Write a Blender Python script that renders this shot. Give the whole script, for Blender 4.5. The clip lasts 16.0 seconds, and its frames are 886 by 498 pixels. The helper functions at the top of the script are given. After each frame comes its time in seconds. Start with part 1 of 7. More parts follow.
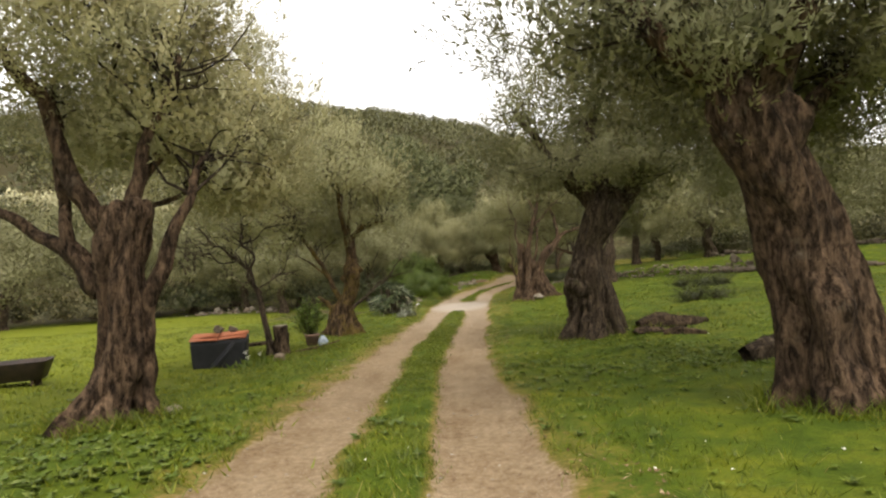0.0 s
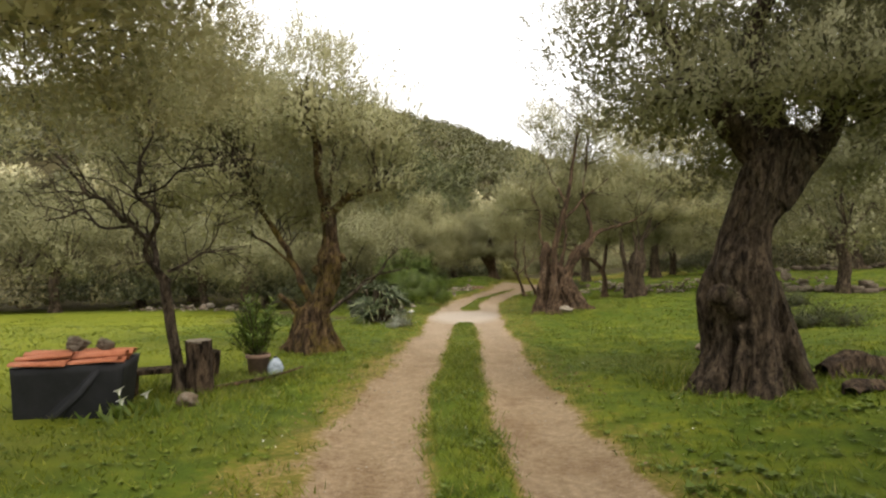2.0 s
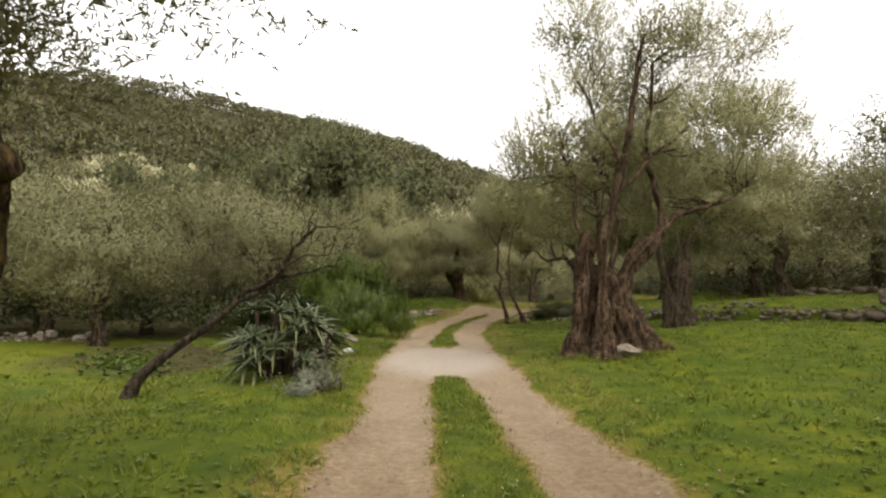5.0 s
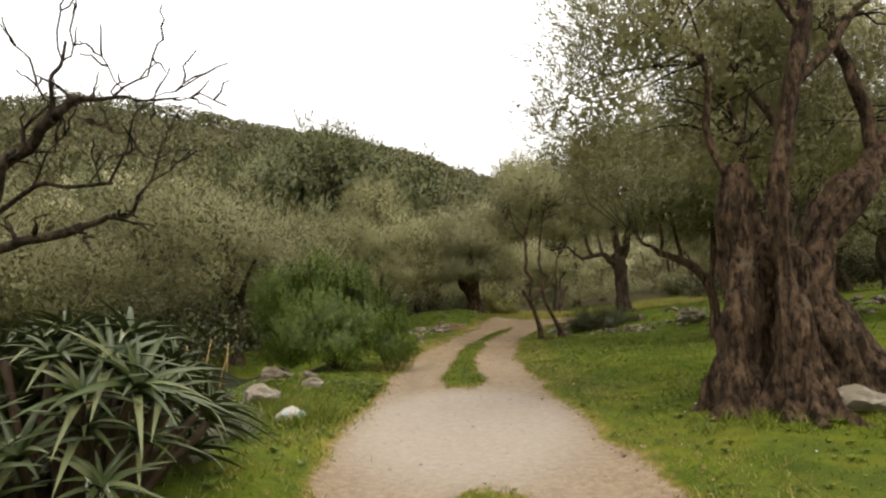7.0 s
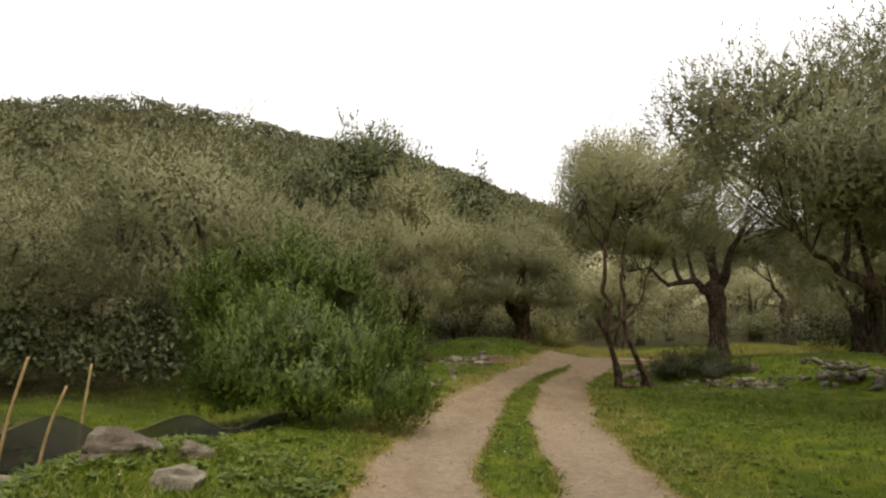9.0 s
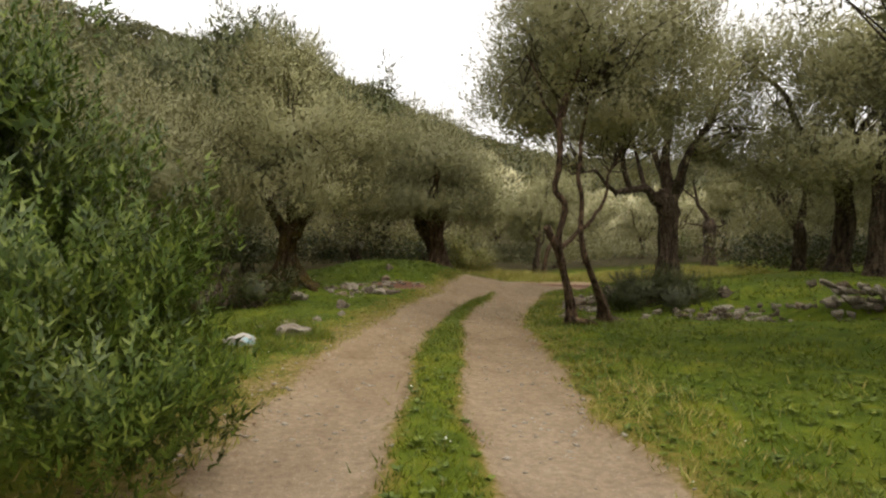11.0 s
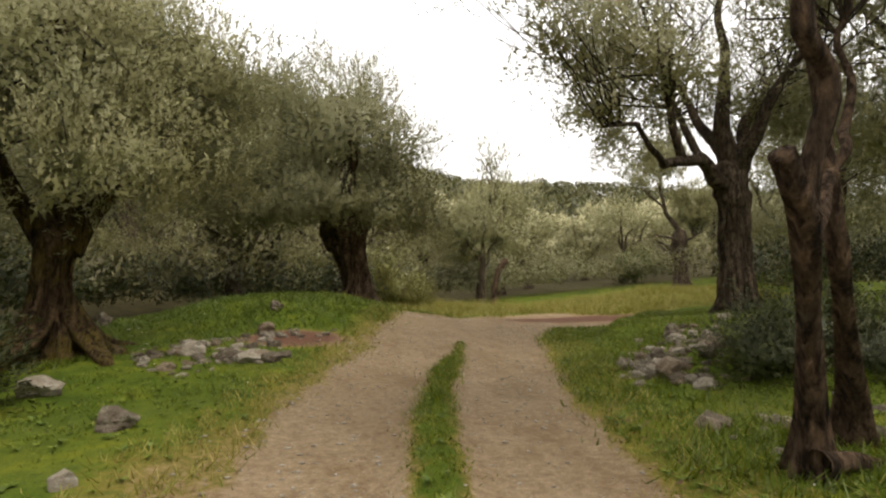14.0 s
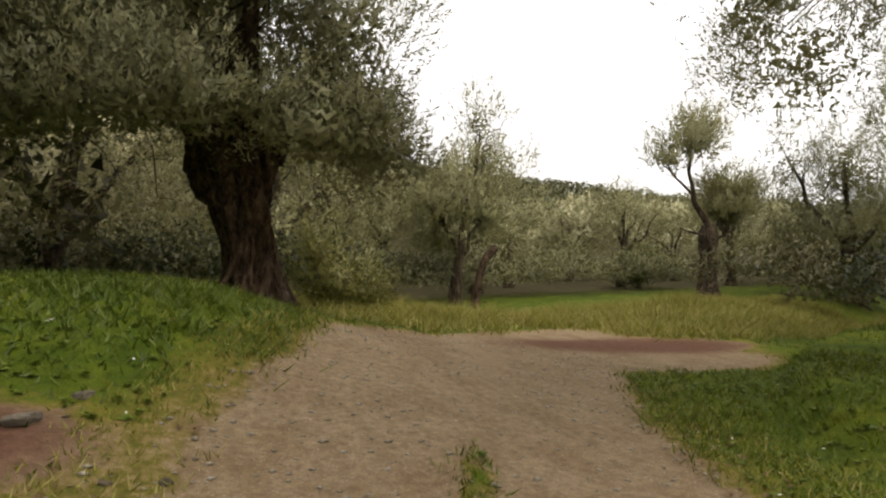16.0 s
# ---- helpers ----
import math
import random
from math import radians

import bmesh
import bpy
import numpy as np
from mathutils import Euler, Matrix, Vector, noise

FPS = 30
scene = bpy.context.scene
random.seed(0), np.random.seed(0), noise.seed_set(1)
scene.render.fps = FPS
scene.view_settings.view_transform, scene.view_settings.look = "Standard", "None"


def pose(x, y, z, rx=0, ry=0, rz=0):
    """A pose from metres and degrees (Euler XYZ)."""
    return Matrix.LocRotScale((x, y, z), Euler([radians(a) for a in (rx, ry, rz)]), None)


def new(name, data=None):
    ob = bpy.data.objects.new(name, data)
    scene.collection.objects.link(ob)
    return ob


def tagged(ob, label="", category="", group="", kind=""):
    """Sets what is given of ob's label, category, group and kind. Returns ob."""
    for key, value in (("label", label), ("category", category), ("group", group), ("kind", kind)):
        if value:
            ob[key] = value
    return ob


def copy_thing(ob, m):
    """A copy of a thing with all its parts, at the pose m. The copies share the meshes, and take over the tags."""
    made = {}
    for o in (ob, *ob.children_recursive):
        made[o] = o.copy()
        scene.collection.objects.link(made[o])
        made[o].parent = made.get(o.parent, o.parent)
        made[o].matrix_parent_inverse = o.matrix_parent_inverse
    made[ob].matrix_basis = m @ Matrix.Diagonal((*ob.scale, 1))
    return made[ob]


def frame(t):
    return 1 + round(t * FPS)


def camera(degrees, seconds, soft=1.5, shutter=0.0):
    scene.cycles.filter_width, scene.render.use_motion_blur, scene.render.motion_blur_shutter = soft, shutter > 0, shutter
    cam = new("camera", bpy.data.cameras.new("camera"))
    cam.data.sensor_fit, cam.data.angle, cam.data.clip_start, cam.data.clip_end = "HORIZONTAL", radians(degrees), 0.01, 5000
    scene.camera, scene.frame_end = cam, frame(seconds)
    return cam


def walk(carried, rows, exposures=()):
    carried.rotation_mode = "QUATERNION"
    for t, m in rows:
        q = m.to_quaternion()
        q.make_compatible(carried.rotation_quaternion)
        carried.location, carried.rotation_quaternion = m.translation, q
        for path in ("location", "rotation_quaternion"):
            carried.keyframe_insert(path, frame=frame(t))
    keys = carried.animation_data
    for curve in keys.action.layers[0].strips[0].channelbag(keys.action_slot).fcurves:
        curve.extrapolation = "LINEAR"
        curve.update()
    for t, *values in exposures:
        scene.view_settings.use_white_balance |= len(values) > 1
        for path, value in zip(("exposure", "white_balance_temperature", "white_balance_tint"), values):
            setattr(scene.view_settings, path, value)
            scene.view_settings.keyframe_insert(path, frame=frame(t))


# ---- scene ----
cam = camera(74.3, 16.0, soft=2.2)
U = 0.85  # metres per unit of the site plan
METRES, EYE, TILT, LEAN, TURN = 53.0 * U, 1.4 * U, 1.0, 3.5, 0.0
ROWS = [
    (0.0, 0.0, 0.0, 0.0, -0.0, 0.0, -0.0),
    (0.5, -0.005, 0.0262, -0.0026, -1.03, -0.69, -4.1),
    (1.0, -0.0104, 0.0577, -0.0052, 0.04, -0.02, -1.48),
    (1.5, -0.0143, 0.088, -0.0074, 0.25, 0.19, -2.04),
    (2.0, -0.0176, 0.1215, -0.0101, -1.78, 0.65, -3.08),
    (2.5, -0.0197, 0.154, -0.0132, -1.68, 0.81, -2.56),
    (3.0, -0.0206, 0.1908, -0.0162, -4.38, 1.4, -4.37),
    (3.5, -0.0211, 0.2238, -0.0185, -4.59, 2.74, -3.45),
    (4.0, -0.0202, 0.259, -0.0202, -5.84, 2.75, -3.53),
    (6.5, -0.0058, 0.4247, -0.0263, -6.87, 4.7, -3.84),
    (7.0, -0.0023, 0.4567, -0.0274, -5.48, 4.61, -1.32),
    (7.5, 0.0006, 0.4848, -0.0288, -4.46, 3.35, -5.78),
    (8.0, 0.0036, 0.5146, -0.0301, -2.16, 4.2, -6.28),
    (8.5, 0.0058, 0.5424, -0.0296, -3.67, 5.23, -2.82),
    (9.0, 0.0086, 0.5722, -0.0307, -1.33, 6.85, -5.66),
    (9.5, 0.013, 0.5975, -0.0322, -8.55, -0.98, -0.14),
    (10.0, 0.0159, 0.6258, -0.0333, -9.07, -1.79, -5.99),
    (12.5, 0.0327, 0.753, -0.0379, -12.1, 4.53, -3.85),
    (13.0, 0.0353, 0.7785, -0.0382, -12.47, 4.42, -5.12),
    (13.5, 0.0396, 0.8068, -0.0383, -13.36, 2.81, -3.55),
    (14.0, 0.0464, 0.8436, -0.0382, -18.86, 4.0, -3.29),
    (14.5, 0.0546, 0.8794, -0.0393, -22.45, 2.75, -3.63),
    (15.0, 0.0654, 0.9164, -0.0395, -20.74, 3.14, -3.71),
    (15.5, 0.0774, 0.9507, -0.039, -21.56, 3.88, -5.78),
    (16.0, 0.091, 0.9861, -0.0376, -23.07, 3.69, -6.61),
]
walk(cam, [(t, pose(0, 0, EYE, TILT, LEAN, TURN) @ pose(METRES * x, METRES * y, METRES * z, 90 + pitch, roll, yaw)) for t, x, y, z, yaw, pitch, roll in ROWS],
     exposures=((0.0, 0.17, 6900, 12), (2.5, 0.17, 6900, 12), (4.0, 0.02, 6900, 12), (7.0, -0.05, 6900, 12), (8.0, -0.12, 6900, 12), (9.0, -0.2, 6900, 12), (9.5, -0.34, 6900, 12), (10.0, -0.3, 6900, 12), (12.5, 0.05, 6900, 12), (14.5, 0.05, 6900, 12), (16.0, -0.24, 6900, 12)))

# ---- overcast sky and a veiled sun ----
SUN_EL, SUN_AZ = 58.0, 150.0
world = bpy.data.worlds.new("overcast_sky")
scene.world = world
world.use_nodes = True
wn, wl = world.node_tree.nodes, world.node_tree.links
wn.clear()
sky = wn.new("ShaderNodeTexSky")
sky.sky_type, sky.sun_disc = "NISHITA", False
sky.sun_elevation, sky.sun_rotation = radians(SUN_EL), radians(SUN_AZ)
sky.air_density, sky.dust_density = 1.0, 6.0
grey = wn.new("ShaderNodeHueSaturation")
grey.inputs["Saturation"].default_value = 0.12
cloud = wn.new("ShaderNodeMix")
cloud.data_type = "RGBA"
cloud.inputs[0].default_value = 0.6
cloud.inputs[7].default_value = (9.6, 9.7, 9.9, 1)
back = wn.new("ShaderNodeBackground")
back.inputs["Strength"].default_value = 0.225
wout = wn.new("ShaderNodeOutputWorld")
wl.new(sky.outputs[0], grey.inputs["Color"])
wl.new(grey.outputs[0], cloud.inputs[6])
wl.new(cloud.outputs[2], back.inputs["Color"])
wl.new(back.outputs[0], wout.inputs[0])

sun = new("sun", bpy.data.lights.new("sun", "SUN"))
sun.data.energy, sun.data.angle, sun.data.color = 1.4, radians(30), (1.0, 0.95, 0.87)
sun.rotation_euler = (radians(90 - SUN_EL), 0, radians(180 - SUN_AZ))


# ---- materials ----
class Nodes:
    """A node material under construction."""

    def __init__(self, name):
        self.mat = bpy.data.materials.new(name)
        self.mat.use_nodes = True
        self.tree = self.mat.node_tree
        self.tree.nodes.clear()
        self.out = self.add("ShaderNodeOutputMaterial")
        self.bsdf = self.add("ShaderNodeBsdfPrincipled")
        self.link(self.bsdf.outputs[0], self.out.inputs[0])

    def add(self, kind):
        return self.tree.nodes.new(kind)

    def link(self, a, b):
        self.tree.links.new(a, b)

    def coords(self, scale=(1, 1, 1), which="Object"):
        c, m = self.add("ShaderNodeTexCoord"), self.add("ShaderNodeMapping")
        m.inputs["Scale"].default_value = scale
        self.link(c.outputs[which], m.inputs["Vector"])
        return m.outputs[0]

    def noise(self, scale, detail=4, rough=0.6, vec=None):
        n = self.add("ShaderNodeTexNoise")
        n.inputs["Scale"].default_value, n.inputs["Detail"].default_value, n.inputs["Roughness"].default_value = scale, detail, rough
        if vec:
            self.link(vec, n.inputs["Vector"])
        return n.outputs[0]

    def ramp(self, fac, stops):
        r = self.add("ShaderNodeValToRGB")
        while len(r.color_ramp.elements) < len(stops):
            r.color_ramp.elements.new(0.5)
        for e, (p, c) in zip(r.color_ramp.elements, stops):
            e.position, e.color = p, (*c, 1) if len(c) == 3 else c
        self.link(fac, r.inputs[0])
        return r.outputs[0]

    def level(self, fac, lo, hi):
        m = self.add("ShaderNodeMapRange")
        m.inputs[1].default_value, m.inputs[2].default_value = lo, hi
        self.link(fac, m.inputs[0])
        return m.outputs[0]

    def mix(self, fac, a, b, mode="MIX"):
        m = self.add("ShaderNodeMix")
        m.data_type, m.blend_type = "RGBA", mode
        for v, i in ((fac, 0), (a, 6), (b, 7)):
            if isinstance(v, (int, float)):
                m.inputs[i].default_value = v
            elif isinstance(v, tuple):
                m.inputs[i].default_value = (*v, 1)
            else:
                self.link(v, m.inputs[i])
        return m.outputs[2]

    def math(self, op, a, b):
        m = self.add("ShaderNodeMath")
        m.operation = op
        for v, i in ((a, 0), (b, 1)):
            if isinstance(v, (int, float)):
                m.inputs[i].default_value = v
            else:
                self.link(v, m.inputs[i])
        return m.outputs[0]

    def finish(self, colour, rough=0.85, bump=None, strength=0.5, distance=0.02, spec=0.25):
        if isinstance(colour, tuple):
            self.bsdf.inputs["Base Color"].default_value = (*colour, 1)
        else:
            self.link(colour, self.bsdf.inputs["Base Color"])
        if isinstance(rough, (int, float)):
            self.bsdf.inputs["Roughness"].default_value = rough
        else:
            self.link(rough, self.bsdf.inputs["Roughness"])
        self.bsdf.inputs["Specular IOR Level"].default_value = spec
        if bump:
            b = self.add("ShaderNodeBump")
            b.inputs["Strength"].default_value, b.inputs["Distance"].default_value = strength, distance
            self.link(bump, b.inputs["Height"])
            self.link(b.outputs[0], self.bsdf.inputs["Normal"])
        return self.mat


def leaf_material(name, stops, through_light=0.3, rough=0.5, patch=None):
    """Leaves: a colour for each leaf, light passing through, and paler or browner patches over the crown."""
    n = Nodes(name)
    geo = n.add("ShaderNodeNewGeometry")
    col = n.ramp(geo.outputs["Random Per Island"], stops)
    big = n.noise(1.5, 3, vec=n.coords())
    col = n.mix(n.level(big, 0.35, 0.7), col, n.mix(1.0, col, patch or (0.8, 0.74, 0.62), "MULTIPLY"))
    n.finish(col, rough, spec=0.35)
    tr = n.add("ShaderNodeBsdfTranslucent")
    n.link(col, tr.inputs[0])
    mx = n.add("ShaderNodeMixShader")
    mx.inputs[0].default_value = through_light
    n.link(n.bsdf.outputs[0], mx.inputs[1])
    n.link(tr.outputs[0], mx.inputs[2])
    n.link(mx.outputs[0], n.out.inputs[0])
    return n.mat


OLIVE_LEAF = leaf_material("olive_leaf", [(0.0, (0.235, 0.232, 0.098)), (0.5, (0.285, 0.282, 0.130)), (0.85, (0.325, 0.320, 0.160)), (1.0, (0.38, 0.37, 0.21))], 0.24)
# darker leaf tone, with the shade of backlit and overhung crowns put in
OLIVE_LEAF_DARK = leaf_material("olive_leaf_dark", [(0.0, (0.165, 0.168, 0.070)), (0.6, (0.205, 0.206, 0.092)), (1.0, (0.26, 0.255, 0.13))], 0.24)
# paler leaf tone, with the brightness of sunlit crowns put into the colour
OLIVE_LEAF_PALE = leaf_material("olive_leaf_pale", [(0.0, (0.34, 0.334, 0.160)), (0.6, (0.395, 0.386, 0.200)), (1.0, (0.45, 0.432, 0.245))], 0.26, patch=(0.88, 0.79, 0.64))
# silvery undersides, lifted further so the colour carries distance haze
OLIVE_LEAF_SILVER_HAZE = leaf_material("olive_leaf_silver_haze", [(0.0, (0.43, 0.42, 0.235)), (0.6, (0.49, 0.475, 0.285)), (1.0, (0.55, 0.53, 0.335))], 0.2, patch=(0.86, 0.78, 0.64))
HILL_LEAF = leaf_material("hillside_leaf", [(0.0, (0.066, 0.072, 0.026)), (0.6, (0.110, 0.114, 0.044)), (1.0, (0.175, 0.170, 0.072))])
OAK_LEAF = leaf_material("oak_leaf", [(0.0, (0.066, 0.080, 0.026)), (0.6, (0.115, 0.132, 0.046)), (1.0, (0.19, 0.195, 0.078))], 0.2)
GREEN_LEAF = leaf_material("green_bush_leaf", [(0.0, (0.036, 0.066, 0.007)), (0.55, (0.080, 0.132, 0.014)), (1.0, (0.21, 0.265, 0.05))], 0.28, 0.45)
BUSH_LEAF = leaf_material("bush_leaf", [(0.0, (0.045, 0.066, 0.012)), (0.6, (0.098, 0.128, 0.024)), (1.0, (0.21, 0.225, 0.06))], 0.3, 0.5)
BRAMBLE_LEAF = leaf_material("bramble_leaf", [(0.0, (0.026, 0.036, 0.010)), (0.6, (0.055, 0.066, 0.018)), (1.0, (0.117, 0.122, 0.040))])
SCRUB_LEAF = leaf_material("scrub_leaf", [(0.0, (0.065, 0.063, 0.026)), (0.6, (0.125, 0.118, 0.05)), (1.0, (0.23, 0.205, 0.10))])
YELLOW_LEAF = leaf_material("yellow_green_leaf", [(0.0, (0.10, 0.11, 0.02)), (0.6, (0.20, 0.20, 0.045)), (1.0, (0.30, 0.27, 0.09))])
GRASS_BLADE = leaf_material("grass_blade", [(0.0, (0.062, 0.085, 0.007)), (0.6, (0.130, 0.165, 0.013)), (0.93, (0.22, 0.24, 0.024)), (1.0, (0.34, 0.28, 0.09))], 0.35, 0.45, (0.78, 0.82, 0.6))
MEADOW_BLADE = leaf_material("meadow_blade", [(0.0, (0.10, 0.125, 0.009)), (0.6, (0.17, 0.198, 0.015)), (1.0, (0.27, 0.275, 0.03))], 0.35, 0.5, (0.8, 0.84, 0.7))
DRY_GRASS = leaf_material("dry_grass_blade", [(0.0, (0.19, 0.21, 0.03)), (0.6, (0.31, 0.29, 0.065)), (1.0, (0.42, 0.34, 0.13))], 0.3, 0.6)
DEAD_LEAF = leaf_material("dead_leaf", [(0.0, (0.10, 0.055, 0.028)), (0.6, (0.20, 0.125, 0.065)), (1.0, (0.36, 0.27, 0.17))], 0.1, 0.8)
WEED_LEAF = leaf_material("weed_leaf", [(0.0, (0.075, 0.120, 0.015)), (0.7, (0.120, 0.175, 0.024)), (1.0, (0.19, 0.235, 0.05))])
CLOVER_LEAF = leaf_material("clover_leaf", [(0.0, (0.105, 0.145, 0.013)), (0.6, (0.150, 0.190, 0.019)), (1.0, (0.21, 0.235, 0.036))], 0.3, 0.55, (0.8, 0.88, 0.75))
GREY_HERB = leaf_material("grey_herb_leaf", [(0.0, (0.16, 0.18, 0.13)), (1.0, (0.34, 0.35, 0.28))])
BROWN_TWIG = leaf_material("brown_twig", [(0.0, (0.055, 0.036, 0.022)), (1.0, (0.125, 0.085, 0.055))], 0.1)


def bark_material(name, dark, light, moss=(0.075, 0.08, 0.02), mossy=0.35):
    """Old bark: furrowed plates, worn pale ridges, moss in patches."""
    n = Nodes(name)
    streak = n.noise(3.4, 10, 0.72, n.coords((2.2, 2.2, 0.8)))
    plates = n.noise(11, 8, 0.7, n.coords((1.4, 1.4, 0.6)))
    fine = n.noise(48, 5, 0.65, n.coords((1, 1, 0.35)))
    col = n.ramp(streak, [(0.32, dark), (0.5, tuple((a + b) / 2.2 for a, b in zip(dark, light))), (0.7, light)])
    # colour darkens where plates, grain and cracks sit low in the bump
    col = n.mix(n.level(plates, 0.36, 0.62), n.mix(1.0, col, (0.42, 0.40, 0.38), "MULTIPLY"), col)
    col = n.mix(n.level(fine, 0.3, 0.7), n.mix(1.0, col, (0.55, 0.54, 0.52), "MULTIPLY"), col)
    col = n.mix(n.level(n.noise(2.1, 7, 0.7, n.coords()), 0.6, 0.74), col, n.mix(0.45, col, (0.26, 0.225, 0.17)))
    green = n.level(n.noise(1.7, 8, 0.72, n.coords()), 0.64 - mossy * 0.3, 0.82 - mossy * 0.3)
    col = n.mix(n.math("MULTIPLY", n.math("MULTIPLY", green, n.level(fine, 0.2, 0.6)), 0.85), col, moss)
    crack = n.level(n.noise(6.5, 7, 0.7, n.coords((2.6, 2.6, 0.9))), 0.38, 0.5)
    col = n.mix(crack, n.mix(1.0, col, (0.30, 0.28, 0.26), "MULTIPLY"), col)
    relief = n.math("ADD", n.math("ADD", n.math("MULTIPLY", plates, 1.1), n.math("MULTIPLY", fine, 0.3)), n.math("MULTIPLY", crack, 0.6))
    return n.finish(col, 0.92, relief, 1.0, 0.06, 0.15)


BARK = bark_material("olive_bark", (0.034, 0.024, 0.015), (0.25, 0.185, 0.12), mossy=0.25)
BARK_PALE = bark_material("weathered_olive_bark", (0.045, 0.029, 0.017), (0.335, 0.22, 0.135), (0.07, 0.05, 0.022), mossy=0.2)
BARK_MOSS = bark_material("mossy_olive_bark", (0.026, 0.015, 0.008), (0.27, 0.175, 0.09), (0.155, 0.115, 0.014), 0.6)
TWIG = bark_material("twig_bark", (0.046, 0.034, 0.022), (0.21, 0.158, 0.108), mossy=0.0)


def ground_material():
    n = Nodes("meadow_and_dirt")
    pos = n.coords()
    att = n.add("ShaderNodeAttribute")
    att.attribute_name = "cover"
    sep = n.add("ShaderNodeSeparateColor")
    n.link(att.outputs["Color"], sep.inputs[0])
    dirt, pale, red = sep.outputs[0], sep.outputs[1], sep.outputs[2]
    broad, mid, fine, grit = n.noise(0.35, 4, 0.6, pos), n.noise(2.3, 5, 0.65, pos), n.noise(14, 5, 0.7, pos), n.noise(70, 3, 0.6, pos)
    grass = n.ramp(mid, [(0.28, (0.048, 0.074, 0.007)), (0.48, (0.086, 0.120, 0.010)), (0.7, (0.160, 0.176, 0.015))])
    grass = n.mix(n.level(broad, 0.5, 0.75), grass, (0.115, 0.125, 0.022))
    grass = n.mix(n.level(fine, 0.5, 0.8), grass, n.mix(1.0, grass, (0.5, 0.5, 0.45), "MULTIPLY"))
    grass = n.mix(n.math("MULTIPLY", n.level(grit, 0.46, 0.64), 0.7), grass, n.mix(1.0, grass, (0.42, 0.45, 0.4), "MULTIPLY"))
    grass = n.mix(n.level(n.noise(0.8, 6, 0.7, pos), 0.45, 0.66), n.mix(1.0, grass, (0.84, 0.92, 0.95), "MULTIPLY"), n.mix(1.0, grass, (1.35, 1.22, 1.0), "MULTIPLY"))
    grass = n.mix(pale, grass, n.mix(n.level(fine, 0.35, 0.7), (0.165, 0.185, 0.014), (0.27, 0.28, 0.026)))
    soil = n.ramp(fine, [(0.25, (0.170, 0.116, 0.064)), (0.5, (0.275, 0.203, 0.120)), (0.78, (0.395, 0.308, 0.200))])
    soil = n.mix(n.level(mid, 0.4, 0.72), soil, n.mix(1.0, soil, (0.78, 0.72, 0.66), "MULTIPLY"))
    soil = n.mix(n.level(grit, 0.58, 0.72), soil, (0.46, 0.385, 0.295))
    crumbs = n.noise(33, 3, 0.7, pos)
    soil = n.mix(n.math("MULTIPLY", n.level(crumbs, 0.56, 0.64), 0.6), soil, (0.15, 0.10, 0.066))
    soil = n.mix(n.level(n.noise(0.9, 5, 0.7, n.coords((1.6, 0.35, 1))), 0.45, 0.7), soil, n.mix(1.0, soil, (0.74, 0.70, 0.64), "MULTIPLY"))
    soil = n.mix(pale, soil, n.mix(n.level(fine, 0.3, 0.8), (0.32, 0.27, 0.21), (0.43, 0.375, 0.305)))
    soil = n.mix(red, soil, n.ramp(fine, [(0.3, (0.070, 0.034, 0.021)), (0.7, (0.175, 0.088, 0.055))]))
    edge = n.math("ADD", dirt, n.math("MULTIPLY", n.math("SUBTRACT", fine, 0.5), 0.75))
    edge = n.math("ADD", edge, n.math("MULTIPLY", n.math("SUBTRACT", mid, 0.5), 0.5))
    mask = n.level(edge, 0.36, 0.56)
    rim = n.math("MULTIPLY", n.level(edge, 0.12, 0.42), 0.75)
    grass = n.mix(rim, grass, n.mix(n.level(fine, 0.35, 0.65), (0.15, 0.10, 0.035), (0.29, 0.205, 0.055)))
    wild = att.outputs["Alpha"]
    grass = n.mix(wild, grass, n.ramp(mid, [(0.3, (0.030, 0.028, 0.012)), (0.7, (0.085, 0.07, 0.03))]))
    col = n.mix(1.0, n.mix(mask, grass, soil), (0.88, 0.88, 0.88), "MULTIPLY")
    relief = n.math("ADD", n.math("MULTIPLY", fine, 0.7), n.math("MULTIPLY", grit, 0.4))
    return n.finish(col, 0.95, relief, 0.7, 0.03, 0.1)


GROUND = ground_material()


def stone_material(name, a, b, lichen=(0.42, 0.42, 0.36)):
    n = Nodes(name)
    info = n.add("ShaderNodeObjectInfo")
    pos = n.coords()
    fine, mid = n.noise(22, 6, 0.65, pos), n.noise(4, 4, 0.6, pos)
    col = n.mix(fine, a, b)
    col = n.mix(n.level(mid, 0.5, 0.68), col, lichen)
    col = n.mix(n.math("MULTIPLY", info.outputs["Random"], 0.6), col, n.mix(1.0, col, (0.5, 0.45, 0.4), "MULTIPLY"))
    return n.finish(col, 0.9, n.math("ADD", fine, mid), 0.8, 0.03, 0.2)


STONE = stone_material("fieldstone", (0.085, 0.066, 0.046), (0.19, 0.155, 0.115), (0.24, 0.22, 0.16))
STONE_PALE = stone_material("limestone", (0.20, 0.17, 0.125), (0.35, 0.31, 0.24), (0.42, 0.39, 0.32))
STONE_TAN = stone_material("tan_stone", (0.16, 0.12, 0.083), (0.28, 0.22, 0.155), (0.33, 0.28, 0.21))


def plain_material(name, a, b, rough=0.6, scale=9.0, metal=0.0, strength=0.3):
    n = Nodes(name)
    f = n.noise(scale, 6, 0.65, n.coords())
    n.bsdf.inputs["Metallic"].default_value = metal
    return n.finish(n.mix(n.level(f, 0.3, 0.72), a, b), rough, f, strength, 0.01, 0.35)


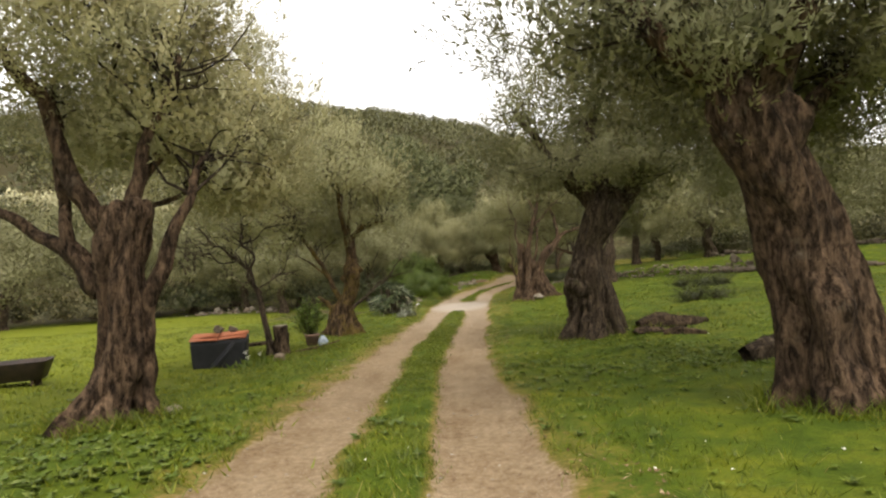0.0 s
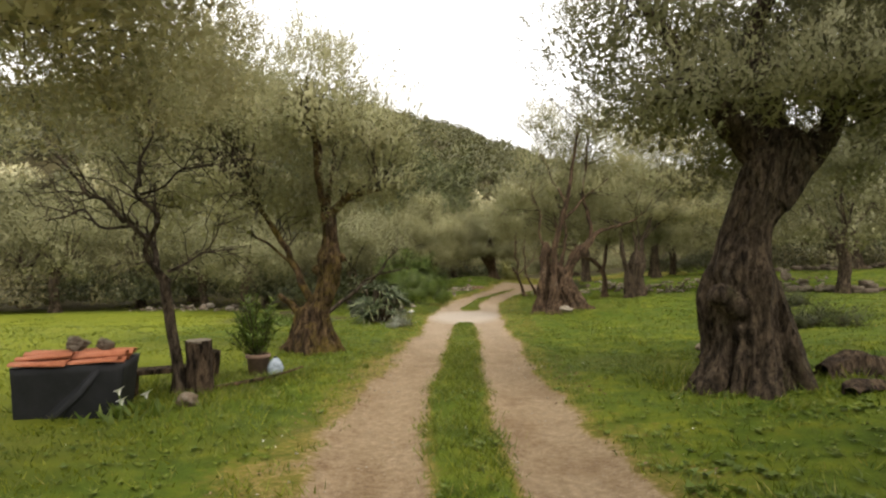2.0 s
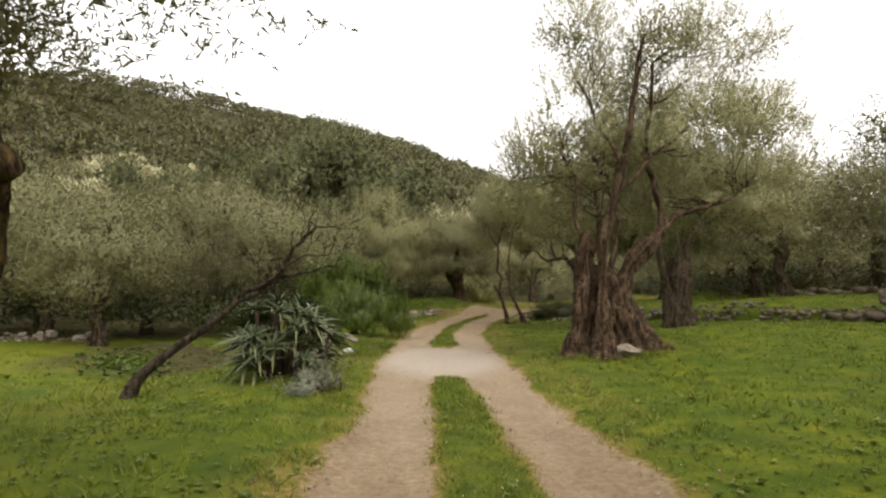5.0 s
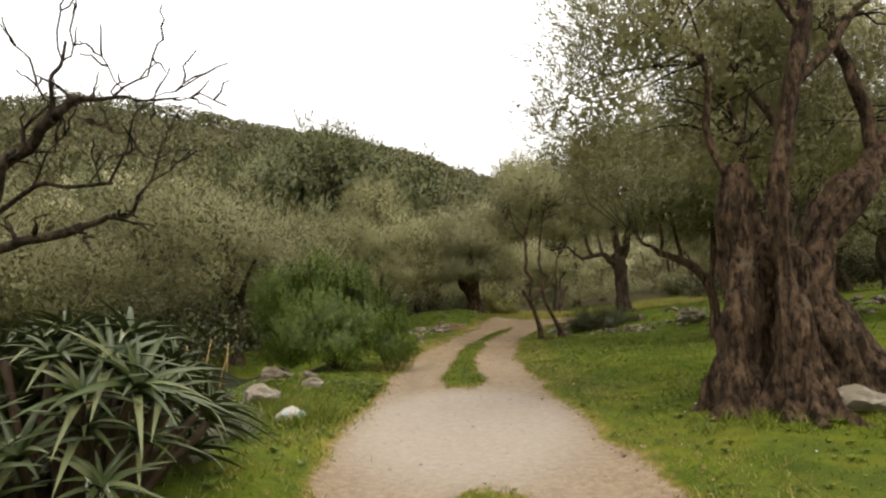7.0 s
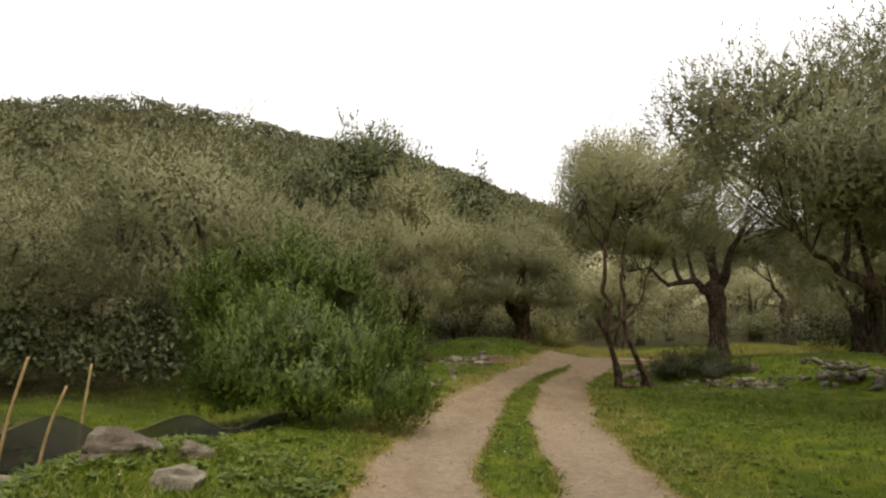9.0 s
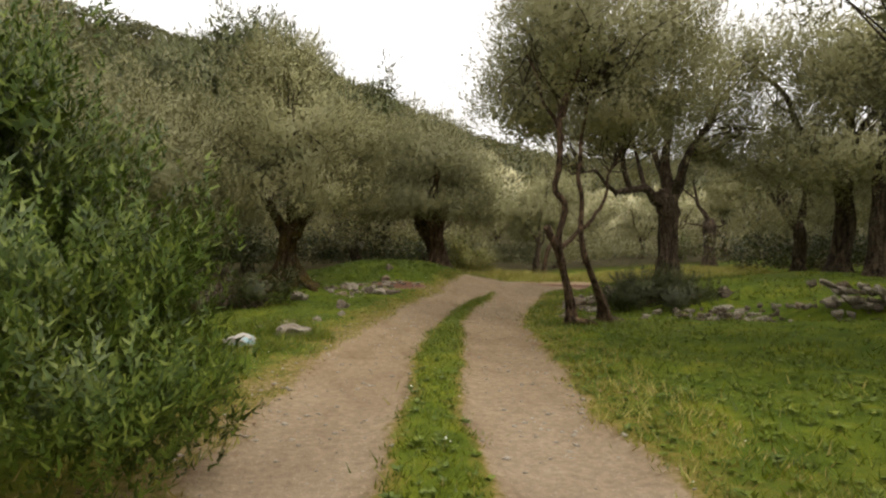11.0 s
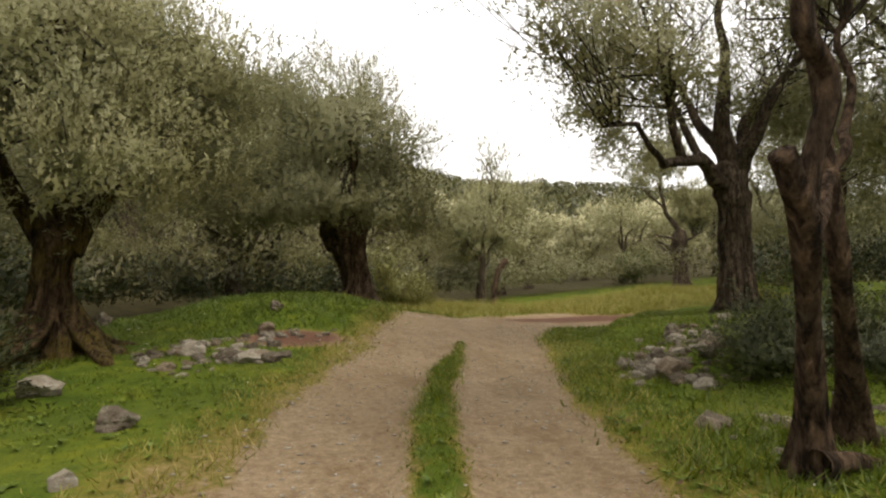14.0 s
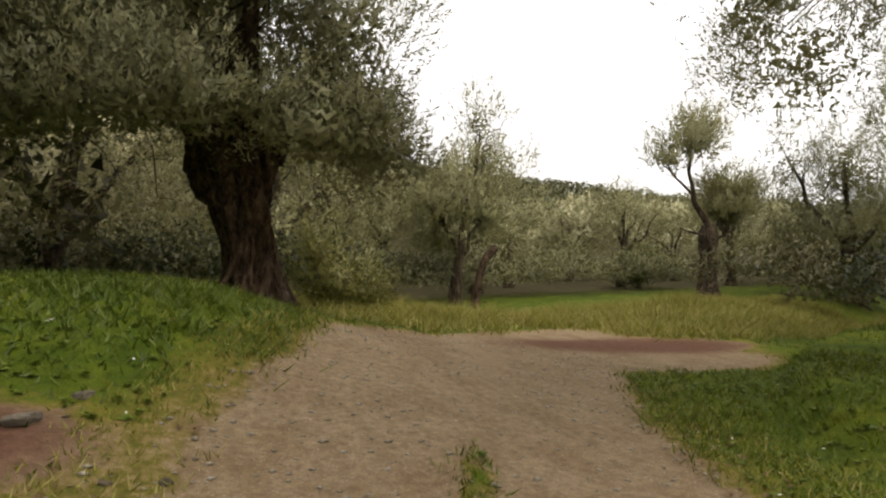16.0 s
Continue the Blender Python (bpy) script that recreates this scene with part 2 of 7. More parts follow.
# ---- mesh tools ----
def mesh_of(name, verts, faces, mat, smooth=False, normals=None):
    """A mesh from an array of corners and an array of equal-sided faces."""
    verts, faces = np.asarray(verts, np.float32), np.asarray(faces, np.int32)
    me = bpy.data.meshes.new(name)
    k = faces.shape[1]
    me.vertices.add(len(verts))
    me.vertices.foreach_set("co", verts.ravel())
    me.loops.add(faces.size)
    me.loops.foreach_set("vertex_index", faces.ravel())
    me.polygons.add(len(faces))
    me.polygons.foreach_set("loop_start", np.arange(0, faces.size, k, dtype=np.int32))
    me.polygons.foreach_set("loop_total", np.full(len(faces), k, np.int32))
    if smooth:
        me.polygons.foreach_set("use_smooth", np.ones(len(faces), bool))
    me.update(calc_edges=True)
    me.materials.append(mat)
    if normals is not None:
        me.polygons.foreach_set("use_smooth", np.ones(len(faces), bool))
        me.normals_split_custom_set_from_vertices(normals)
    return me


def part(name, me, parent, label="", kind=""):
    ob = new(name, me)
    ob.parent = parent
    return tagged(ob, label, kind=kind)


def base(name, at, label, category, group="", turn=0.0):
    ob = new(name)
    ob.empty_display_size = 0.2
    ob.matrix_basis = pose(*at, 0, 0, turn)
    return tagged(ob, label, category, group)


def unit(v):
    return v / np.maximum(np.linalg.norm(v, axis=-1, keepdims=True), 1e-9)


def smooth_line(pts, n):
    """A Catmull-Rom line of n points through pts, whose columns may hold a radius too."""
    p = np.asarray(pts, float)
    p = np.vstack([2 * p[0] - p[1], p, 2 * p[-1] - p[-2]])
    s = np.linspace(0, len(p) - 3 - 1e-6, n)
    i, f = s.astype(int), (s % 1)[:, None]
    a, b, c, d = p[i], p[i + 1], p[i + 2], p[i + 3]
    return 0.5 * (2 * b + (c - a) * f + (2 * a - 5 * b + 4 * c - d) * f ** 2 + (3 * b - a - 3 * c + d) * f ** 3)


def lumpy(p, seed, freq):
    """A smooth field over places, about -1 to 1."""
    r = np.random.default_rng(seed)
    out = np.zeros(len(p))
    for _ in range(5):
        k = r.normal(size=3) * freq
        out += np.sin(p @ k + r.uniform(0, 6.28))
    return out / 2.6


def ragged(p, freq, seed):
    """Ridged lattice noise over places, 0 to 1, with sharp creases."""
    table = np.random.default_rng(seed).random(4096)
    q = p * freq
    i = np.floor(q).astype(int)
    f = q - i
    f = f * f * (3 - 2 * f)
    out = np.zeros(len(p))
    for dx in (0, 1):
        for dy in (0, 1):
            for dz in (0, 1):
                w = (f[:, 0] if dx else 1 - f[:, 0]) * (f[:, 1] if dy else 1 - f[:, 1]) * (f[:, 2] if dz else 1 - f[:, 2])
                out += w * table[((i[:, 0] + dx) * 73 + (i[:, 1] + dy) * 157 + (i[:, 2] + dz) * 311) % 4096]
    return 1 - np.abs(2 * out - 1)


def tube(line, sides, wrinkle=0.0, rng=None, roots=0, flare=0.0, twist=0.0, capped=True):
    """Corners and quads of a tapered tube along line (x, y, z, r), wrinkled and with spreading roots where asked."""
    c, r = line[:, :3], np.maximum(line[:, 3], 1e-3)
    n = len(c)
    tan = unit(np.gradient(c, axis=0))
    ref = np.tile([0.0, 1.0, 0.0], (n, 1))
    ref[np.abs(tan[:, 1]) > 0.9] = (1.0, 0.0, 0.0)
    ax = unit(np.cross(ref, tan))
    ay = np.cross(tan, ax)
    a = np.linspace(0, 2 * np.pi, sides, endpoint=False)
    length = np.concatenate([[0], np.cumsum(np.linalg.norm(np.diff(c, axis=0), axis=1))])
    k = np.ones((n, sides))
    if wrinkle and rng is not None:
        for waves, share in ((2, 0.6), (3, 0.6), (5, 0.45), (8, 0.3), (13, 0.18)):
            ph, tw = rng.uniform(0, 6.28), rng.uniform(-1.2, 1.2) + twist
            wob = np.sin(length * rng.uniform(0.8, 3.0) + rng.uniform(0, 6.28))[:, None] * 0.9
            k += wrinkle * share * np.sin(waves * a[None] + ph + tw * length[:, None] + wob)
        k += wrinkle * 0.35 * np.sin(length * 6.1 + rng.uniform(0, 6))[:, None] * np.sin(a[None] * 2 + rng.uniform(0, 6))
    rad = r[:, None] * k
    if roots:
        ph = rng.uniform(0, 6.28)
        lobe = np.clip(0.35 + 0.65 * np.cos(roots * a + ph + 0.7 * np.sin(a * 2 + ph)), 0, 1) ** 1.3
        rad = rad + flare * np.exp(-length / 0.28)[:, None] * (0.25 + lobe)[None]
    v = c[:, None] + rad[..., None] * (np.cos(a)[None, :, None] * ax[:, None] + np.sin(a)[None, :, None] * ay[:, None])
    v = v.reshape(-1, 3)
    if wrinkle and rng is not None:
        seed = int(rng.integers(1, 9999))
        out = unit(v - np.repeat(c, sides, 0)) * np.repeat(r, sides)[:, None]
        v = v + out * (wrinkle * (0.9 * lumpy(v, seed, 2.6) + 0.45 * lumpy(v, seed + 3, 5.5) + 0.7 * np.abs(lumpy(v * np.array([1, 1, 0.55]), seed + 1, 7)) + 0.35 * lumpy(v * np.array([1, 1, 0.5]), seed + 2, 16)))[:, None]
        if sides > 30:  # knobs, folds and creases of old bark
            v = v + out * (0.30 * (ragged(v * np.array([1, 1, 0.7]), 3.2, seed + 4) - 0.5) + 0.18 * (ragged(v * np.array([1, 1, 0.6]), 7.0, seed + 5) - 0.5) + 0.09 * (ragged(v, 14.0, seed + 6) - 0.5))[:, None]
        for _ in range(int(18 * min(wrinkle, 0.25) / 0.25) if sides > 30 else 0):  # burls and hollows
            at = v[rng.integers(len(v))]
            reach, high = rng.uniform(0.09, 0.24), rng.choice([-1, 1]) * rng.uniform(0.25, 0.6)
            v = v + out * (high * np.exp(-((v - at) ** 2).sum(1) / reach ** 2) * min(1.0, reach * 4))[:, None]
    i, j = np.meshgrid(np.arange(n - 1), np.arange(sides), indexing="ij")
    j2 = (j + 1) % sides
    f = np.stack([i * sides + j, i * sides + j2, (i + 1) * sides + j2, (i + 1) * sides + j], -1).reshape(-1, 4)
    if capped:
        v = np.vstack([v, c[-1] + tan[-1] * r[-1] * 0.3])
        top = len(v) - 1
        e = (n - 1) * sides + np.arange(0, sides, 2)
        f = np.vstack([f, np.stack([e, (n - 1) * sides + (np.arange(0, sides, 2) + 1) % sides, (n - 1) * sides + (np.arange(0, sides, 2) + 2) % sides, np.full(len(e), top)], -1)])
    return v, f


def joined(pieces):
    vs, fs, o = [], [], 0
    for v, f in pieces:
        vs.append(v)
        fs.append(f + o)
        o += len(v)
    return np.vstack(vs), np.vstack(fs)


def leaves(p, d, length, width, rng, face=None):
    """Leaf blades as slender pointed pieces from p along d, turned towards face where given."""
    n = len(p)
    side = unit(np.cross(d, unit(rng.normal(size=(n, 3))) if face is None else face))
    lift = np.cross(side, d)
    L, W = length[:, None], width[:, None]
    v = np.stack([p + side * W * 0.5, p + d * L + lift * L * 0.05, p - side * W * 0.5], 1).reshape(-1, 3)
    return v, np.arange(3 * n).reshape(-1, 3)


def sprigs(blobs, count, per, leaf, rng, seed, gap=0.15, rise=0.55, shell=0.55):
    """Leafy shoots in upright tufts spread through a crown of soft lumps (x, y, z, rx, ry, rz), with gaps and a fuller heart."""
    b = np.asarray(blobs, float)
    vol = (b[:, 3] * b[:, 4] * b[:, 5]) ** 0.75
    vol = vol / vol.sum()
    middle, spread = b[:, :3].T @ vol, np.maximum(np.abs(b[:, :3] - b[:, :3].T @ vol).T @ vol, 0.2) + b[:, 3:6].T @ vol
    size_of = 22 if count > 4500 else 9
    tufts = max(10, count // size_of)
    share = rng.choice(len(b), int(tufts * 2.3) + 30, p=vol)
    u = unit(rng.normal(size=(len(share), 3)))
    rad = shell + (1.0 - shell) * rng.random(len(share)) ** 0.7
    rad *= 1 + 0.12 * lumpy(u * 3 + share[:, None] * 7.3, seed + 5, 1.6)
    p0 = b[share, :3] + u * rad[:, None] * b[share, 3:6]
    keep = lumpy(p0, seed, 1.9) + 0.5 * lumpy(p0, seed + 1, 4.2) > -0.75 + gap * 1.6
    keep &= (u[:, 2] > -0.6) | (rng.random(len(u)) < 0.4)
    p0, u = p0[keep][:tufts], u[keep][:tufts]
    k = rng.integers(0, len(p0), count)
    wide = min(leaf * 2.1, 0.16 + leaf * 0.5) * rng.uniform(0.7, 1.4, len(p0))[k]
    off = np.clip(rng.normal(size=(count, 3)), -1.7, 1.7) * np.array([1.0, 1.0, 1.3])
    p = p0[k] + off * wide[:, None]
    d = unit(0.4 * u[k] + np.array([0, 0, rise]) + 0.22 * off + 0.3 * rng.normal(size=p.shape))
    stem = rng.uniform(2.2, 4.6, count) * min(leaf, 0.05 + leaf * 0.35)
    q = np.repeat(np.arange(count), per)
    at = p[q] + d[q] * (stem[q] * np.tile(np.linspace(0.05, 1.0, per), count))[:, None] + rng.normal(size=(count * per, 3)) * leaf * 0.2
    way = unit(d[q] * 0.85 + unit(rng.normal(size=(count * per, 3))) * 0.75)
    size = leaf * rng.uniform(0.7, 1.25, count * per)
    width = size * rng.uniform(0.22, 0.37, count * per)
    crown = unit((p - middle) / spread)
    out = unit(0.5 * u[k] + 0.5 * crown + 0.22 * off + np.array([0, 0, 0.35]))[q]
    # coarse leaves fill the heart of the crown
    m = int(count * per * 0.19)
    hb, hu = rng.choice(len(b), m, p=vol), unit(rng.normal(size=(m, 3)))
    hp = b[hb, :3] + hu * (0.72 * rng.random(m) ** 0.5)[:, None] * b[hb, 3:6]
    thick = lumpy(hp, seed, 1.9) > -0.6 + gap * 1.6
    hb, hu, hp = hb[thick], hu[thick], hp[thick]
    hs = leaf * rng.uniform(1.2, 2.0, len(hp))
    at, way = np.vstack([at, hp]), np.vstack([way, unit(rng.normal(size=hp.shape) + np.array([0, 0, 0.4]))])
    size, width = np.concatenate([size, hs]), np.concatenate([width, hs * rng.uniform(0.4, 0.6, len(hs))])
    out = np.vstack([out, unit(0.5 * hu + 0.5 * unit((hp - middle) / spread) + np.array([0, 0, 0.2]))])
    face = unit(out + 0.42 * rng.normal(size=out.shape))
    v, f = leaves(at, way, size, width, rng, face)
    flip = np.einsum("ij,ij->i", np.cross(v[1::3] - v[0::3], v[2::3] - v[0::3]), out) < 0
    f[flip] = f[flip][:, ::-1]
    return v, f, np.repeat(unit(out * 0.85 + 0.28 * face), 3, 0)


def limb_line(start, end, r0, r1, rng, n=12, sag=0.0, wob=0.034):
    """A crooked limb between two places."""
    a, b = np.asarray(start, float), np.asarray(end, float)
    L = np.linalg.norm(b - a)
    k = 5
    s = np.linspace(0, 1, k)[:, None]
    p = a + (b - a) * s + rng.normal(size=(k, 3)) * L * wob * np.sin(s * np.pi)
    p[:, 2] += np.sin(s[:, 0] * np.pi) * sag * L
    r = r0 + (r1 - r0) * s ** 0.8
    return smooth_line(np.hstack([p, r]), n)


def tree(name, at, label, spine, limbs, blobs, seed, leaf=0.1, shoots=2600, per=8, bark=None, foliage=None, roots=6, flare=0.25,
         wrinkle=0.1, sides=40, rings=36, twigs=40, gap=0.15, group="olive trees", turn=0.0, category="olive tree", rise=0.8, stems=(), strands=0, splay=0.5, twist=0.25, core=0.8, apart=0.6, cord=0.42):
    """An old tree: gnarled trunk along spine, limbs (start, end, r0, r1), fine branches and a leafy crown of blobs."""
    rng = np.random.default_rng(seed)
    t = base(name, at, label, category, group, turn)
    bark, foliage = bark or BARK, foliage or OLIVE_LEAF
    for k, sp in enumerate((spine, *stems)):
        line = smooth_line(sp, rings)
        heart = line * np.array([1, 1, 1, core if strands and k == 0 else 1.0])
        pieces = [tube(heart, sides, wrinkle, rng, roots, flare if k == 0 else flare * 0.6, rng.uniform(-0.5, 0.5))]
        for q in range(strands if k == 0 else 0):
            a = q * 2 * math.pi / strands + rng.uniform(-0.3, 0.3) + twist * line[:, 2] + 0.25 * np.sin(line[:, 2] * 2.1 + q)
            r = line[:, 3] * cord * rng.uniform(0.8, 1.25) * (1 + 0.18 * np.sin(line[:, 2] * rng.uniform(2.5, 4.5) + q * 2))
            foot = np.exp(-np.maximum(line[:, 2] + 0.05, 0) / 0.3)
            off = line[:, 3] * apart * (1 + 0.12 * np.sin(line[:, 2] * 3 + q * 1.7)) + splay * foot * rng.uniform(0.5, 1.1)
            cx = line[:, 0] + np.cos(a) * off
            cy = line[:, 1] + np.sin(a) * off
            end = len(line) - int(rng.integers(0, max(2, len(line) // 5)))
            pieces.append(tube(np.stack([cx, cy, line[:, 2], r * (1 - 0.25 * foot)], 1)[:end], max(12, sides // 3), wrinkle, rng))
        part("trunk", mesh_of("trunk", *joined(pieces), bark, True), t)
        bole = t.children[0]
    lines = []
    for s, e, r0, r1 in limbs:
        line = limb_line(s, e, r0, r1, rng, 12)
        lines.append(line)
        v, f = tube(line, 9, 0.07, rng)
        part("limb", mesh_of("limb", v, f, bark, True), bole)
    fine = []
    for b in blobs:
        c, ax = np.array(b[:3]), np.array(b[3:6])
        near = min(lines, key=lambda q: np.linalg.norm(q[-1, :3] - c)) if lines else smooth_line(spine, 8)
        for _ in range(max(2, int(twigs / len(blobs)))):
            k = near[rng.integers(len(near) // 2, len(near))]
            u = unit(rng.normal(size=3))
            u[2] = abs(u[2]) * 0.9 - 0.15
            e = c + u * ax * rng.uniform(0.5, 0.95)
            r = min(k[3] * 0.5, 0.022)
            ln = limb_line(k[:3], e, r, 0.006, rng, 6, 0.05, 0.1)
            fine.append(tube(ln, 4))
    if fine:
        part("branchwork", mesh_of("branchwork", *joined(fine), TWIG, True), t, "thin grey-brown branches", "stuff")
    if shoots:
        v, f, soft_n = sprigs(blobs, shoots, per, leaf, rng, seed, gap, rise)
        part("crown", mesh_of("crown", v, f, foliage, normals=soft_n), t, "crown of narrow grey-green leaves" if category == "olive tree" else "", "stuff")
    return t


# ---- the lie of the land (plan units) ----
ROAD = smooth_line([(-0.7, -14), (-0.65, -4), (-0.58, 3), (-0.55, 8.8), (-0.48, 14), (-0.25, 17.5), (0.0, 20.5), (0.35, 25), (0.72, 30), (1.3, 35.6),
                    (1.75, 39.2), (2.4, 43), (3.6, 48.2), (4.85, 52), (6.0, 54.5), (7.3, 57.3), (8.9, 59.9), (11.4, 61.8), (15.2, 63.6), (21.0, 66.8), (30, 71)], 260)
BANK = smooth_line([(70, 12), (52, 20), (40, 26), (27, 32.5), (17.6, 40.0), (12.0, 45.8), (9.0, 49.7), (7.6, 51.6), (8.6, 54.0), (10.6, 56.6), (13.4, 58.6), (18, 61), (26, 64.5), (40, 70), (60, 80)], 200)


def beside(line, x, y):
    """Distance from a line, positive to its right, and the share of the way along it."""
    x, y = np.atleast_1d(np.asarray(x, float)), np.atleast_1d(np.asarray(y, float))
    d, s = np.empty(len(x)), np.empty(len(x))
    tan = np.gradient(line[:, :2], axis=0)
    for i in range(0, len(x), 20000):
        dx, dy = x[i:i + 20000, None] - line[None, :, 0], y[i:i + 20000, None] - line[None, :, 1]
        k = np.argmin(dx * dx + dy * dy, 1)
        r = np.arange(len(k))
        t = tan[k] / np.linalg.norm(tan[k], axis=1)[:, None]
        along, cross = dx[r, k] * t[:, 0] + dy[r, k] * t[:, 1], dx[r, k] * t[:, 1] - dy[r, k] * t[:, 0]
        end = (k == 0) | (k == len(line) - 1)
        d[i:i + 20000] = np.where(end, np.sign(cross) * np.hypot(along, cross), cross)
        s[i:i + 20000] = k / (len(line) - 1)
    return d, s


def step(a, b, v):
    t = np.clip((v - a) / (b - a), 0, 1)
    return t * t * (3 - 2 * t)


def bump_at(x, y, cx, cy, r, h):
    return h * np.exp(-((x - cx) ** 2 + (y - cy) ** 2) / (r * r))


def land(x, y):
    """Height of the ground over the plan, in plan units."""
    x, y = np.atleast_1d(np.asarray(x, float)), np.atleast_1d(np.asarray(y, float))
    z = np.interp(y, [-60, -5, 0, 7, 13.5, 20, 27, 42, 50, 57, 62, 72, 90], [1.2, 0.2, -0.03, -0.45, -0.85, -1.05, -1.2, -1.28, -1.3, -1.18, -0.98, -0.88, -0.6])
    u, s = beside(ROAD, x, y)
    d, _ = beside(BANK, x, y)
    z += np.clip(u - 1.8, 0, 40) * 0.015 * (1 - step(58, 64, y) * 0.6)
    z += 0.38 * step(3, 12, u) * step(2, 10, y) * (1 - step(36, 43, y)) + 0.28 * step(-5, -0.5, d) * step(3, 6, u) * step(35, 42, y) * (1 - step(45, 49, y))
    soft = 0.3 + 1.9 * step(46.5, 49, y) * (1 - step(53, 56, y))
    z += step(-0.25, soft, d) * 0.42 + step(0, 7, d) * 0.6 + np.clip(d - 4, 0, 60) * 0.03
    z += np.clip(x - 14, 0, 40) * 0.075 * step(60, 66, y) * (d < 0) * step(0, 4, -d)
    z += bump_at(x, y, 3.6, 60.2, 3.6, 0.95) + bump_at(x, y, -0.2, 55.6, 1.6, 0.12) + bump_at(x, y, -2.6, 30.5, 2.0, 0.15) + bump_at(x, y, 5.4, 30.8, 2.4, 0.28) + bump_at(x, y, 3.8, 14.4, 2.2, 0.12) + bump_at(x, y, 11.3, 39.2, 3.2, 0.12) + bump_at(x, y, 8.5, 51.6, 0.9, 0.08) + bump_at(x, y, 1.9, 55.2, 1.0, 0.12)
    z -= step(3.2, 9, -u) * step(28, 34, y) * (1 - step(44, 56, y)) * 1.1 * (1 - 0.6 * step(6.5, 11, -u))
    z += bump_at(x, y, -2.2, 36.0, 1.6, 0.3)
    # wooded hills beyond
    rho = np.hypot(x - 6, y - 46)
    az = np.degrees(np.arctan2(x - 2, y - 20))
    top = np.interp(az, [-180, -110, -60, -38, -30, -16, -6, 2, 8, 14, 22, 32, 45, 70, 120, 180], [8, 14, 52, 66, 73, 77, 74, 64, 54, 45, 36, 31, 28, 20, 10, 8])
    near = np.interp(az, [-180, -70, -40, -10, 2, 10, 20, 180], [60, 50, 44, 24, 24, 34, 50, 60])
    q = np.clip((rho - near) / (195 - near), 0, 1.0)
    climb = (np.sqrt(q * q + 0.0016) - 0.04) * 0.96
    z += np.maximum(0, top - 4) * climb * (rho > near)
    z += 2.2 * climb * (np.sin(x * 0.061 + 1) + np.sin(y * 0.047 + x * 0.03))
    return z


def cover(x, y):
    """How far the ground is bare (0 grass to 1 dirt), how pale and how red it is."""
    x, y = np.atleast_1d(np.asarray(x, float)), np.atleast_1d(np.asarray(y, float))
    u, s = beside(ROAD, x, y)
    w = 0.05 * np.sin(y * 1.7 + x) + 0.05 * np.sin(y * 0.83 + 2) + 0.04 * np.sin(y * 4.1 + 2 * x)
    out = np.interp(y, [-20, 20, 33, 38, 50, 57, 60, 70], [1.42, 1.42, 1.48, 1.48, 1.55, 1.7, 1.9, 1.5])
    inn = np.interp(y, [-20, 10, 27, 29.2, 30.0, 34.9, 35.6, 37, 41, 45, 50, 55.5, 57.2, 58], [0.42, 0.43, 0.45, 0.3, -0.4, -0.4, 0.3, 0.45, 0.32, 0.36, 0.24, 0.12, -0.05, -0.4])
    a = np.abs(u + 0.05)
    ruts = (1 - step(-0.22, 0.25, a - out - w)) * step(-0.16, 0.16, a - inn - 0.5 * w)
    apron = (1 - step(0.7, 1.25, np.hypot((u + 0.12) / 1.6, (y - 32.6) / 3.2)))
    end = (1 - step(0.6, 1.2, np.hypot((x - 11.2) / 4.3, (y - 60.6) / 1.8)))
    red = (1 - step(0.55, 1.15, np.hypot((x - 13.2) / 3.6, (y - 61.8) / 1.1))) + (1 - step(0.5, 1.1, np.hypot((x - 3.3) / 1.2, (y - 56.0) / 0.8)))
    ruts = ruts * (1 - step(11.5, 16, x))
    verge = (0.24 + 0.17 * (u < 0)) * (1 - step(0.1, 1.1, a - out + 2 * w)) * np.maximum(step(33, 40, y) * (1 - step(56, 61, y)), 0.9 * (1 - step(22, 28, y))) * (a > inn)
    dirt = np.maximum.reduce([ruts, apron, end, red, verge])
    # left meadow: yellower grass, its colour also lifted to offset heavy canopy shade
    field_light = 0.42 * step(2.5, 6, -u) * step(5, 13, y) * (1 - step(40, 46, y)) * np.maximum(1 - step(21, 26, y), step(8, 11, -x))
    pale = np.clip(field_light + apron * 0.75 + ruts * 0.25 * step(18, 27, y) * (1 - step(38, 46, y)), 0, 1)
    return np.clip(dirt, 0, 1), pale, np.clip(red, 0, 1)


def relief(x, y):
    """Final ground height in plan units, with wheel ruts, ragged tufts and a soft unevenness."""
    x, y = np.atleast_1d(np.asarray(x, float)), np.atleast_1d(np.asarray(y, float))
    z = land(x, y)
    d, p, r = cover(x, y)
    near = 1 - step(60, 110, np.hypot(x, y - 35))
    z += near * (0.035 * np.sin(x * 1.9 + 0.6 * y) * np.sin(y * 1.3 - 0.4 * x) + 0.02 * np.sin(x * 4.3 + 1) * np.sin(y * 3.7)) * (1 - 0.75 * d)
    return z - 0.075 * d * near + 0.12 * r * (np.hypot(x - 3.3, y - 56.25) < 3)


def P(x, y, dz=0.0):
    """The place in metres of a point of the plan, on the ground."""
    return (x * U, y * U, float(relief(x, y)[0]) * U + dz)


# ---- ground and road: one sheet, finer near the track ----
def axis(lo, hi, fine_lo, fine_hi, fine, growth=1.16):
    mid = list(np.arange(fine_lo, fine_hi, fine))
    v, s = fine_hi, fine
    while v < hi:
        mid.append(v)
        s *= growth
        v += s
    mid.append(hi)
    v, s, low = fine_lo, fine, []
    while v > lo:
        s *= growth
        v -= s
        low.append(max(v, lo))
    return np.array(sorted(low) + mid)


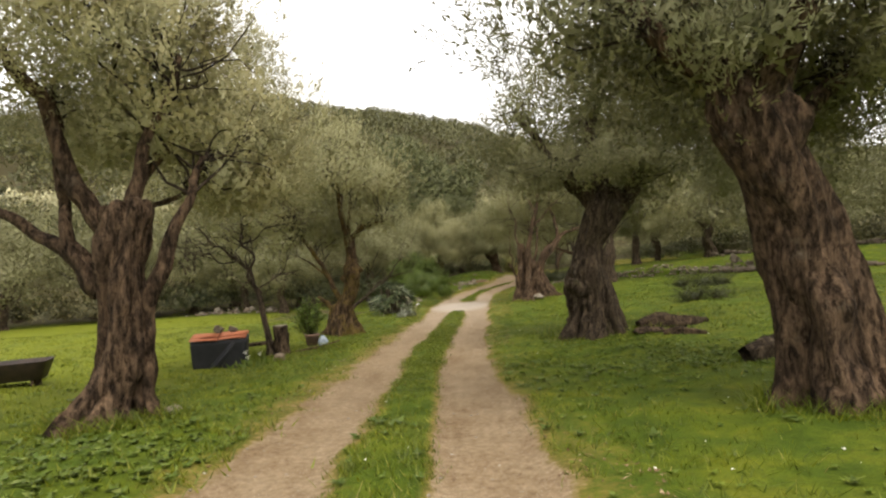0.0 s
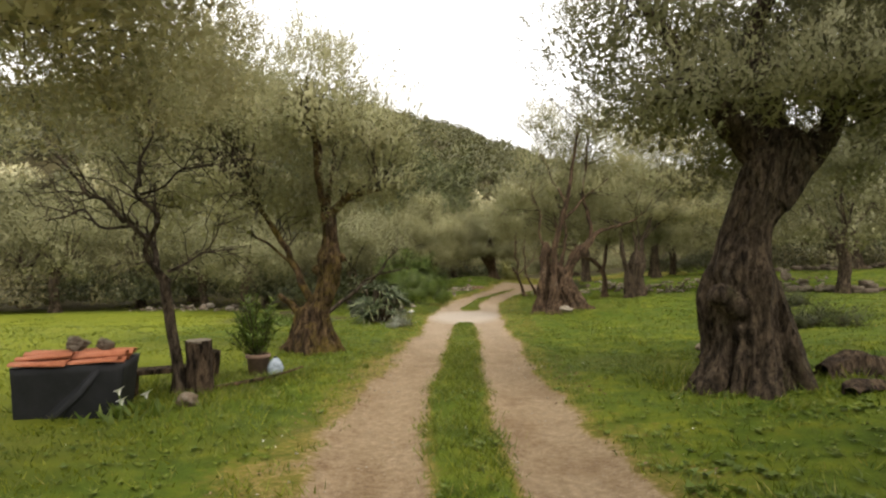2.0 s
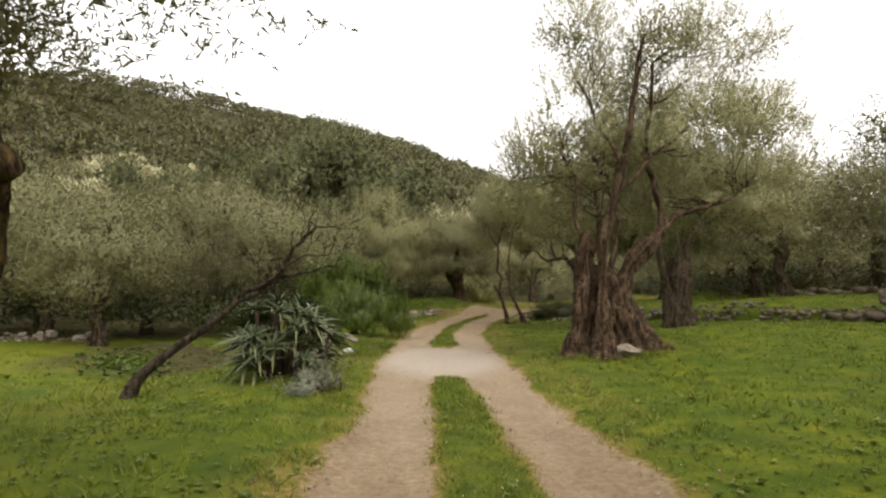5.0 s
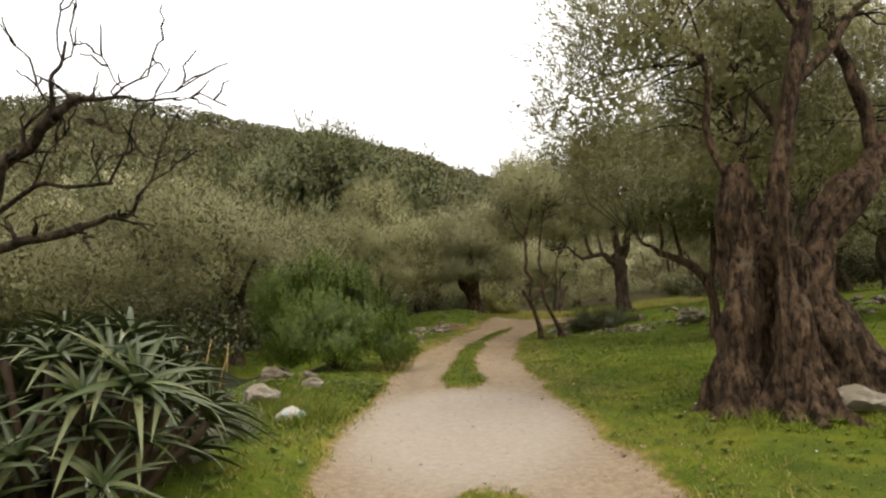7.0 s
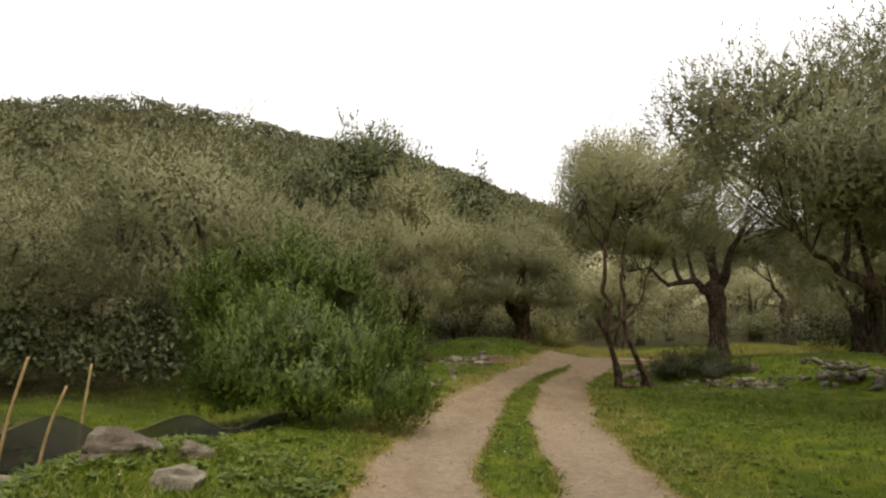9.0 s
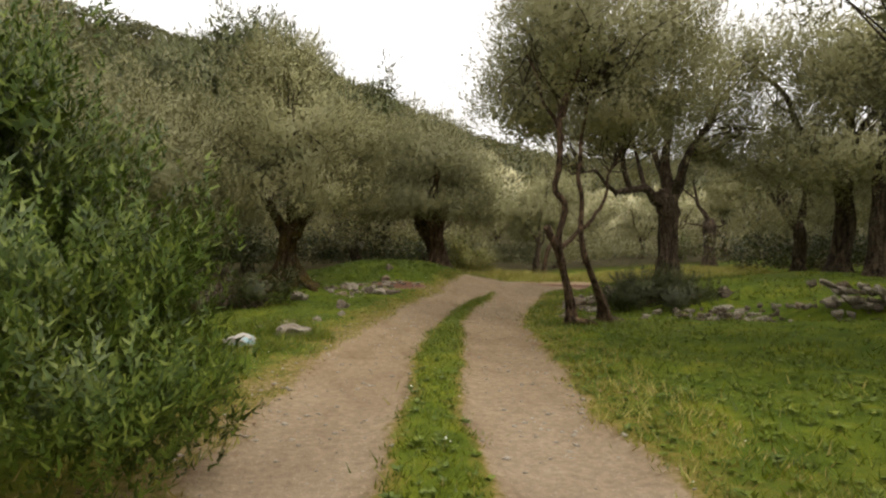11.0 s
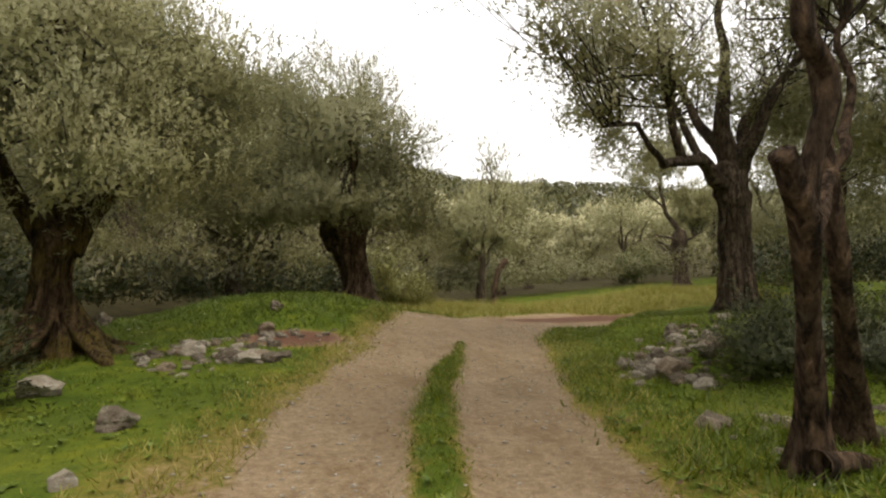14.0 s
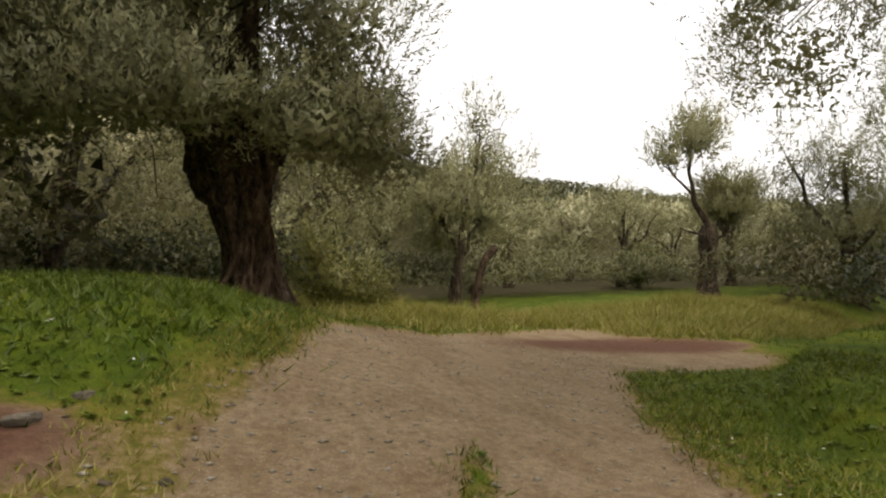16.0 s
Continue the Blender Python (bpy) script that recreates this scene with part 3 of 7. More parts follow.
gx, gy = axis(-420, 420, -8, 17, 0.24), axis(-160, 420, -6, 66, 0.24)
X, Y = np.meshgrid(gx, gy)
fx, fy = X.ravel(), Y.ravel()
fz = relief(fx, fy)
gv = np.stack([fx, fy, fz], 1) * U


def wild(x, y):
    """Where the meadow gives way to leaf litter and scrub."""
    left = np.maximum(step(42, 47, y) * step(5, 9, -x), step(30, 37, -x) * step(18, 26, y))
    # the gully's dark litter also stands for tree shade on its floor
    gully = step(3.4, 6, -(x - np.interp(y, ROAD[:, 1], ROAD[:, 0]))) * step(33, 37, y) * (1 - step(41, 44, y)) * step(-12, -10, x)
    gully = np.maximum(gully, step(51.5, 53, y) * step(0.5, 3, -x))
    ahead = step(63, 66, y) * (1 - step(4, 7, x))
    beyond = step(74, 79, y)
    d, _ = beside(BANK, x, y)
    return np.clip(np.maximum.reduce([left, gully, ahead, beyond, step(20, 30, d)]), 0, 1)


cov = np.stack([*cover(fx, fy), wild(fx, fy)], 1)
road_u, _ = beside(ROAD, fx, fy)
nx = len(gx)
gi, gj = np.meshgrid(np.arange(len(gy) - 1), np.arange(nx - 1), indexing="ij")
quads = np.stack([gi * nx + gj, gi * nx + gj + 1, (gi + 1) * nx + gj + 1, (gi + 1) * nx + gj], -1).reshape(-1, 4)
on_road = (np.abs(road_u[quads]).max(1) < 2.2) & (fy[quads].min(1) > -13) & (fy[quads].max(1) < 70)


def sheet(name, faces, label):
    used, idx = np.unique(faces, return_inverse=True)
    me = mesh_of(name, gv[used], idx.reshape(faces.shape), GROUND, True)
    a = me.color_attributes.new("cover", "FLOAT_COLOR", "POINT")
    a.data.foreach_set("color", cov[used].astype(np.float32).ravel())
    return tagged(new(name, me), label, name, kind="structure")


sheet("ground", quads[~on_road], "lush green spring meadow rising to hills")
sheet("road", quads[on_road], "two-rut dirt track with a grassy middle strip")

# ---- the old olives along the track ----
tree("olive_tree", P(-4.55, 8.0), "old olive with split pale trunk and gnarled roots in grass",
     [(-0.05, 0, -0.15, 0.36), (0.0, 0, 0.3, 0.29), (0.12, 0, 0.7, 0.25), (0.14, 0.02, 1.2, 0.25), (0.11, 0, 1.75, 0.26), (0.18, 0, 2.15, 0.27), (0.24, 0, 2.42, 0.25), (0.25, 0, 2.5, 0.12)],
     [((0.0, 0, 2.2), (-0.4, 0, 2.85), 0.13, 0.105), ((-0.38, 0, 2.8), (-0.72, 0, 3.9), 0.1, 0.08), ((-0.71, 0, 3.85), (-1.5, -0.1, 4.9), 0.08, 0.04), ((-0.1, 0, 1.55), (-0.48, 0, 2.03), 0.14, 0.11), ((-0.46, 0, 2.0), (-1.3, 0.05, 2.5), 0.1, 0.055),
      ((-1.28, 0.05, 2.48), (-2.3, 0.1, 2.9), 0.055, 0.03), ((-0.46, 0, 2.0), (-0.62, 0.1, 3.1), 0.08, 0.05), ((-0.6, 0.1, 3.0), (-0.9, 0.5, 4.2), 0.05, 0.025), ((0.2, 0, 2.3), (0.8, 0.3, 4.3), 0.1, 0.04), ((0.3, 0.1, 1.1), (0.6, 0.15, 1.9), 0.12, 0.09), ((0.59, 0.14, 1.85), (0.95, 0.5, 3.1), 0.09, 0.04),
      ((0.15, 0.1, 2.3), (0.3, 1.6, 4.4), 0.1, 0.04), ((-0.1, 0.15, 2.4), (-0.6, 4.4, 3.7), 0.05, 0.022), ((-0.6, 4.2, 3.65), (-0.8, 6.6, 3.7), 0.022, 0.012)],
     [(-1.5, -0.1, 4.5, 1.5, 1.5, 1.4), (0.1, 0.4, 5.0, 1.5, 1.6, 1.4), (0.9, 0.3, 4.0, 1.1, 1.3, 1.1), (-0.5, 1.2, 4.2, 1.5, 1.3, 1.2), (0.1, -1.0, 4.8, 1.3, 1.1, 1.2), (0.9, 0.9, 4.9, 1.0, 1.2, 1.1), (-2.4, 0.3, 3.4, 1.0, 1.0, 0.8), (0.2, 0.8, 3.4, 1.5, 1.1, 0.6),
      (0.5, 2.4, 4.4, 1.2, 1.3, 1.0), (-0.3, 3.6, 3.9, 1.0, 1.2, 0.9), (-0.2, 4.9, 3.7, 1.0, 1.0, 0.85), (-1.2, 4.5, 4.0, 1.0, 1.0, 0.9), (1.4, 1.5, 3.6, 0.9, 1.0, 0.9), (0.9, 1.9, 2.9, 0.9, 0.9, 0.6), (1.1, 1.4, 2.8, 0.8, 0.8, 0.6), (1.2, 2.4, 3.2, 0.9, 0.9, 0.7), (0.5, 4.2, 4.5, 0.8, 0.9, 0.7), (-1.5, 1.8, 3.6, 1.2, 1.1, 1.0), (-0.4, 5.2, 3.25, 1.1, 1.1, 0.8), (-1.5, 5.4, 3.1, 1.1, 1.0, 0.8), (0.3, 6.2, 3.8, 1.0, 1.0, 0.8), (-0.8, 6.8, 3.6, 1.2, 1.1, 0.9)],
     11, leaf=0.056, shoots=19500, foliage=OLIVE_LEAF_PALE, bark=BARK_PALE, roots=5, flare=0.2, wrinkle=0.24, sides=56, rings=64, twigs=110, strands=6, splay=0.42, twist=0.4, core=0.72, gap=0.02)

tree("olive_tree", P(4.15, 6.2), "thick leaning olive trunk under a dense dark crown",
     [(0.05, 0, -0.2, 0.50), (-0.03, 0, 0.3, 0.40), (-0.18, 0.02, 1.0, 0.34), (-0.34, 0.03, 1.6, 0.29), (-0.5, 0.03, 2.1, 0.27), (-0.7, 0, 2.6, 0.29), (-0.84, 0, 2.95, 0.16)],
     [((-0.65, 0, 2.6), (-1.9, 0.4, 4.2), 0.2, 0.07), ((-0.55, 0, 2.6), (0.6, 0.5, 4.6), 0.18, 0.06), ((-0.62, 0, 2.7), (-0.7, 1.4, 4.7), 0.18, 0.06), ((-0.62, 0, 2.7), (-0.4, -1.3, 4.6), 0.17, 0.06), ((-0.5, 0.1, 2.3), (1.2, 0.9, 3.5), 0.12, 0.05)],
     [(-2.0, 0.5, 4.3, 1.4, 1.4, 1.2), (0.4, 0.6, 4.5, 1.6, 1.6, 1.3), (-0.8, 1.4, 4.4, 1.6, 1.4, 1.3), (-0.7, -1.2, 4.7, 1.5, 1.3, 1.1), (1.6, 1.0, 3.9, 1.3, 1.3, 1.0), (-0.8, 0.2, 5.3, 1.8, 1.8, 1.0), (0.3, 1.2, 3.5, 1.3, 1.1, 0.6), (-1.9, 0.5, 3.5, 1.0, 0.9, 0.7), (0.4, -0.2, 3.7, 1.0, 0.9, 0.6), (2.2, 1.3, 3.4, 1.1, 1.1, 0.8), (1.0, 2.0, 3.5, 1.1, 1.0, 0.8), (-0.9, 0.9, 3.4, 0.9, 0.7, 0.5), (-1.3, -0.2, 3.3, 0.9, 0.8, 0.6), (0.2, -0.5, 3.2, 1.0, 0.8, 0.65), (1.3, 0.0, 3.1, 1.1, 0.9, 0.7), (2.0, 0.4, 2.9, 1.1, 1.0, 0.7), (-2.1, 0.1, 3.5, 0.9, 0.8, 0.6), (0.3, 2.6, 3.2, 1.0, 0.9, 0.7), (-0.4, 3.4, 3.5, 1.0, 0.9, 0.8), (0.7, 3.5, 3.2, 1.0, 0.9, 0.8), (0.1, 2.9, 4.2, 1.1, 1.0, 0.8), (0.9, 1.6, 2.9, 0.9, 0.9, 0.6), (0.4, 0.9, 2.85, 0.7, 0.6, 0.45), (1.6, 2.4, 2.8, 1.0, 0.9, 0.6), (-0.9, 0.2, 3.05, 0.9, 0.8, 0.5), (-1.7, 0.5, 3.0, 0.8, 0.8, 0.5), (-0.3, 0.9, 2.9, 0.9, 0.7, 0.45), (-0.6, -0.5, 3.2, 0.9, 0.6, 0.45), (0.9, 0.5, 2.95, 0.9, 0.8, 0.5)],
     12, leaf=0.07, shoots=11000, foliage=OLIVE_LEAF_DARK, bark=BARK_PALE, flare=0.22, wrinkle=0.17, sides=64, rings=64, twigs=90, gap=0.05, strands=6, splay=0.26, twist=0.1)

tree("olive_tree", P(3.75, 14.7), "dark fluted olive trunk bending outward, broad crown",
     [(0, 0, -0.2, 0.56), (-0.02, 0, 0.3, 0.49), (-0.08, 0, 0.75, 0.45), (-0.15, 0, 1.1, 0.42), (-0.14, 0, 1.5, 0.3), (-0.05, 0, 1.9, 0.28), (0.14, 0, 2.3, 0.33), (0.3, 0, 2.65, 0.37), (0.4, 0, 2.95, 0.3), (0.44, 0, 3.1, 0.15)],
     [((-0.3, -0.2, 0.95), (-0.62, -0.28, 1.12), 0.17, 0.11), ((0.22, 0, 2.2), (0.95, 0, 3.05), 0.25, 0.17), ((0.93, 0, 2.95), (1.25, 0.1, 3.9), 0.15, 0.1), ((1.23, 0.1, 3.85), (1.8, 0.2, 5.2), 0.1, 0.05), ((0.1, 0, 2.8), (-0.7, -0.1, 3.7), 0.2, 0.12), ((-0.68, -0.1, 3.65), (-1.5, -0.2, 4.8), 0.12, 0.05), ((0.3, 0, 2.9), (0.3, 1.5, 5.0), 0.18, 0.06), ((0.3, 0, 2.9), (0.2, 0.1, 5.6), 0.18, 0.06)],
     [(-1.3, -0.1, 4.7, 1.3, 1.4, 1.3), (-0.2, 0, 5.8, 1.7, 1.7, 1.3), (1.8, 0.2, 5.1, 1.5, 1.6, 1.4), (0.2, 1.5, 4.9, 1.7, 1.4, 1.4), (0.9, -1.2, 5.0, 1.4, 1.3, 1.3), (-0.9, 0.6, 3.6, 1.3, 1.2, 0.7), (1.2, 0, 6.3, 1.3, 1.4, 0.9), (1.6, 0.6, 3.9, 1.3, 1.2, 0.7), (-1.9, 0.2, 4.2, 0.7, 0.8, 0.9), (0.9, 2.7, 5.0, 1.3, 1.2, 1.2), (0.2, 2.4, 4.0, 1.1, 1.0, 0.7), (0.7, 2.5, 3.1, 1.0, 1.1, 0.8), (1.9, 2.6, 3.2, 1.2, 1.2, 1.0), (1.6, 3.3, 4.3, 1.3, 1.2, 1.2), (2.6, 0.2, 4.2, 1.2, 1.3, 1.1), (3.2, 0.4, 3.7, 1.1, 1.2, 0.8), (2.7, 0.1, 5.6, 1.2, 1.3, 1.0), (-1.0, 0.0, 3.35, 1.1, 1.1, 0.75), (0.1, -0.7, 3.35, 1.0, 0.8, 0.55), (0.7, -0.9, 3.45, 1.0, 0.9, 0.55), (1.7, -0.3, 3.3, 1.0, 1.0, 0.6), (3.5, 0.3, 4.9, 1.3, 1.3, 1.2), (1.0, 0.5, 4.4, 1.4, 1.2, 0.8), (2.2, -0.7, 4.4, 1.3, 1.1, 0.9), (3.9, 0.4, 6.0, 1.3, 1.3, 1.0), (2.4, 1.6, 5.4, 1.3, 1.2, 1.1), (4.4, 1.2, 4.3, 1.1, 1.2, 0.9)],
     13, leaf=0.066, shoots=17000, foliage=OLIVE_LEAF_DARK, roots=6, flare=0.24, wrinkle=0.24, sides=64, rings=72, twigs=130, gap=-0.12, strands=7, splay=0.4, core=0.75, cord=0.36)

tree("olive_tree", P(-3.62, 20.9), "mossy twisted olive with hollow rooted foot by the track",
     [(-0.08, 0, -0.2, 0.44), (-0.1, 0, 0.25, 0.35), (-0.06, 0, 0.62, 0.27), (0.08, 0, 0.95, 0.22), (0.22, -0.02, 1.26, 0.19), (0.27, -0.03, 1.55, 0.2), (0.29, -0.03, 1.86, 0.21), (0.32, -0.03, 2.18, 0.14), (0.3, -0.03, 2.57, 0.125), (0.26, -0.03, 2.85, 0.14), (0.25, -0.03, 2.97, 0.07)],
     [((0.35, -0.05, 1.84), (0.6, -0.08, 1.98), 0.13, 0.09), ((0.18, 0, 1.6), (-0.03, 0, 1.76), 0.14, 0.1), ((0.2, -0.02, 2.85), (0.1, 0, 3.6), 0.09, 0.072), ((0.1, 0, 3.55), (-0.1, 0, 4.9), 0.07, 0.04), ((0.3, -0.03, 2.85), (0.73, -0.08, 3.25), 0.1, 0.072), ((0.71, -0.08, 3.24), (1.45, -0.16, 3.4), 0.07, 0.04),
      ((-0.06, 0, 1.05), (-0.48, 0.05, 1.85), 0.085, 0.07), ((-0.47, 0.05, 1.8), (-0.8, 0.08, 2.45), 0.07, 0.06), ((-0.79, 0.08, 2.42), (-1.4, 0.14, 3.4), 0.06, 0.035), ((-0.3, 0.04, 0.75), (-0.78, 0.08, 1.2), 0.1, 0.05), ((0.2, 0, 2.9), (0.3, 1.1, 4.6), 0.08, 0.04), ((0.2, -0.02, 2.9), (0.1, -1.0, 4.7), 0.07, 0.04), ((-0.45, 0.05, 1.8), (-1.6, 0.6, 2.6), 0.04, 0.015)],
     [(-1.2, 0.1, 4.9, 1.4, 1.4, 1.4), (0.0, 0, 5.6, 1.4, 1.4, 1.1), (1.5, -0.2, 4.4, 1.0, 1.1, 1.0), (0.1, 1.2, 4.6, 1.4, 1.2, 1.2), (0.0, -1.1, 4.8, 1.3, 1.1, 1.1), (-1.9, -0.1, 3.6, 1.2, 1.2, 1.1), (0.8, 0.3, 3.5, 1.0, 1.0, 0.7), (-0.8, 0.6, 3.5, 1.3, 1.0, 0.9), (-2.3, 0.4, 4.6, 1.0, 1.1, 1.0), (0.9, 1.0, 4.9, 1.0, 1.0, 0.9), (-1.7, -0.3, 2.75, 1.0, 1.0, 0.7), (-0.5, 0.9, 2.9, 0.9, 0.8, 0.6), (1.5, 0.1, 3.4, 0.7, 0.8, 0.6), (-3.2, 0.6, 5.0, 1.4, 1.4, 1.3), (-4.3, 1.0, 4.3, 1.3, 1.3, 1.2), (-3.3, 0.6, 3.3, 1.2, 1.2, 0.9), (-2.4, -0.6, 5.4, 1.4, 1.4, 1.0), (-3.7, -0.2, 5.4, 1.2, 1.2, 1.0)],
     14, leaf=0.07, shoots=12000, foliage=OLIVE_LEAF, bark=BARK_MOSS, roots=5, flare=0.14, wrinkle=0.24, sides=52, rings=72, twigs=130, gap=0.05, strands=4, splay=0.46, twist=0.55, core=0.84, apart=0.55, cord=0.5)

tree("olive_tree", P(4.6, 31.0), "ancient hollow olive with folded trunk and spreading roots",
     [(0, 0.12, -0.2, 0.459), (0, 0.12, 0.3, 0.37), (0.016, 0.1, 0.8, 0.326), (0.032, 0.1, 1.2, 0.311), (0.048, 0.1, 1.5, 0.252), (0.064, 0.1, 1.72, 0.089)],
     [((0.5, -0.3, 4.5), (0.9, -0.2, 6.6), 0.06, 0.03), ((0.1, -0.3, 3.1), (0.9, -0.2, 3.9), 0.06, 0.04), ((0.88, -0.2, 3.85), (1.9, -0.1, 4.7), 0.04, 0.02), ((0.3, -0.3, 3.8), (-0.5, 0, 5.6), 0.05, 0.025), ((1.7, 0, 2.85), (2.4, -0.1, 3.05), 0.06, 0.05), ((2.38, -0.1, 3.04), (3.3, 0, 3.5), 0.05, 0.025), ((1.25, 0, 2.35), (1.3, 0.1, 3.1), 0.09, 0.07), ((1.3, 0.1, 3.05), (1.05, 0.2, 4.1), 0.07, 0.055), ((1.06, 0.2, 4.05), (1.3, 0.3, 6.2), 0.055, 0.03),
      ((0.2, 0.2, 1.6), (0.45, 0.2, 2.7), 0.07, 0.05), ((0.43, 0.2, 2.65), (0.2, 1.4, 4.6), 0.05, 0.03), ((-0.4, 0, 2.2), (-0.8, 0.3, 4.6), 0.05, 0.025), ((0.1, 0.2, 1.5), (0.15, 0.9, 3.6), 0.06, 0.03)],
     [(-0.7, 0.2, 4.6, 1, 1.1, 1.2), (0.4, 0.6, 5, 1.2, 1.2, 1.2), (1.3, -0.2, 6.65, 1, 1.1, 1), (2.6, -0.2, 6.25, 1.1, 1.1, 1), (1.3, 1.5, 5.95, 1.3, 1.2, 1.1), (3.5, 0.3, 4.8, 1.1, 1, 1), (-0.4, 0.3, 6.65, 0.8, 0.8, 0.9), (1.7, 0.6, 4.1, 1.3, 1, 0.8), (0, 0.8, 3.6, 1.1, 0.9, 0.7), (3, 0.6, 3.7, 1.1, 1, 0.7), (1.2, 2.3, 4.3, 1.1, 1.1, 1), (1.9, 2.5, 5, 1.2, 1.1, 1), (1.6, 2, 3.8, 1.1, 1, 0.7), (-1.3, 0.3, 4, 0.9, 0.9, 0.8), (-0.6, 1, 3, 1.1, 1, 0.8), (0.8, 1.4, 2.9, 1.1, 1, 0.75), (2.1, 1.2, 2.9, 1.1, 1, 0.8), (-1.5, 0.8, 3.2, 0.9, 0.9, 0.7)],
     15, leaf=0.062, shoots=13000, roots=8, flare=0.34, wrinkle=0.24, sides=72, rings=56, twigs=120, gap=0.2, bark=BARK_PALE, foliage=OLIVE_LEAF, strands=5, splay=0.4, twist=0.2, core=0.8, apart=0.72, cord=0.34,
     stems=([(-0.5, 0, -0.2, 0.28), (-0.48, 0, 0.37, 0.2), (-0.42, 0, 0.98, 0.17), (-0.4, 0, 1.44, 0.16), (-0.41, 0, 1.83, 0.155), (-0.37, 0, 2.2, 0.12), (-0.33, 0, 2.42, 0.05)],
            [(-0.2, -0.55, -0.2, 0.23), (-0.18, -0.45, 0.3, 0.13), (-0.17, -0.38, 0.98, 0.11), (-0.14, -0.32, 1.44, 0.098), (-0.12, -0.3, 1.91, 0.09), (-0.06, -0.3, 2.4, 0.078), (0.1, -0.3, 3.0, 0.066), (0.3, -0.3, 3.7, 0.055), (0.5, -0.3, 4.6, 0.042)],
            [(0.7, -0.15, -0.2, 0.34), (0.5, -0.1, 0.38, 0.25), (0.36, -0.05, 0.98, 0.22), (0.45, 0, 1.45, 0.19), (0.66, 0, 1.83, 0.17), (0.92, 0, 2.12, 0.15), (1.2, 0, 2.38, 0.1), (1.43, 0, 2.68, 0.065), (1.74, 0, 2.88, 0.045)]))

tree("olive_tree", P(11.34, 39.2), "tall many-stemmed olive before the terrace wall",
     [(-0.3, 0, -0.3, 0.46), (-0.3, 0, 0.4, 0.38), (-0.28, 0, 1.0, 0.34), (-0.22, 0, 1.6, 0.34), (-0.16, 0, 2.0, 0.26), (-0.14, 0, 2.15, 0.1)],
     [((-0.1, 0, 1.9), (0.4, 0, 3.4), 0.13, 0.09), ((0.39, 0, 3.3), (0.9, 0, 5.6), 0.09, 0.05), ((0.6, 0, 4.2), (2.2, 0, 6.2), 0.06, 0.03), ((-0.2, 0, 1.9), (-0.25, 0.3, 4.4), 0.11, 0.06), ((-0.3, 0, 2.6), (-1.1, 0, 5.8), 0.06, 0.03), ((0.2, 0, 2.8), (1.9, 0.3, 4.3), 0.06, 0.03), ((1.8, 0.3, 4.2), (3.2, 0.2, 6.4), 0.05, 0.02), ((-0.9, 0, 3.1), (-1.3, -0.4, 5.0), 0.05, 0.02)],
     [(-0.8, 0, 6.6, 1.3, 1.3, 1.2), (0.5, 0.2, 7.6, 1.4, 1.4, 1.2), (1.9, 0, 7.4, 1.4, 1.4, 1.2), (3.2, 0.2, 7.0, 1.4, 1.4, 1.3), (0.0, 0.6, 5.2, 1.4, 1.3, 1.0), (1.6, 0.4, 5.4, 1.5, 1.4, 1.1), (3.2, 0.3, 5.2, 1.4, 1.4, 1.0), (-1.4, 0.1, 5.0, 1.1, 1.1, 0.9), (0.8, 0.3, 4.1, 1.4, 1.3, 0.8), (2.4, 0.4, 3.9, 1.3, 1.2, 0.8), (-0.8, 0.5, 3.8, 1.2, 1.1, 0.8), (3.8, 0.4, 3.9, 1.1, 1.1, 0.8)],
     23, leaf=0.074, shoots=9500, sides=40, rings=36, roots=6, flare=0.2, wrinkle=0.22, twigs=90, gap=0.06, strands=5, splay=0.25, bark=BARK, foliage=OLIVE_LEAF_PALE,
     stems=([(-0.62, 0, -0.2, 0.17), (-0.7, 0, 1.0, 0.12), (-0.9, 0, 2.1, 0.1), (-1.0, 0, 3.2, 0.06)],))

tree("olive_tree", P(13.2, 21.3), "pollarded olive with leaning trunk in the meadow",
     [(0, 0, -0.2, 0.36), (-0.03, 0, 0.3, 0.27), (-0.2, 0, 0.9, 0.23), (-0.46, 0, 1.5, 0.22), (-0.72, 0, 2.1, 0.27), (-0.84, 0, 2.6, 0.31), (-0.86, 0, 3.0, 0.28), (-0.86, 0, 3.15, 0.12)],
     [((-0.85, 0, 2.9), (-1.8, 0, 4.2), 0.1, 0.04), ((-0.85, 0, 3.0), (-0.6, 0.3, 4.9), 0.1, 0.04), ((-0.8, 0, 2.9), (0.4, 0, 4.2), 0.1, 0.04), ((-0.85, 0, 2.9), (-0.8, 1.2, 4.4), 0.08, 0.03)],
     [(-1.9, 0, 4.3, 1.3, 1.3, 1.0), (-0.7, 0.3, 5.0, 1.4, 1.4, 1.1), (0.5, 0, 4.3, 1.3, 1.3, 1.0), (-0.9, 1.1, 4.3, 1.3, 1.2, 1.0), (-0.6, -0.9, 4.2, 1.2, 1.0, 0.9), (-2.4, 0.2, 3.5, 1.0, 1.0, 0.7), (0.9, 0.2, 3.5, 1.0, 1.0, 0.7)],
     24, leaf=0.09, shoots=4200, sides=36, rings=32, roots=5, flare=0.2, wrinkle=0.2, twigs=50, gap=0.02, strands=5, splay=0.22, foliage=OLIVE_LEAF_DARK)

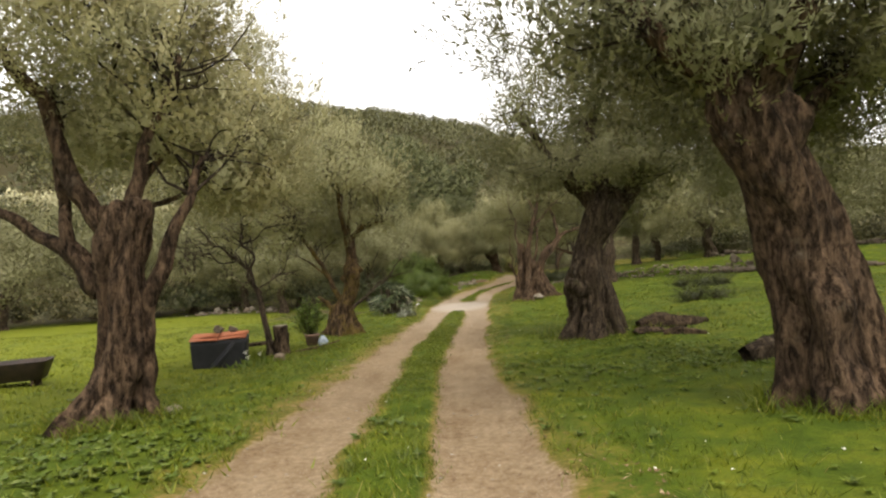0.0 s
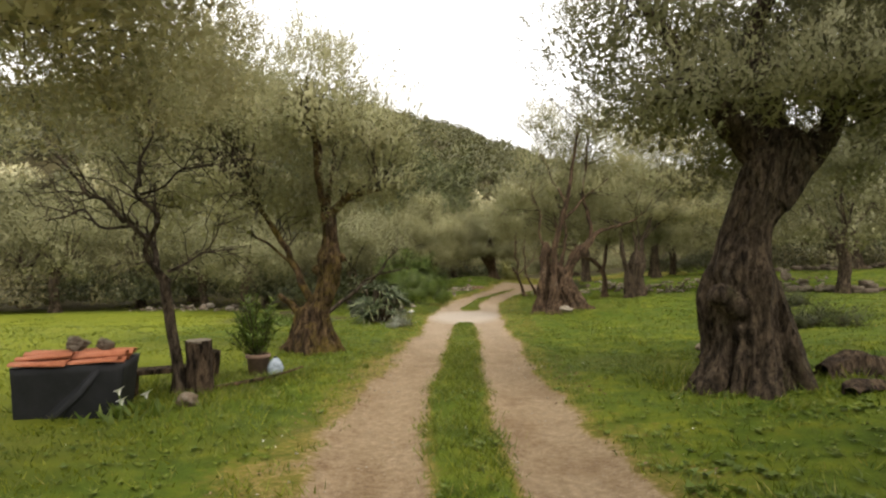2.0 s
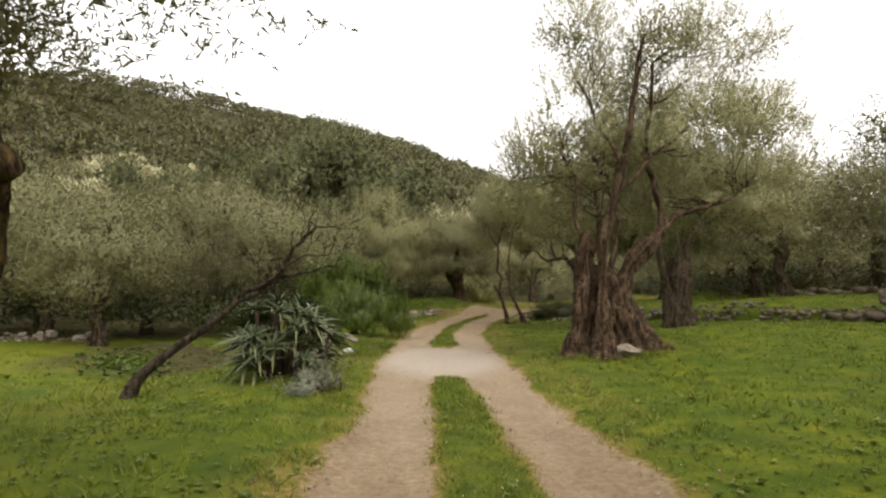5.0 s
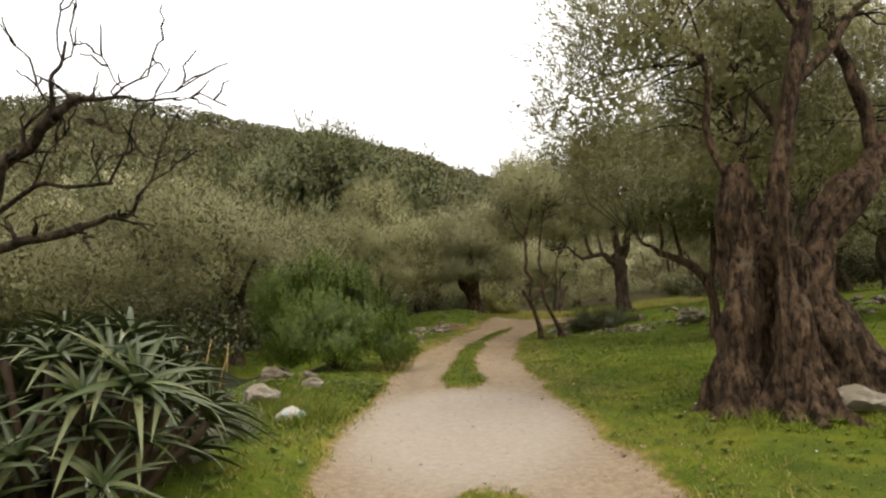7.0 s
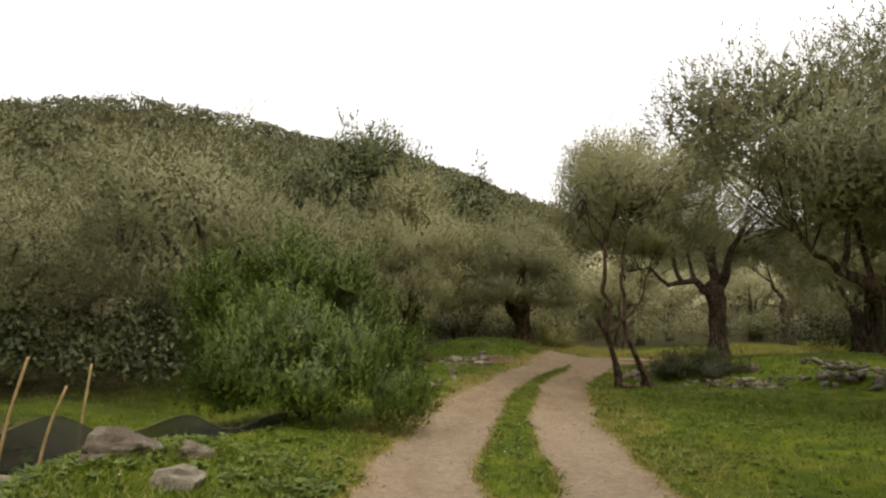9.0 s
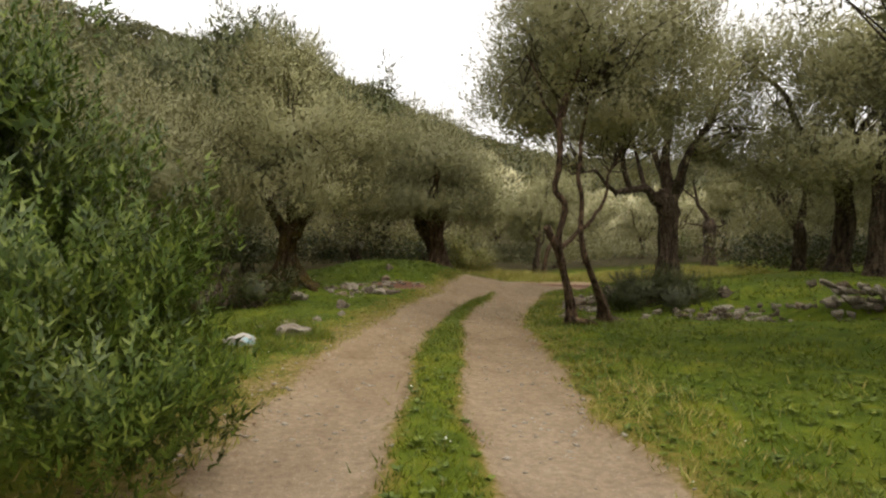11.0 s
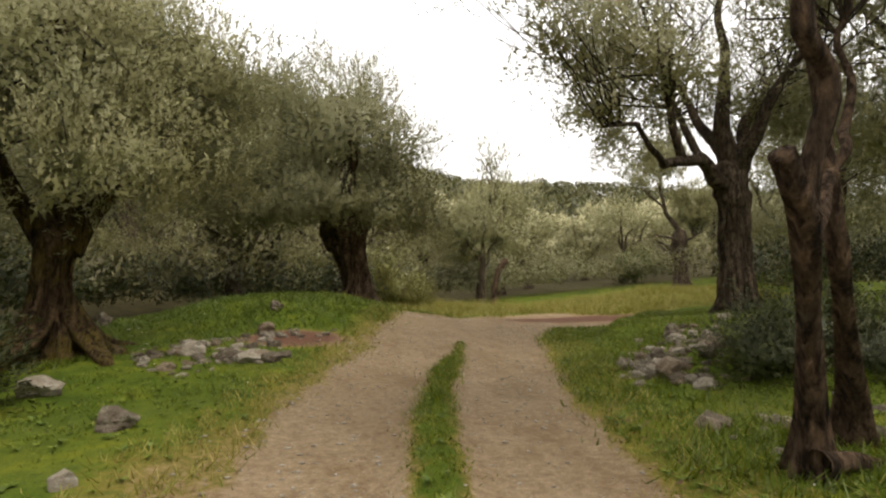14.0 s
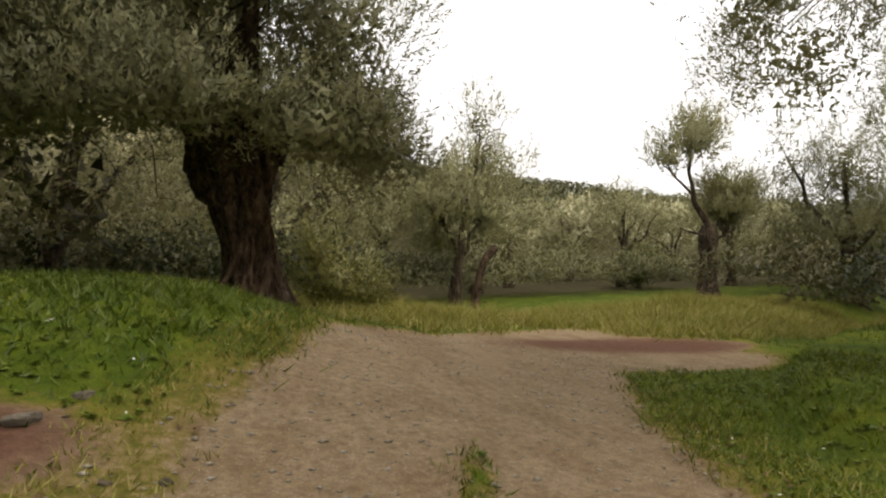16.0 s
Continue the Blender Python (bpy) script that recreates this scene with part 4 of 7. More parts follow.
tree("olive_tree", P(6.1, 47.8), "slender two-stemmed olive growing from the stony bank",
     [(0, 0, -0.2, 0.111), (-0.05, -0.05, 0.25, 0.074), (-0.22, -0.2, 0.75, 0.058), (-0.48, -0.42, 1.35, 0.061), (-0.62, -0.5, 1.55, 0.053)],
     [((-0.5, -0.44, 1.42), (-0.74, -0.52, 1.72), 0.078, 0.072), ((-0.46, -0.42, 1.3), (-0.58, -0.62, 2.7), 0.056, 0.047), ((-0.58, -0.62, 2.65), (-0.4, -0.5, 4.6), 0.055, 0.031), ((-0.46, -0.42, 1.33), (0.05, -0.15, 1.75), 0.047, 0.039), ((0.04, -0.15, 1.7), (0.0, -0.1, 2.9), 0.047, 0.039), ((0.02, -0.12, 2.8), (0.5, 0.5, 4.8), 0.039, 0.023), ((0.04, -0.15, 1.7), (0.55, 0.1, 2.15), 0.039, 0.031), ((0.5, 0.08, 2.1), (1.1, 0.4, 3.4), 0.031, 0.016),
      ((-0.5, -0.55, 3.2), (-1.2, -0.6, 4.6), 0.039, 0.016), ((-0.5, -0.55, 3.6), (-0.4, -1.2, 4.9), 0.039, 0.016), ((-0.15, -0.15, 0.1), (0.75, 0.1, -0.05), 0.078, 0.039)],
     [(-0.8, -0.4, 4.8, 1.0, 1.1, 1.1), (0.6, 0.6, 5.0, 1.3, 1.3, 1.2), (-0.4, -1.1, 5.0, 1.2, 1.0, 1.0), (-0.3, 0.3, 5.8, 1.3, 1.2, 0.9), (-0.9, 0.2, 3.7, 0.8, 0.8, 0.7), (0.9, 0.4, 3.7, 1.0, 0.9, 0.6), (-0.7, 0.8, 4.2, 1.1, 1.0, 0.9), (1.6, 0.6, 4.4, 1.1, 1.0, 0.9), (2.2, 0.9, 4.9, 1.2, 1.1, 1.0), (1.8, 0.2, 5.7, 1.2, 1.1, 0.9), (0.4, 1.5, 5.2, 1.2, 1.1, 0.9), (2.7, 1.4, 4.5, 1.1, 1.1, 0.9)],
     16, leaf=0.066, shoots=11000, bark=BARK_PALE, roots=5, flare=0.16, wrinkle=0.17, sides=28, rings=44, twigs=110, gap=0.06,
     stems=([(0.9, 0.45, -0.2, 0.133), (0.74, 0.3, 0.3, 0.074), (0.46, 0.1, 0.75, 0.052), (0.16, -0.1, 1.25, 0.05), (0.04, -0.15, 1.75, 0.041)],))

tree("olive_tree", P(12.4, 54.6), "tall spreading olive on the terrace bank, sparse crown",
     [(0, 0, -0.2, 0.36), (0, 0, 0.3, 0.29), (0.02, 0, 1.0, 0.26), (0.0, 0, 1.7, 0.26), (-0.05, 0, 2.2, 0.3), (-0.1, 0, 2.6, 0.27), (-0.1, 0, 2.75, 0.13)],
     [((-0.05, 0, 2.1), (-0.9, -0.2, 2.75), 0.17, 0.12), ((-0.88, -0.2, 2.73), (-1.95, -0.5, 2.5), 0.115, 0.075), ((-1.9, -0.5, 2.47), (-2.7, -0.8, 3.05), 0.065, 0.04), ((-2.65, -0.8, 3.03), (-3.5, -1.1, 2.85), 0.04, 0.018), ((-1.4, -0.35, 2.62), (-1.9, -0.6, 4.3), 0.09, 0.04), ((-0.9, -0.2, 2.75), (-0.8, 0.9, 4.9), 0.08, 0.03), ((0, 0, 2.4), (0.0, 0.1, 4.4), 0.22, 0.1), ((0, 0.1, 4.3), (0.3, 0.5, 7.2), 0.1, 0.04), ((0.05, 0, 2.4), (1.3, 0.3, 4.6), 0.18, 0.06), ((0, 0, 2.5), (0.2, 1.6, 4.9), 0.16, 0.05), ((0, 0, 2.5), (0.4, -1.6, 4.8), 0.16, 0.05)],
     [(-2.0, -0.7, 5.3, 1.4, 1.4, 1.0), (-0.7, -0.2, 6.8, 1.6, 1.5, 1.1), (0.9, 0.5, 7.4, 1.6, 1.6, 1.1), (1.9, 0.3, 5.8, 1.5, 1.4, 1.2), (0.2, 1.7, 6.0, 1.6, 1.2, 1.1), (0.5, -1.7, 5.9, 1.6, 1.2, 1.1), (-2.9, -0.7, 4.1, 0.8, 0.9, 0.6), (2.6, 0.4, 4.6, 1.0, 1.1, 0.8), (1.6, 1.0, 4.0, 1.3, 1.1, 0.8), (0.4, 1.9, 4.3, 1.2, 1.0, 0.8), (-3.4, -1.0, 3.9, 1.1, 1.2, 0.6), (-4.4, -1.3, 4.0, 1.0, 1.0, 0.6), (-2.3, -0.6, 3.9, 1.0, 1.0, 0.7), (-1.1, -0.4, 4.1, 1.0, 1.0, 0.6), (-3.6, -1.1, 3.1, 0.6, 0.6, 0.35), (-1.8, 1.6, 4.0, 1.2, 1.2, 0.7), (-0.6, 2.6, 3.9, 1.3, 1.2, 0.8), (-2.8, 0.6, 4.2, 1.0, 1.0, 0.7), (0.8, 3.4, 3.6, 1.2, 1.2, 0.9), (-5.3, -1.8, 3.9, 0.9, 1.0, 0.6), (1.2, 0.2, 4.0, 1.1, 1.0, 0.7), (2.3, 0.4, 3.7, 1.2, 1.1, 0.8), (-1.0, 2.0, 5.4, 1.2, 1.1, 0.8), (-2.6, -0.6, 5.9, 1.2, 1.2, 0.9), (-2.0, 0.6, 5.0, 1.2, 1.2, 0.8), (3.0, 0.4, 5.6, 1.4, 1.4, 1.2), (2.7, -1.1, 4.4, 1.2, 1.2, 0.9), (3.6, 1.4, 4.4, 1.3, 1.2, 1.0), (1.6, -1.4, 6.4, 1.2, 1.2, 0.9), (-4.4, -1.2, 5.2, 1.2, 1.1, 0.8), (-5.4, -1.6, 4.9, 1.0, 1.0, 0.7), (-3.6, -0.8, 5.9, 1.2, 1.1, 0.8), (-4.6, 0.0, 6.0, 1.1, 1.1, 0.8)],
     17, leaf=0.07, shoots=12500, flare=0.18, strands=5, splay=0.28, wrinkle=0.18, sides=48, rings=52, twigs=190, gap=0.2)

tree("olive_tree", P(-0.35, 55.4), "olive with rooted mossy foot above the stony verge",
     [(0, 0, -0.2, 0.34), (0, 0, 0.3, 0.26), (-0.08, 0, 0.8, 0.2), (-0.08, 0, 1.2, 0.22), (0, 0, 1.6, 0.27), (0, 0, 1.75, 0.14)],
     [((-0.1, 0, 1.4), (-1.2, 0.1, 3.6), 0.17, 0.05), ((0.1, 0, 1.4), (1.1, 0, 3.7), 0.17, 0.05), ((0, 0.1, 1.6), (0.1, 1.3, 4.2), 0.14, 0.05), ((0, -0.1, 1.6), (0.2, -1.3, 4.1), 0.14, 0.05), ((0, 0, 1.6), (0, 0, 5.0), 0.14, 0.05)],
     [(-1.3, 0.1, 4.0, 1.4, 1.4, 1.4), (1.1, 0, 4.1, 1.3, 1.4, 1.3), (0, 1.2, 4.4, 1.5, 1.2, 1.3), (0.1, -1.2, 4.2, 1.4, 1.2, 1.3), (-0.3, 0, 5.8, 1.4, 1.4, 1.1), (0.5, -0.7, 3.0, 1.1, 0.9, 0.7), (-1.3, -0.5, 2.9, 1.1, 0.9, 0.7), (-2.2, 0.2, 3.9, 1.0, 1.1, 1.0), (1.7, 0.3, 3.2, 0.9, 0.9, 0.7), (-0.5, -1.1, 2.6, 1.1, 0.8, 0.6), (0.8, -0.9, 2.5, 0.9, 0.8, 0.55), (-1.8, -0.6, 2.6, 1.0, 0.9, 0.7), (1.5, 0.0, 2.5, 0.9, 0.9, 0.6), (-2.6, 0.2, 3.0, 1.0, 1.0, 0.8), (1.9, 0.6, 4.2, 1.0, 1.0, 0.9), (-0.3, -1.3, 2.0, 1.2, 0.6, 0.5), (-1.3, -1.0, 2.0, 1.0, 0.7, 0.55), (0.9, -1.0, 2.05, 0.9, 0.6, 0.5), (-2.2, -0.5, 2.0, 0.9, 0.8, 0.6), (0.1, -0.9, 3.4, 1.3, 0.9, 0.9)],
     18, leaf=0.07, shoots=13500, bark=BARK_MOSS, strands=7, splay=1.05, twist=0.5, core=0.7, roots=6, flare=0.26, wrinkle=0.24, sides=52, rings=56, twigs=80, gap=0.0)

tree("olive_tree", P(5.4, 61.7), "broad old olive with thick ribbed trunk and dense crown",
     [(0.15, 0, -0.25, 0.42), (0.12, 0, 0.3, 0.34), (0.05, 0, 0.8, 0.34), (-0.08, 0, 1.25, 0.42), (-0.2, 0, 1.65, 0.54), (-0.28, 0, 1.95, 0.56), (-0.3, 0, 2.1, 0.2)],
     [((-0.4, 0, 1.9), (-1.6, 0, 3.2), 0.26, 0.07), ((0.2, 0, 1.9), (1.1, -0.1, 3.4), 0.24, 0.07), ((-0.1, 0.1, 2.0), (-0.2, 1.4, 3.8), 0.2, 0.06), ((-0.1, -0.1, 2.0), (-0.3, -1.4, 3.7), 0.2, 0.06), ((-0.1, 0, 2.1), (-0.1, 0, 4.4), 0.22, 0.06)],
     [(-2.0, 0, 3.5, 1.4, 1.5, 1.4), (1.0, -0.1, 3.6, 1.2, 1.4, 1.3), (-0.3, 1.4, 3.9, 1.7, 1.3, 1.3), (-0.4, -1.4, 3.8, 1.7, 1.2, 1.3), (-0.5, 0, 4.8, 1.7, 1.7, 1.0), (-1.6, -0.7, 2.5, 1.2, 1.0, 0.7), (1.1, -0.5, 2.6, 0.9, 0.9, 0.6), (-2.8, 0.3, 2.7, 0.9, 1.0, 0.8), (0.7, -0.9, 2.3, 1.0, 0.7, 0.6), (-0.6, -1.1, 2.25, 1.1, 0.7, 0.55), (-1.9, -0.7, 2.0, 1.1, 0.9, 0.6), (-3.3, 0.1, 3.5, 1.2, 1.2, 1.1), (1.6, 0, 2.7, 0.8, 0.9, 0.8), (-2.4, 0.2, 4.7, 1.1, 1.1, 0.8), (-1.2, -1.3, 1.95, 0.9, 0.6, 0.5), (0.7, -1.2, 1.95, 0.9, 0.6, 0.5), (1.6, -0.4, 2.0, 0.8, 0.8, 0.6), (-2.7, -0.4, 1.95, 1.0, 0.8, 0.6), (-3.5, 0.2, 2.4, 1.0, 1.0, 0.8)],
     19, leaf=0.08, shoots=12000, foliage=OLIVE_LEAF_DARK, bark=BARK_PALE, strands=8, splay=0.3, roots=7, flare=0.16, wrinkle=0.2, core=0.78, cord=0.3, sides=72, rings=60, twigs=90, gap=0.02)

tree("olive_tree", P(9.95, 41.6), "leaning slender olive standing alone in the meadow",
     [(0, 0, -0.2, 0.18), (0.02, 0, 0.3, 0.12), (0.03, 0, 0.9, 0.1), (-0.12, -0.03, 1.45, 0.1), (-0.55, -0.14, 1.9, 0.105), (-1.1, -0.3, 2.15, 0.085), (-1.65, -0.45, 2.32, 0.065)],
     [((-1.62, -0.44, 2.3), (-2.5, -0.6, 3.0), 0.06, 0.025), ((-0.9, -0.25, 2.05), (-1.1, 0.2, 4.2), 0.06, 0.03), ((-0.1, -0.03, 1.4), (0.4, 0.2, 3.6), 0.1, 0.05), ((0.45, 0.18, 3.5), (0.6, 0.2, 5.8), 0.05, 0.02), ((0.2, 0.1, 3.0), (1.9, 0.5, 4.0), 0.05, 0.02), ((-1.6, -0.44, 2.3), (-1.6, -1.0, 3.4), 0.05, 0.02)],
     [(-1.9, -0.5, 3.5, 1.1, 1.1, 0.8), (-0.6, 0, 4.3, 1.5, 1.4, 1.2), (0.8, 0.3, 5.2, 1.6, 1.5, 1.3), (0.4, 0, 6.3, 1.4, 1.3, 0.9), (2.0, 0.5, 4.1, 1.4, 1.4, 1.1), (1.0, -0.8, 3.5, 1.2, 1.1, 0.8), (-1.2, 0.5, 5.3, 1.2, 1.2, 1.0), (3.0, 0.6, 3.3, 1.1, 1.2, 0.8), (3.2, 0.0, 5.0, 1.5, 1.4, 1.3), (2.6, 0.3, 6.2, 1.4, 1.3, 1.0), (0.0, 0.6, 3.1, 1.1, 1.0, 0.6), (-2.6, -0.5, 4.2, 1.3, 1.3, 0.9), (-1.2, -1.0, 3.9, 1.3, 1.2, 0.8), (-3.3, 0.0, 5.0, 1.2, 1.2, 0.9), (0.2, -1.2, 4.3, 1.4, 1.3, 1.0), (1.4, -1.3, 4.9, 1.4, 1.3, 1.1), (-2.0, 0.6, 5.6, 1.4, 1.3, 1.0)],
     20, leaf=0.08, foliage=OLIVE_LEAF_DARK, shoots=13000, sides=24, rings=32, roots=4, flare=0.14, wrinkle=0.16, twigs=110, gap=0.0, bark=BARK_PALE)

# ---- the far side of the clearing ----
tree("olive_tree", P(14.2, 73.2), "slim upright olive behind a sawn leaning stump",
     [(0, 0, -0.2, 0.24), (0, 0, 0.6, 0.18), (0.1, 0, 1.6, 0.15), (0.15, 0, 2.4, 0.1)],
     [((0.1, 0, 1.8), (0.6, 0, 5.6), 0.1, 0.04), ((0.1, 0, 1.6), (-0.9, 0, 3.3), 0.08, 0.04), ((0.1, 0, 1.6), (1.0, 0.2, 3.2), 0.07, 0.03)],
     [(0.7, 0, 6.3, 0.95, 0.9, 0.85), (0.5, 0, 5.0, 0.9, 0.8, 0.7), (-0.9, 0, 3.2, 1.2, 1.2, 1.0), (0.6, 0.2, 3.1, 1.2, 1.2, 1.0), (-0.2, 0, 4.1, 1.0, 1.0, 0.8), (-0.4, 0.2, 2.1, 1.3, 1.2, 0.7)],
     21, shoots=2600, leaf=0.11, sides=20, rings=20, roots=4, flare=0.1, twigs=60, gap=0.25)
tree("olive_tree", P(26.0, 71.8), "pollarded olive with one long bare limb and small crown",
     [(0, 0, -0.2, 0.42), (0, 0, 0.5, 0.34), (-0.02, 0, 1.4, 0.32), (-0.05, 0, 2.3, 0.36), (-0.05, 0, 2.75, 0.25)],
     [((0, 0, 2.4), (-0.9, 0, 3.9), 0.14, 0.09), ((-0.9, 0, 3.8), (-1.25, 0, 5.6), 0.09, 0.04), ((-0.8, 0, 3.7), (-2.2, 0, 4.7), 0.06, 0.03), ((-0.1, 0, 2.2), (-1.6, -0.1, 2.5), 0.07, 0.03), ((0.1, 0, 2.2), (1.4, 0.1, 2.7), 0.07, 0.03)],
     [(-1.2, 0, 5.8, 1.3, 1.2, 0.8), (-2.3, 0, 5.0, 0.9, 0.9, 0.6), (1.0, 0.4, 3.4, 1.0, 1.0, 0.7), (-0.6, 0, 6.4, 0.9, 0.9, 0.6), (1.6, 0.6, 4.4, 1.3, 1.2, 0.9)],
     22, shoots=2300, leaf=0.12, sides=24, rings=24, twigs=70, gap=0.3)

# ---- the grove round about: four kinds of olive, each one built once and set again and again ----
def grove_olive(kind, at, turn):
    r = np.random.default_rng(100 + kind % 8)
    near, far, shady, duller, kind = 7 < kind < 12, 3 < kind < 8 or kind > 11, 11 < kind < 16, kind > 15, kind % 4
    h = (1.9, 1.6, 2.3, 1.7)[kind]
    wide = (1.0, 1.15, 0.95, 1.1)[kind]
    blobs, limbs = [], []
    for k in range(9):
        a = k * 0.8 + r.uniform(-0.3, 0.3)
        q = r.uniform(0.9, 1.7) * wide if k else 0.2
        c = (math.cos(a) * q * 1.15, math.sin(a) * q * 1.15, h + (r.uniform(0.9, 3.2) if k else 2.6))
        s = r.uniform(1.05, 1.6) * wide
        blobs.append((*c, s, s, s * 0.9))
        if k < 5:
            limbs.append(((0, 0, h - 0.1), c, 0.12, 0.03))
    for k in range(6):
        a = k * 1.05 + r.uniform(0, 0.6)
        blobs.append((math.cos(a) * 1.6 * wide, math.sin(a) * 1.6 * wide, h + r.uniform(0.0, 0.7), 1.1, 1.1, 0.85))
    return tree("olive_tree", at, ("grey-green olive with short thick trunk in the grove", "broad silvery olive at the edge of the grass", "tall olive with greyish open crown in the grove", "brownish-green olive with dense low crown")[kind],
                [(0, 0, -0.4, 0.34), (0.05, 0, 0.4, 0.23), (0.14 * (-1) ** kind, 0.05, h * 0.6, 0.18), (0.05, 0, h, 0.21), (0.05, 0, h + 0.2, 0.1)],
                limbs, blobs, 200 + kind, leaf=0.115 if far else 0.068 if near else 0.075, shoots=1500 if far else 5000 if near else 3700, per=8 if far else 10, foliage=OLIVE_LEAF_DARK if shady else OLIVE_LEAF if duller else OLIVE_LEAF_SILVER_HAZE if far else (OLIVE_LEAF, OLIVE_LEAF_PALE, OLIVE_LEAF, OLIVE_LEAF_DARK)[kind],
                wrinkle=0.16, sides=18, rings=18, twigs=14 if far else 26, gap=0.08 if near else -0.05, roots=5, flare=0.22, turn=turn)


PLACES = (
    # left of the track, beyond the field
    (-23.5, 43.0, 0, 1.1), (-15.5, 45.5, 3, 1.0), (-11.5, 41.5, 3, 0.68), (-20.0, 46.5, 2, 1.25), (-31, 41, 1, 1.25), (-28, 47, 3, 1.2), (-35, 48, 0, 1.2), (-38, 38, 2, 1.2), (-11.5, 46.5, 3, 0.8), (-18, 50, 3, 1.15),
    (-6.2, 48.6, 3, 1.02), (-10.5, 54, 0, 1.1), (-15, 57, 1, 1.1), (-5.5, 59.5, 3, 1.1), (-3.2, 66, 0, 1.1), (-9, 65, 1, 1.15), (-22, 56, 2, 1.1), (-28, 50, 3, 1.1), (-17, 67, 0, 1.2), (2.2, 66.5, 1, 0.95), (-4.2, 53.0, 3, 1.15),
    (-36, 38, 1, 1.1), (-33, 24, 0, 1.0), (-28, 21, 3, 1.0), (-40, 27, 2, 1.1),
    # ahead, past the bend
    (6.5, 70.5, 1, 1.05), (1.5, 74, 3, 1.2), (10.5, 77, 0, 1.1), (18, 79, 2, 1.0), (22, 83, 1, 1.1), (15, 86, 3, 1.1), (28, 80, 0, 1.1), (34, 77.5, 2, 1.1), (36, 84, 1, 1.1), (8, 84, 2, 1.2), (30, 88, 3, 1.15), (42, 79, 3, 1.1), (22, 92, 0, 1.2),
    # on the terrace
    (16.8, 50.6, 2, 1.0), (21.7, 59.3, 0, 1.0), (22, 48, 3, 1.05), (24.5, 54, 1, 1.0), (17.3, 52.6, 2, 0.95), (27.5, 44, 2, 1.05), (31, 51, 0, 1.1), (29, 60, 3, 1.1), (35, 41, 1, 1.1), (37, 55, 2, 1.1), (34, 33.5, 3, 1.0), (42, 47, 0, 1.1),
    (46, 36, 3, 1.1), (44, 27, 1, 1.0), (52, 42, 2, 1.2), (38, 65, 0, 1.15), (47, 58, 1, 1.2), (33, 70, 3, 1.0),
    # right of the track at the start
    (20.7, 36.1, 0, 0.85), (21, 21, 0, 1.0), (30, 21, 2, 1.0), (15, 5, 1, 1.0), (-14, 3, 3, 1.0),
)
models = {}
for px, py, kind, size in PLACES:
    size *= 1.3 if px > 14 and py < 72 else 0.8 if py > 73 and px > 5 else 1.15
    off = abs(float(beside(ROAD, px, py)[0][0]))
    # far trees: side ones get the shade-darkened leaf, those ahead the haze-paled one
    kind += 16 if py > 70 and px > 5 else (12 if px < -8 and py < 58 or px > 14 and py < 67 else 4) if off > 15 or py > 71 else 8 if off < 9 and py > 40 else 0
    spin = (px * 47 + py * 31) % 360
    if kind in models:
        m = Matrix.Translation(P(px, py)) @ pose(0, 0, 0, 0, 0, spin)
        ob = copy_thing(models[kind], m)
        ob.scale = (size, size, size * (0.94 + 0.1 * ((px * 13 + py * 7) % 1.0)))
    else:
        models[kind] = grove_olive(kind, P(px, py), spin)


# ---- dark holm oaks on the slope ----
def oak(at, turn, seed):
    r = np.random.default_rng(seed)
    blobs = []
    for k in range(9):
        a, q = r.uniform(0, 6.28), r.uniform(0, 1.9)
        s = r.uniform(1.1, 1.9)
        blobs.append((math.cos(a) * q, math.sin(a) * q, r.uniform(3.0, 8.2), s, s, s * 1.05))
    return tree("holm_oak", at, "tall dark evergreen oak on the wooded slope", [(0, 0, -0.5, 0.35), (0, 0, 2, 0.26), (0.1, 0, 5, 0.16), (0.1, 0, 7, 0.06)],
                [((0, 0, 2.5), blobs[k][:3], 0.12, 0.04) for k in range(4)], blobs, seed, leaf=0.24, shoots=1500, per=7, foliage=OAK_LEAF, sides=12, rings=10, twigs=20,
                gap=-0.2, group="dark oaks", category="oak", turn=turn, rise=0.35)


oaks = [oak(P(-4.2, 84.5), 0, 301), oak(P(-9.5, 84), 0, 302)]
for ob in oaks:
    ob.scale = (1.25, 1.25, 1.3)
for k, (px, py, size) in enumerate(((-1.2, 86, 1.3), (2.4, 88, 1.2), (-7, 88, 1.4), (-13.5, 86, 1.2), (-17.5, 88, 1.05), (-2.5, 93, 1.1), (-11, 95, 1.1), (-22, 85, 1.0), (4.6, 95, 0.9), (-6.5, 78.5, 0.8), (-27, 82, 1.0))):
    ob = copy_thing(oaks[k % 2], Matrix.Translation(P(px, py)) @ pose(0, 0, 0, 0, 0, k * 77))
    ob.scale = (size, size, size)


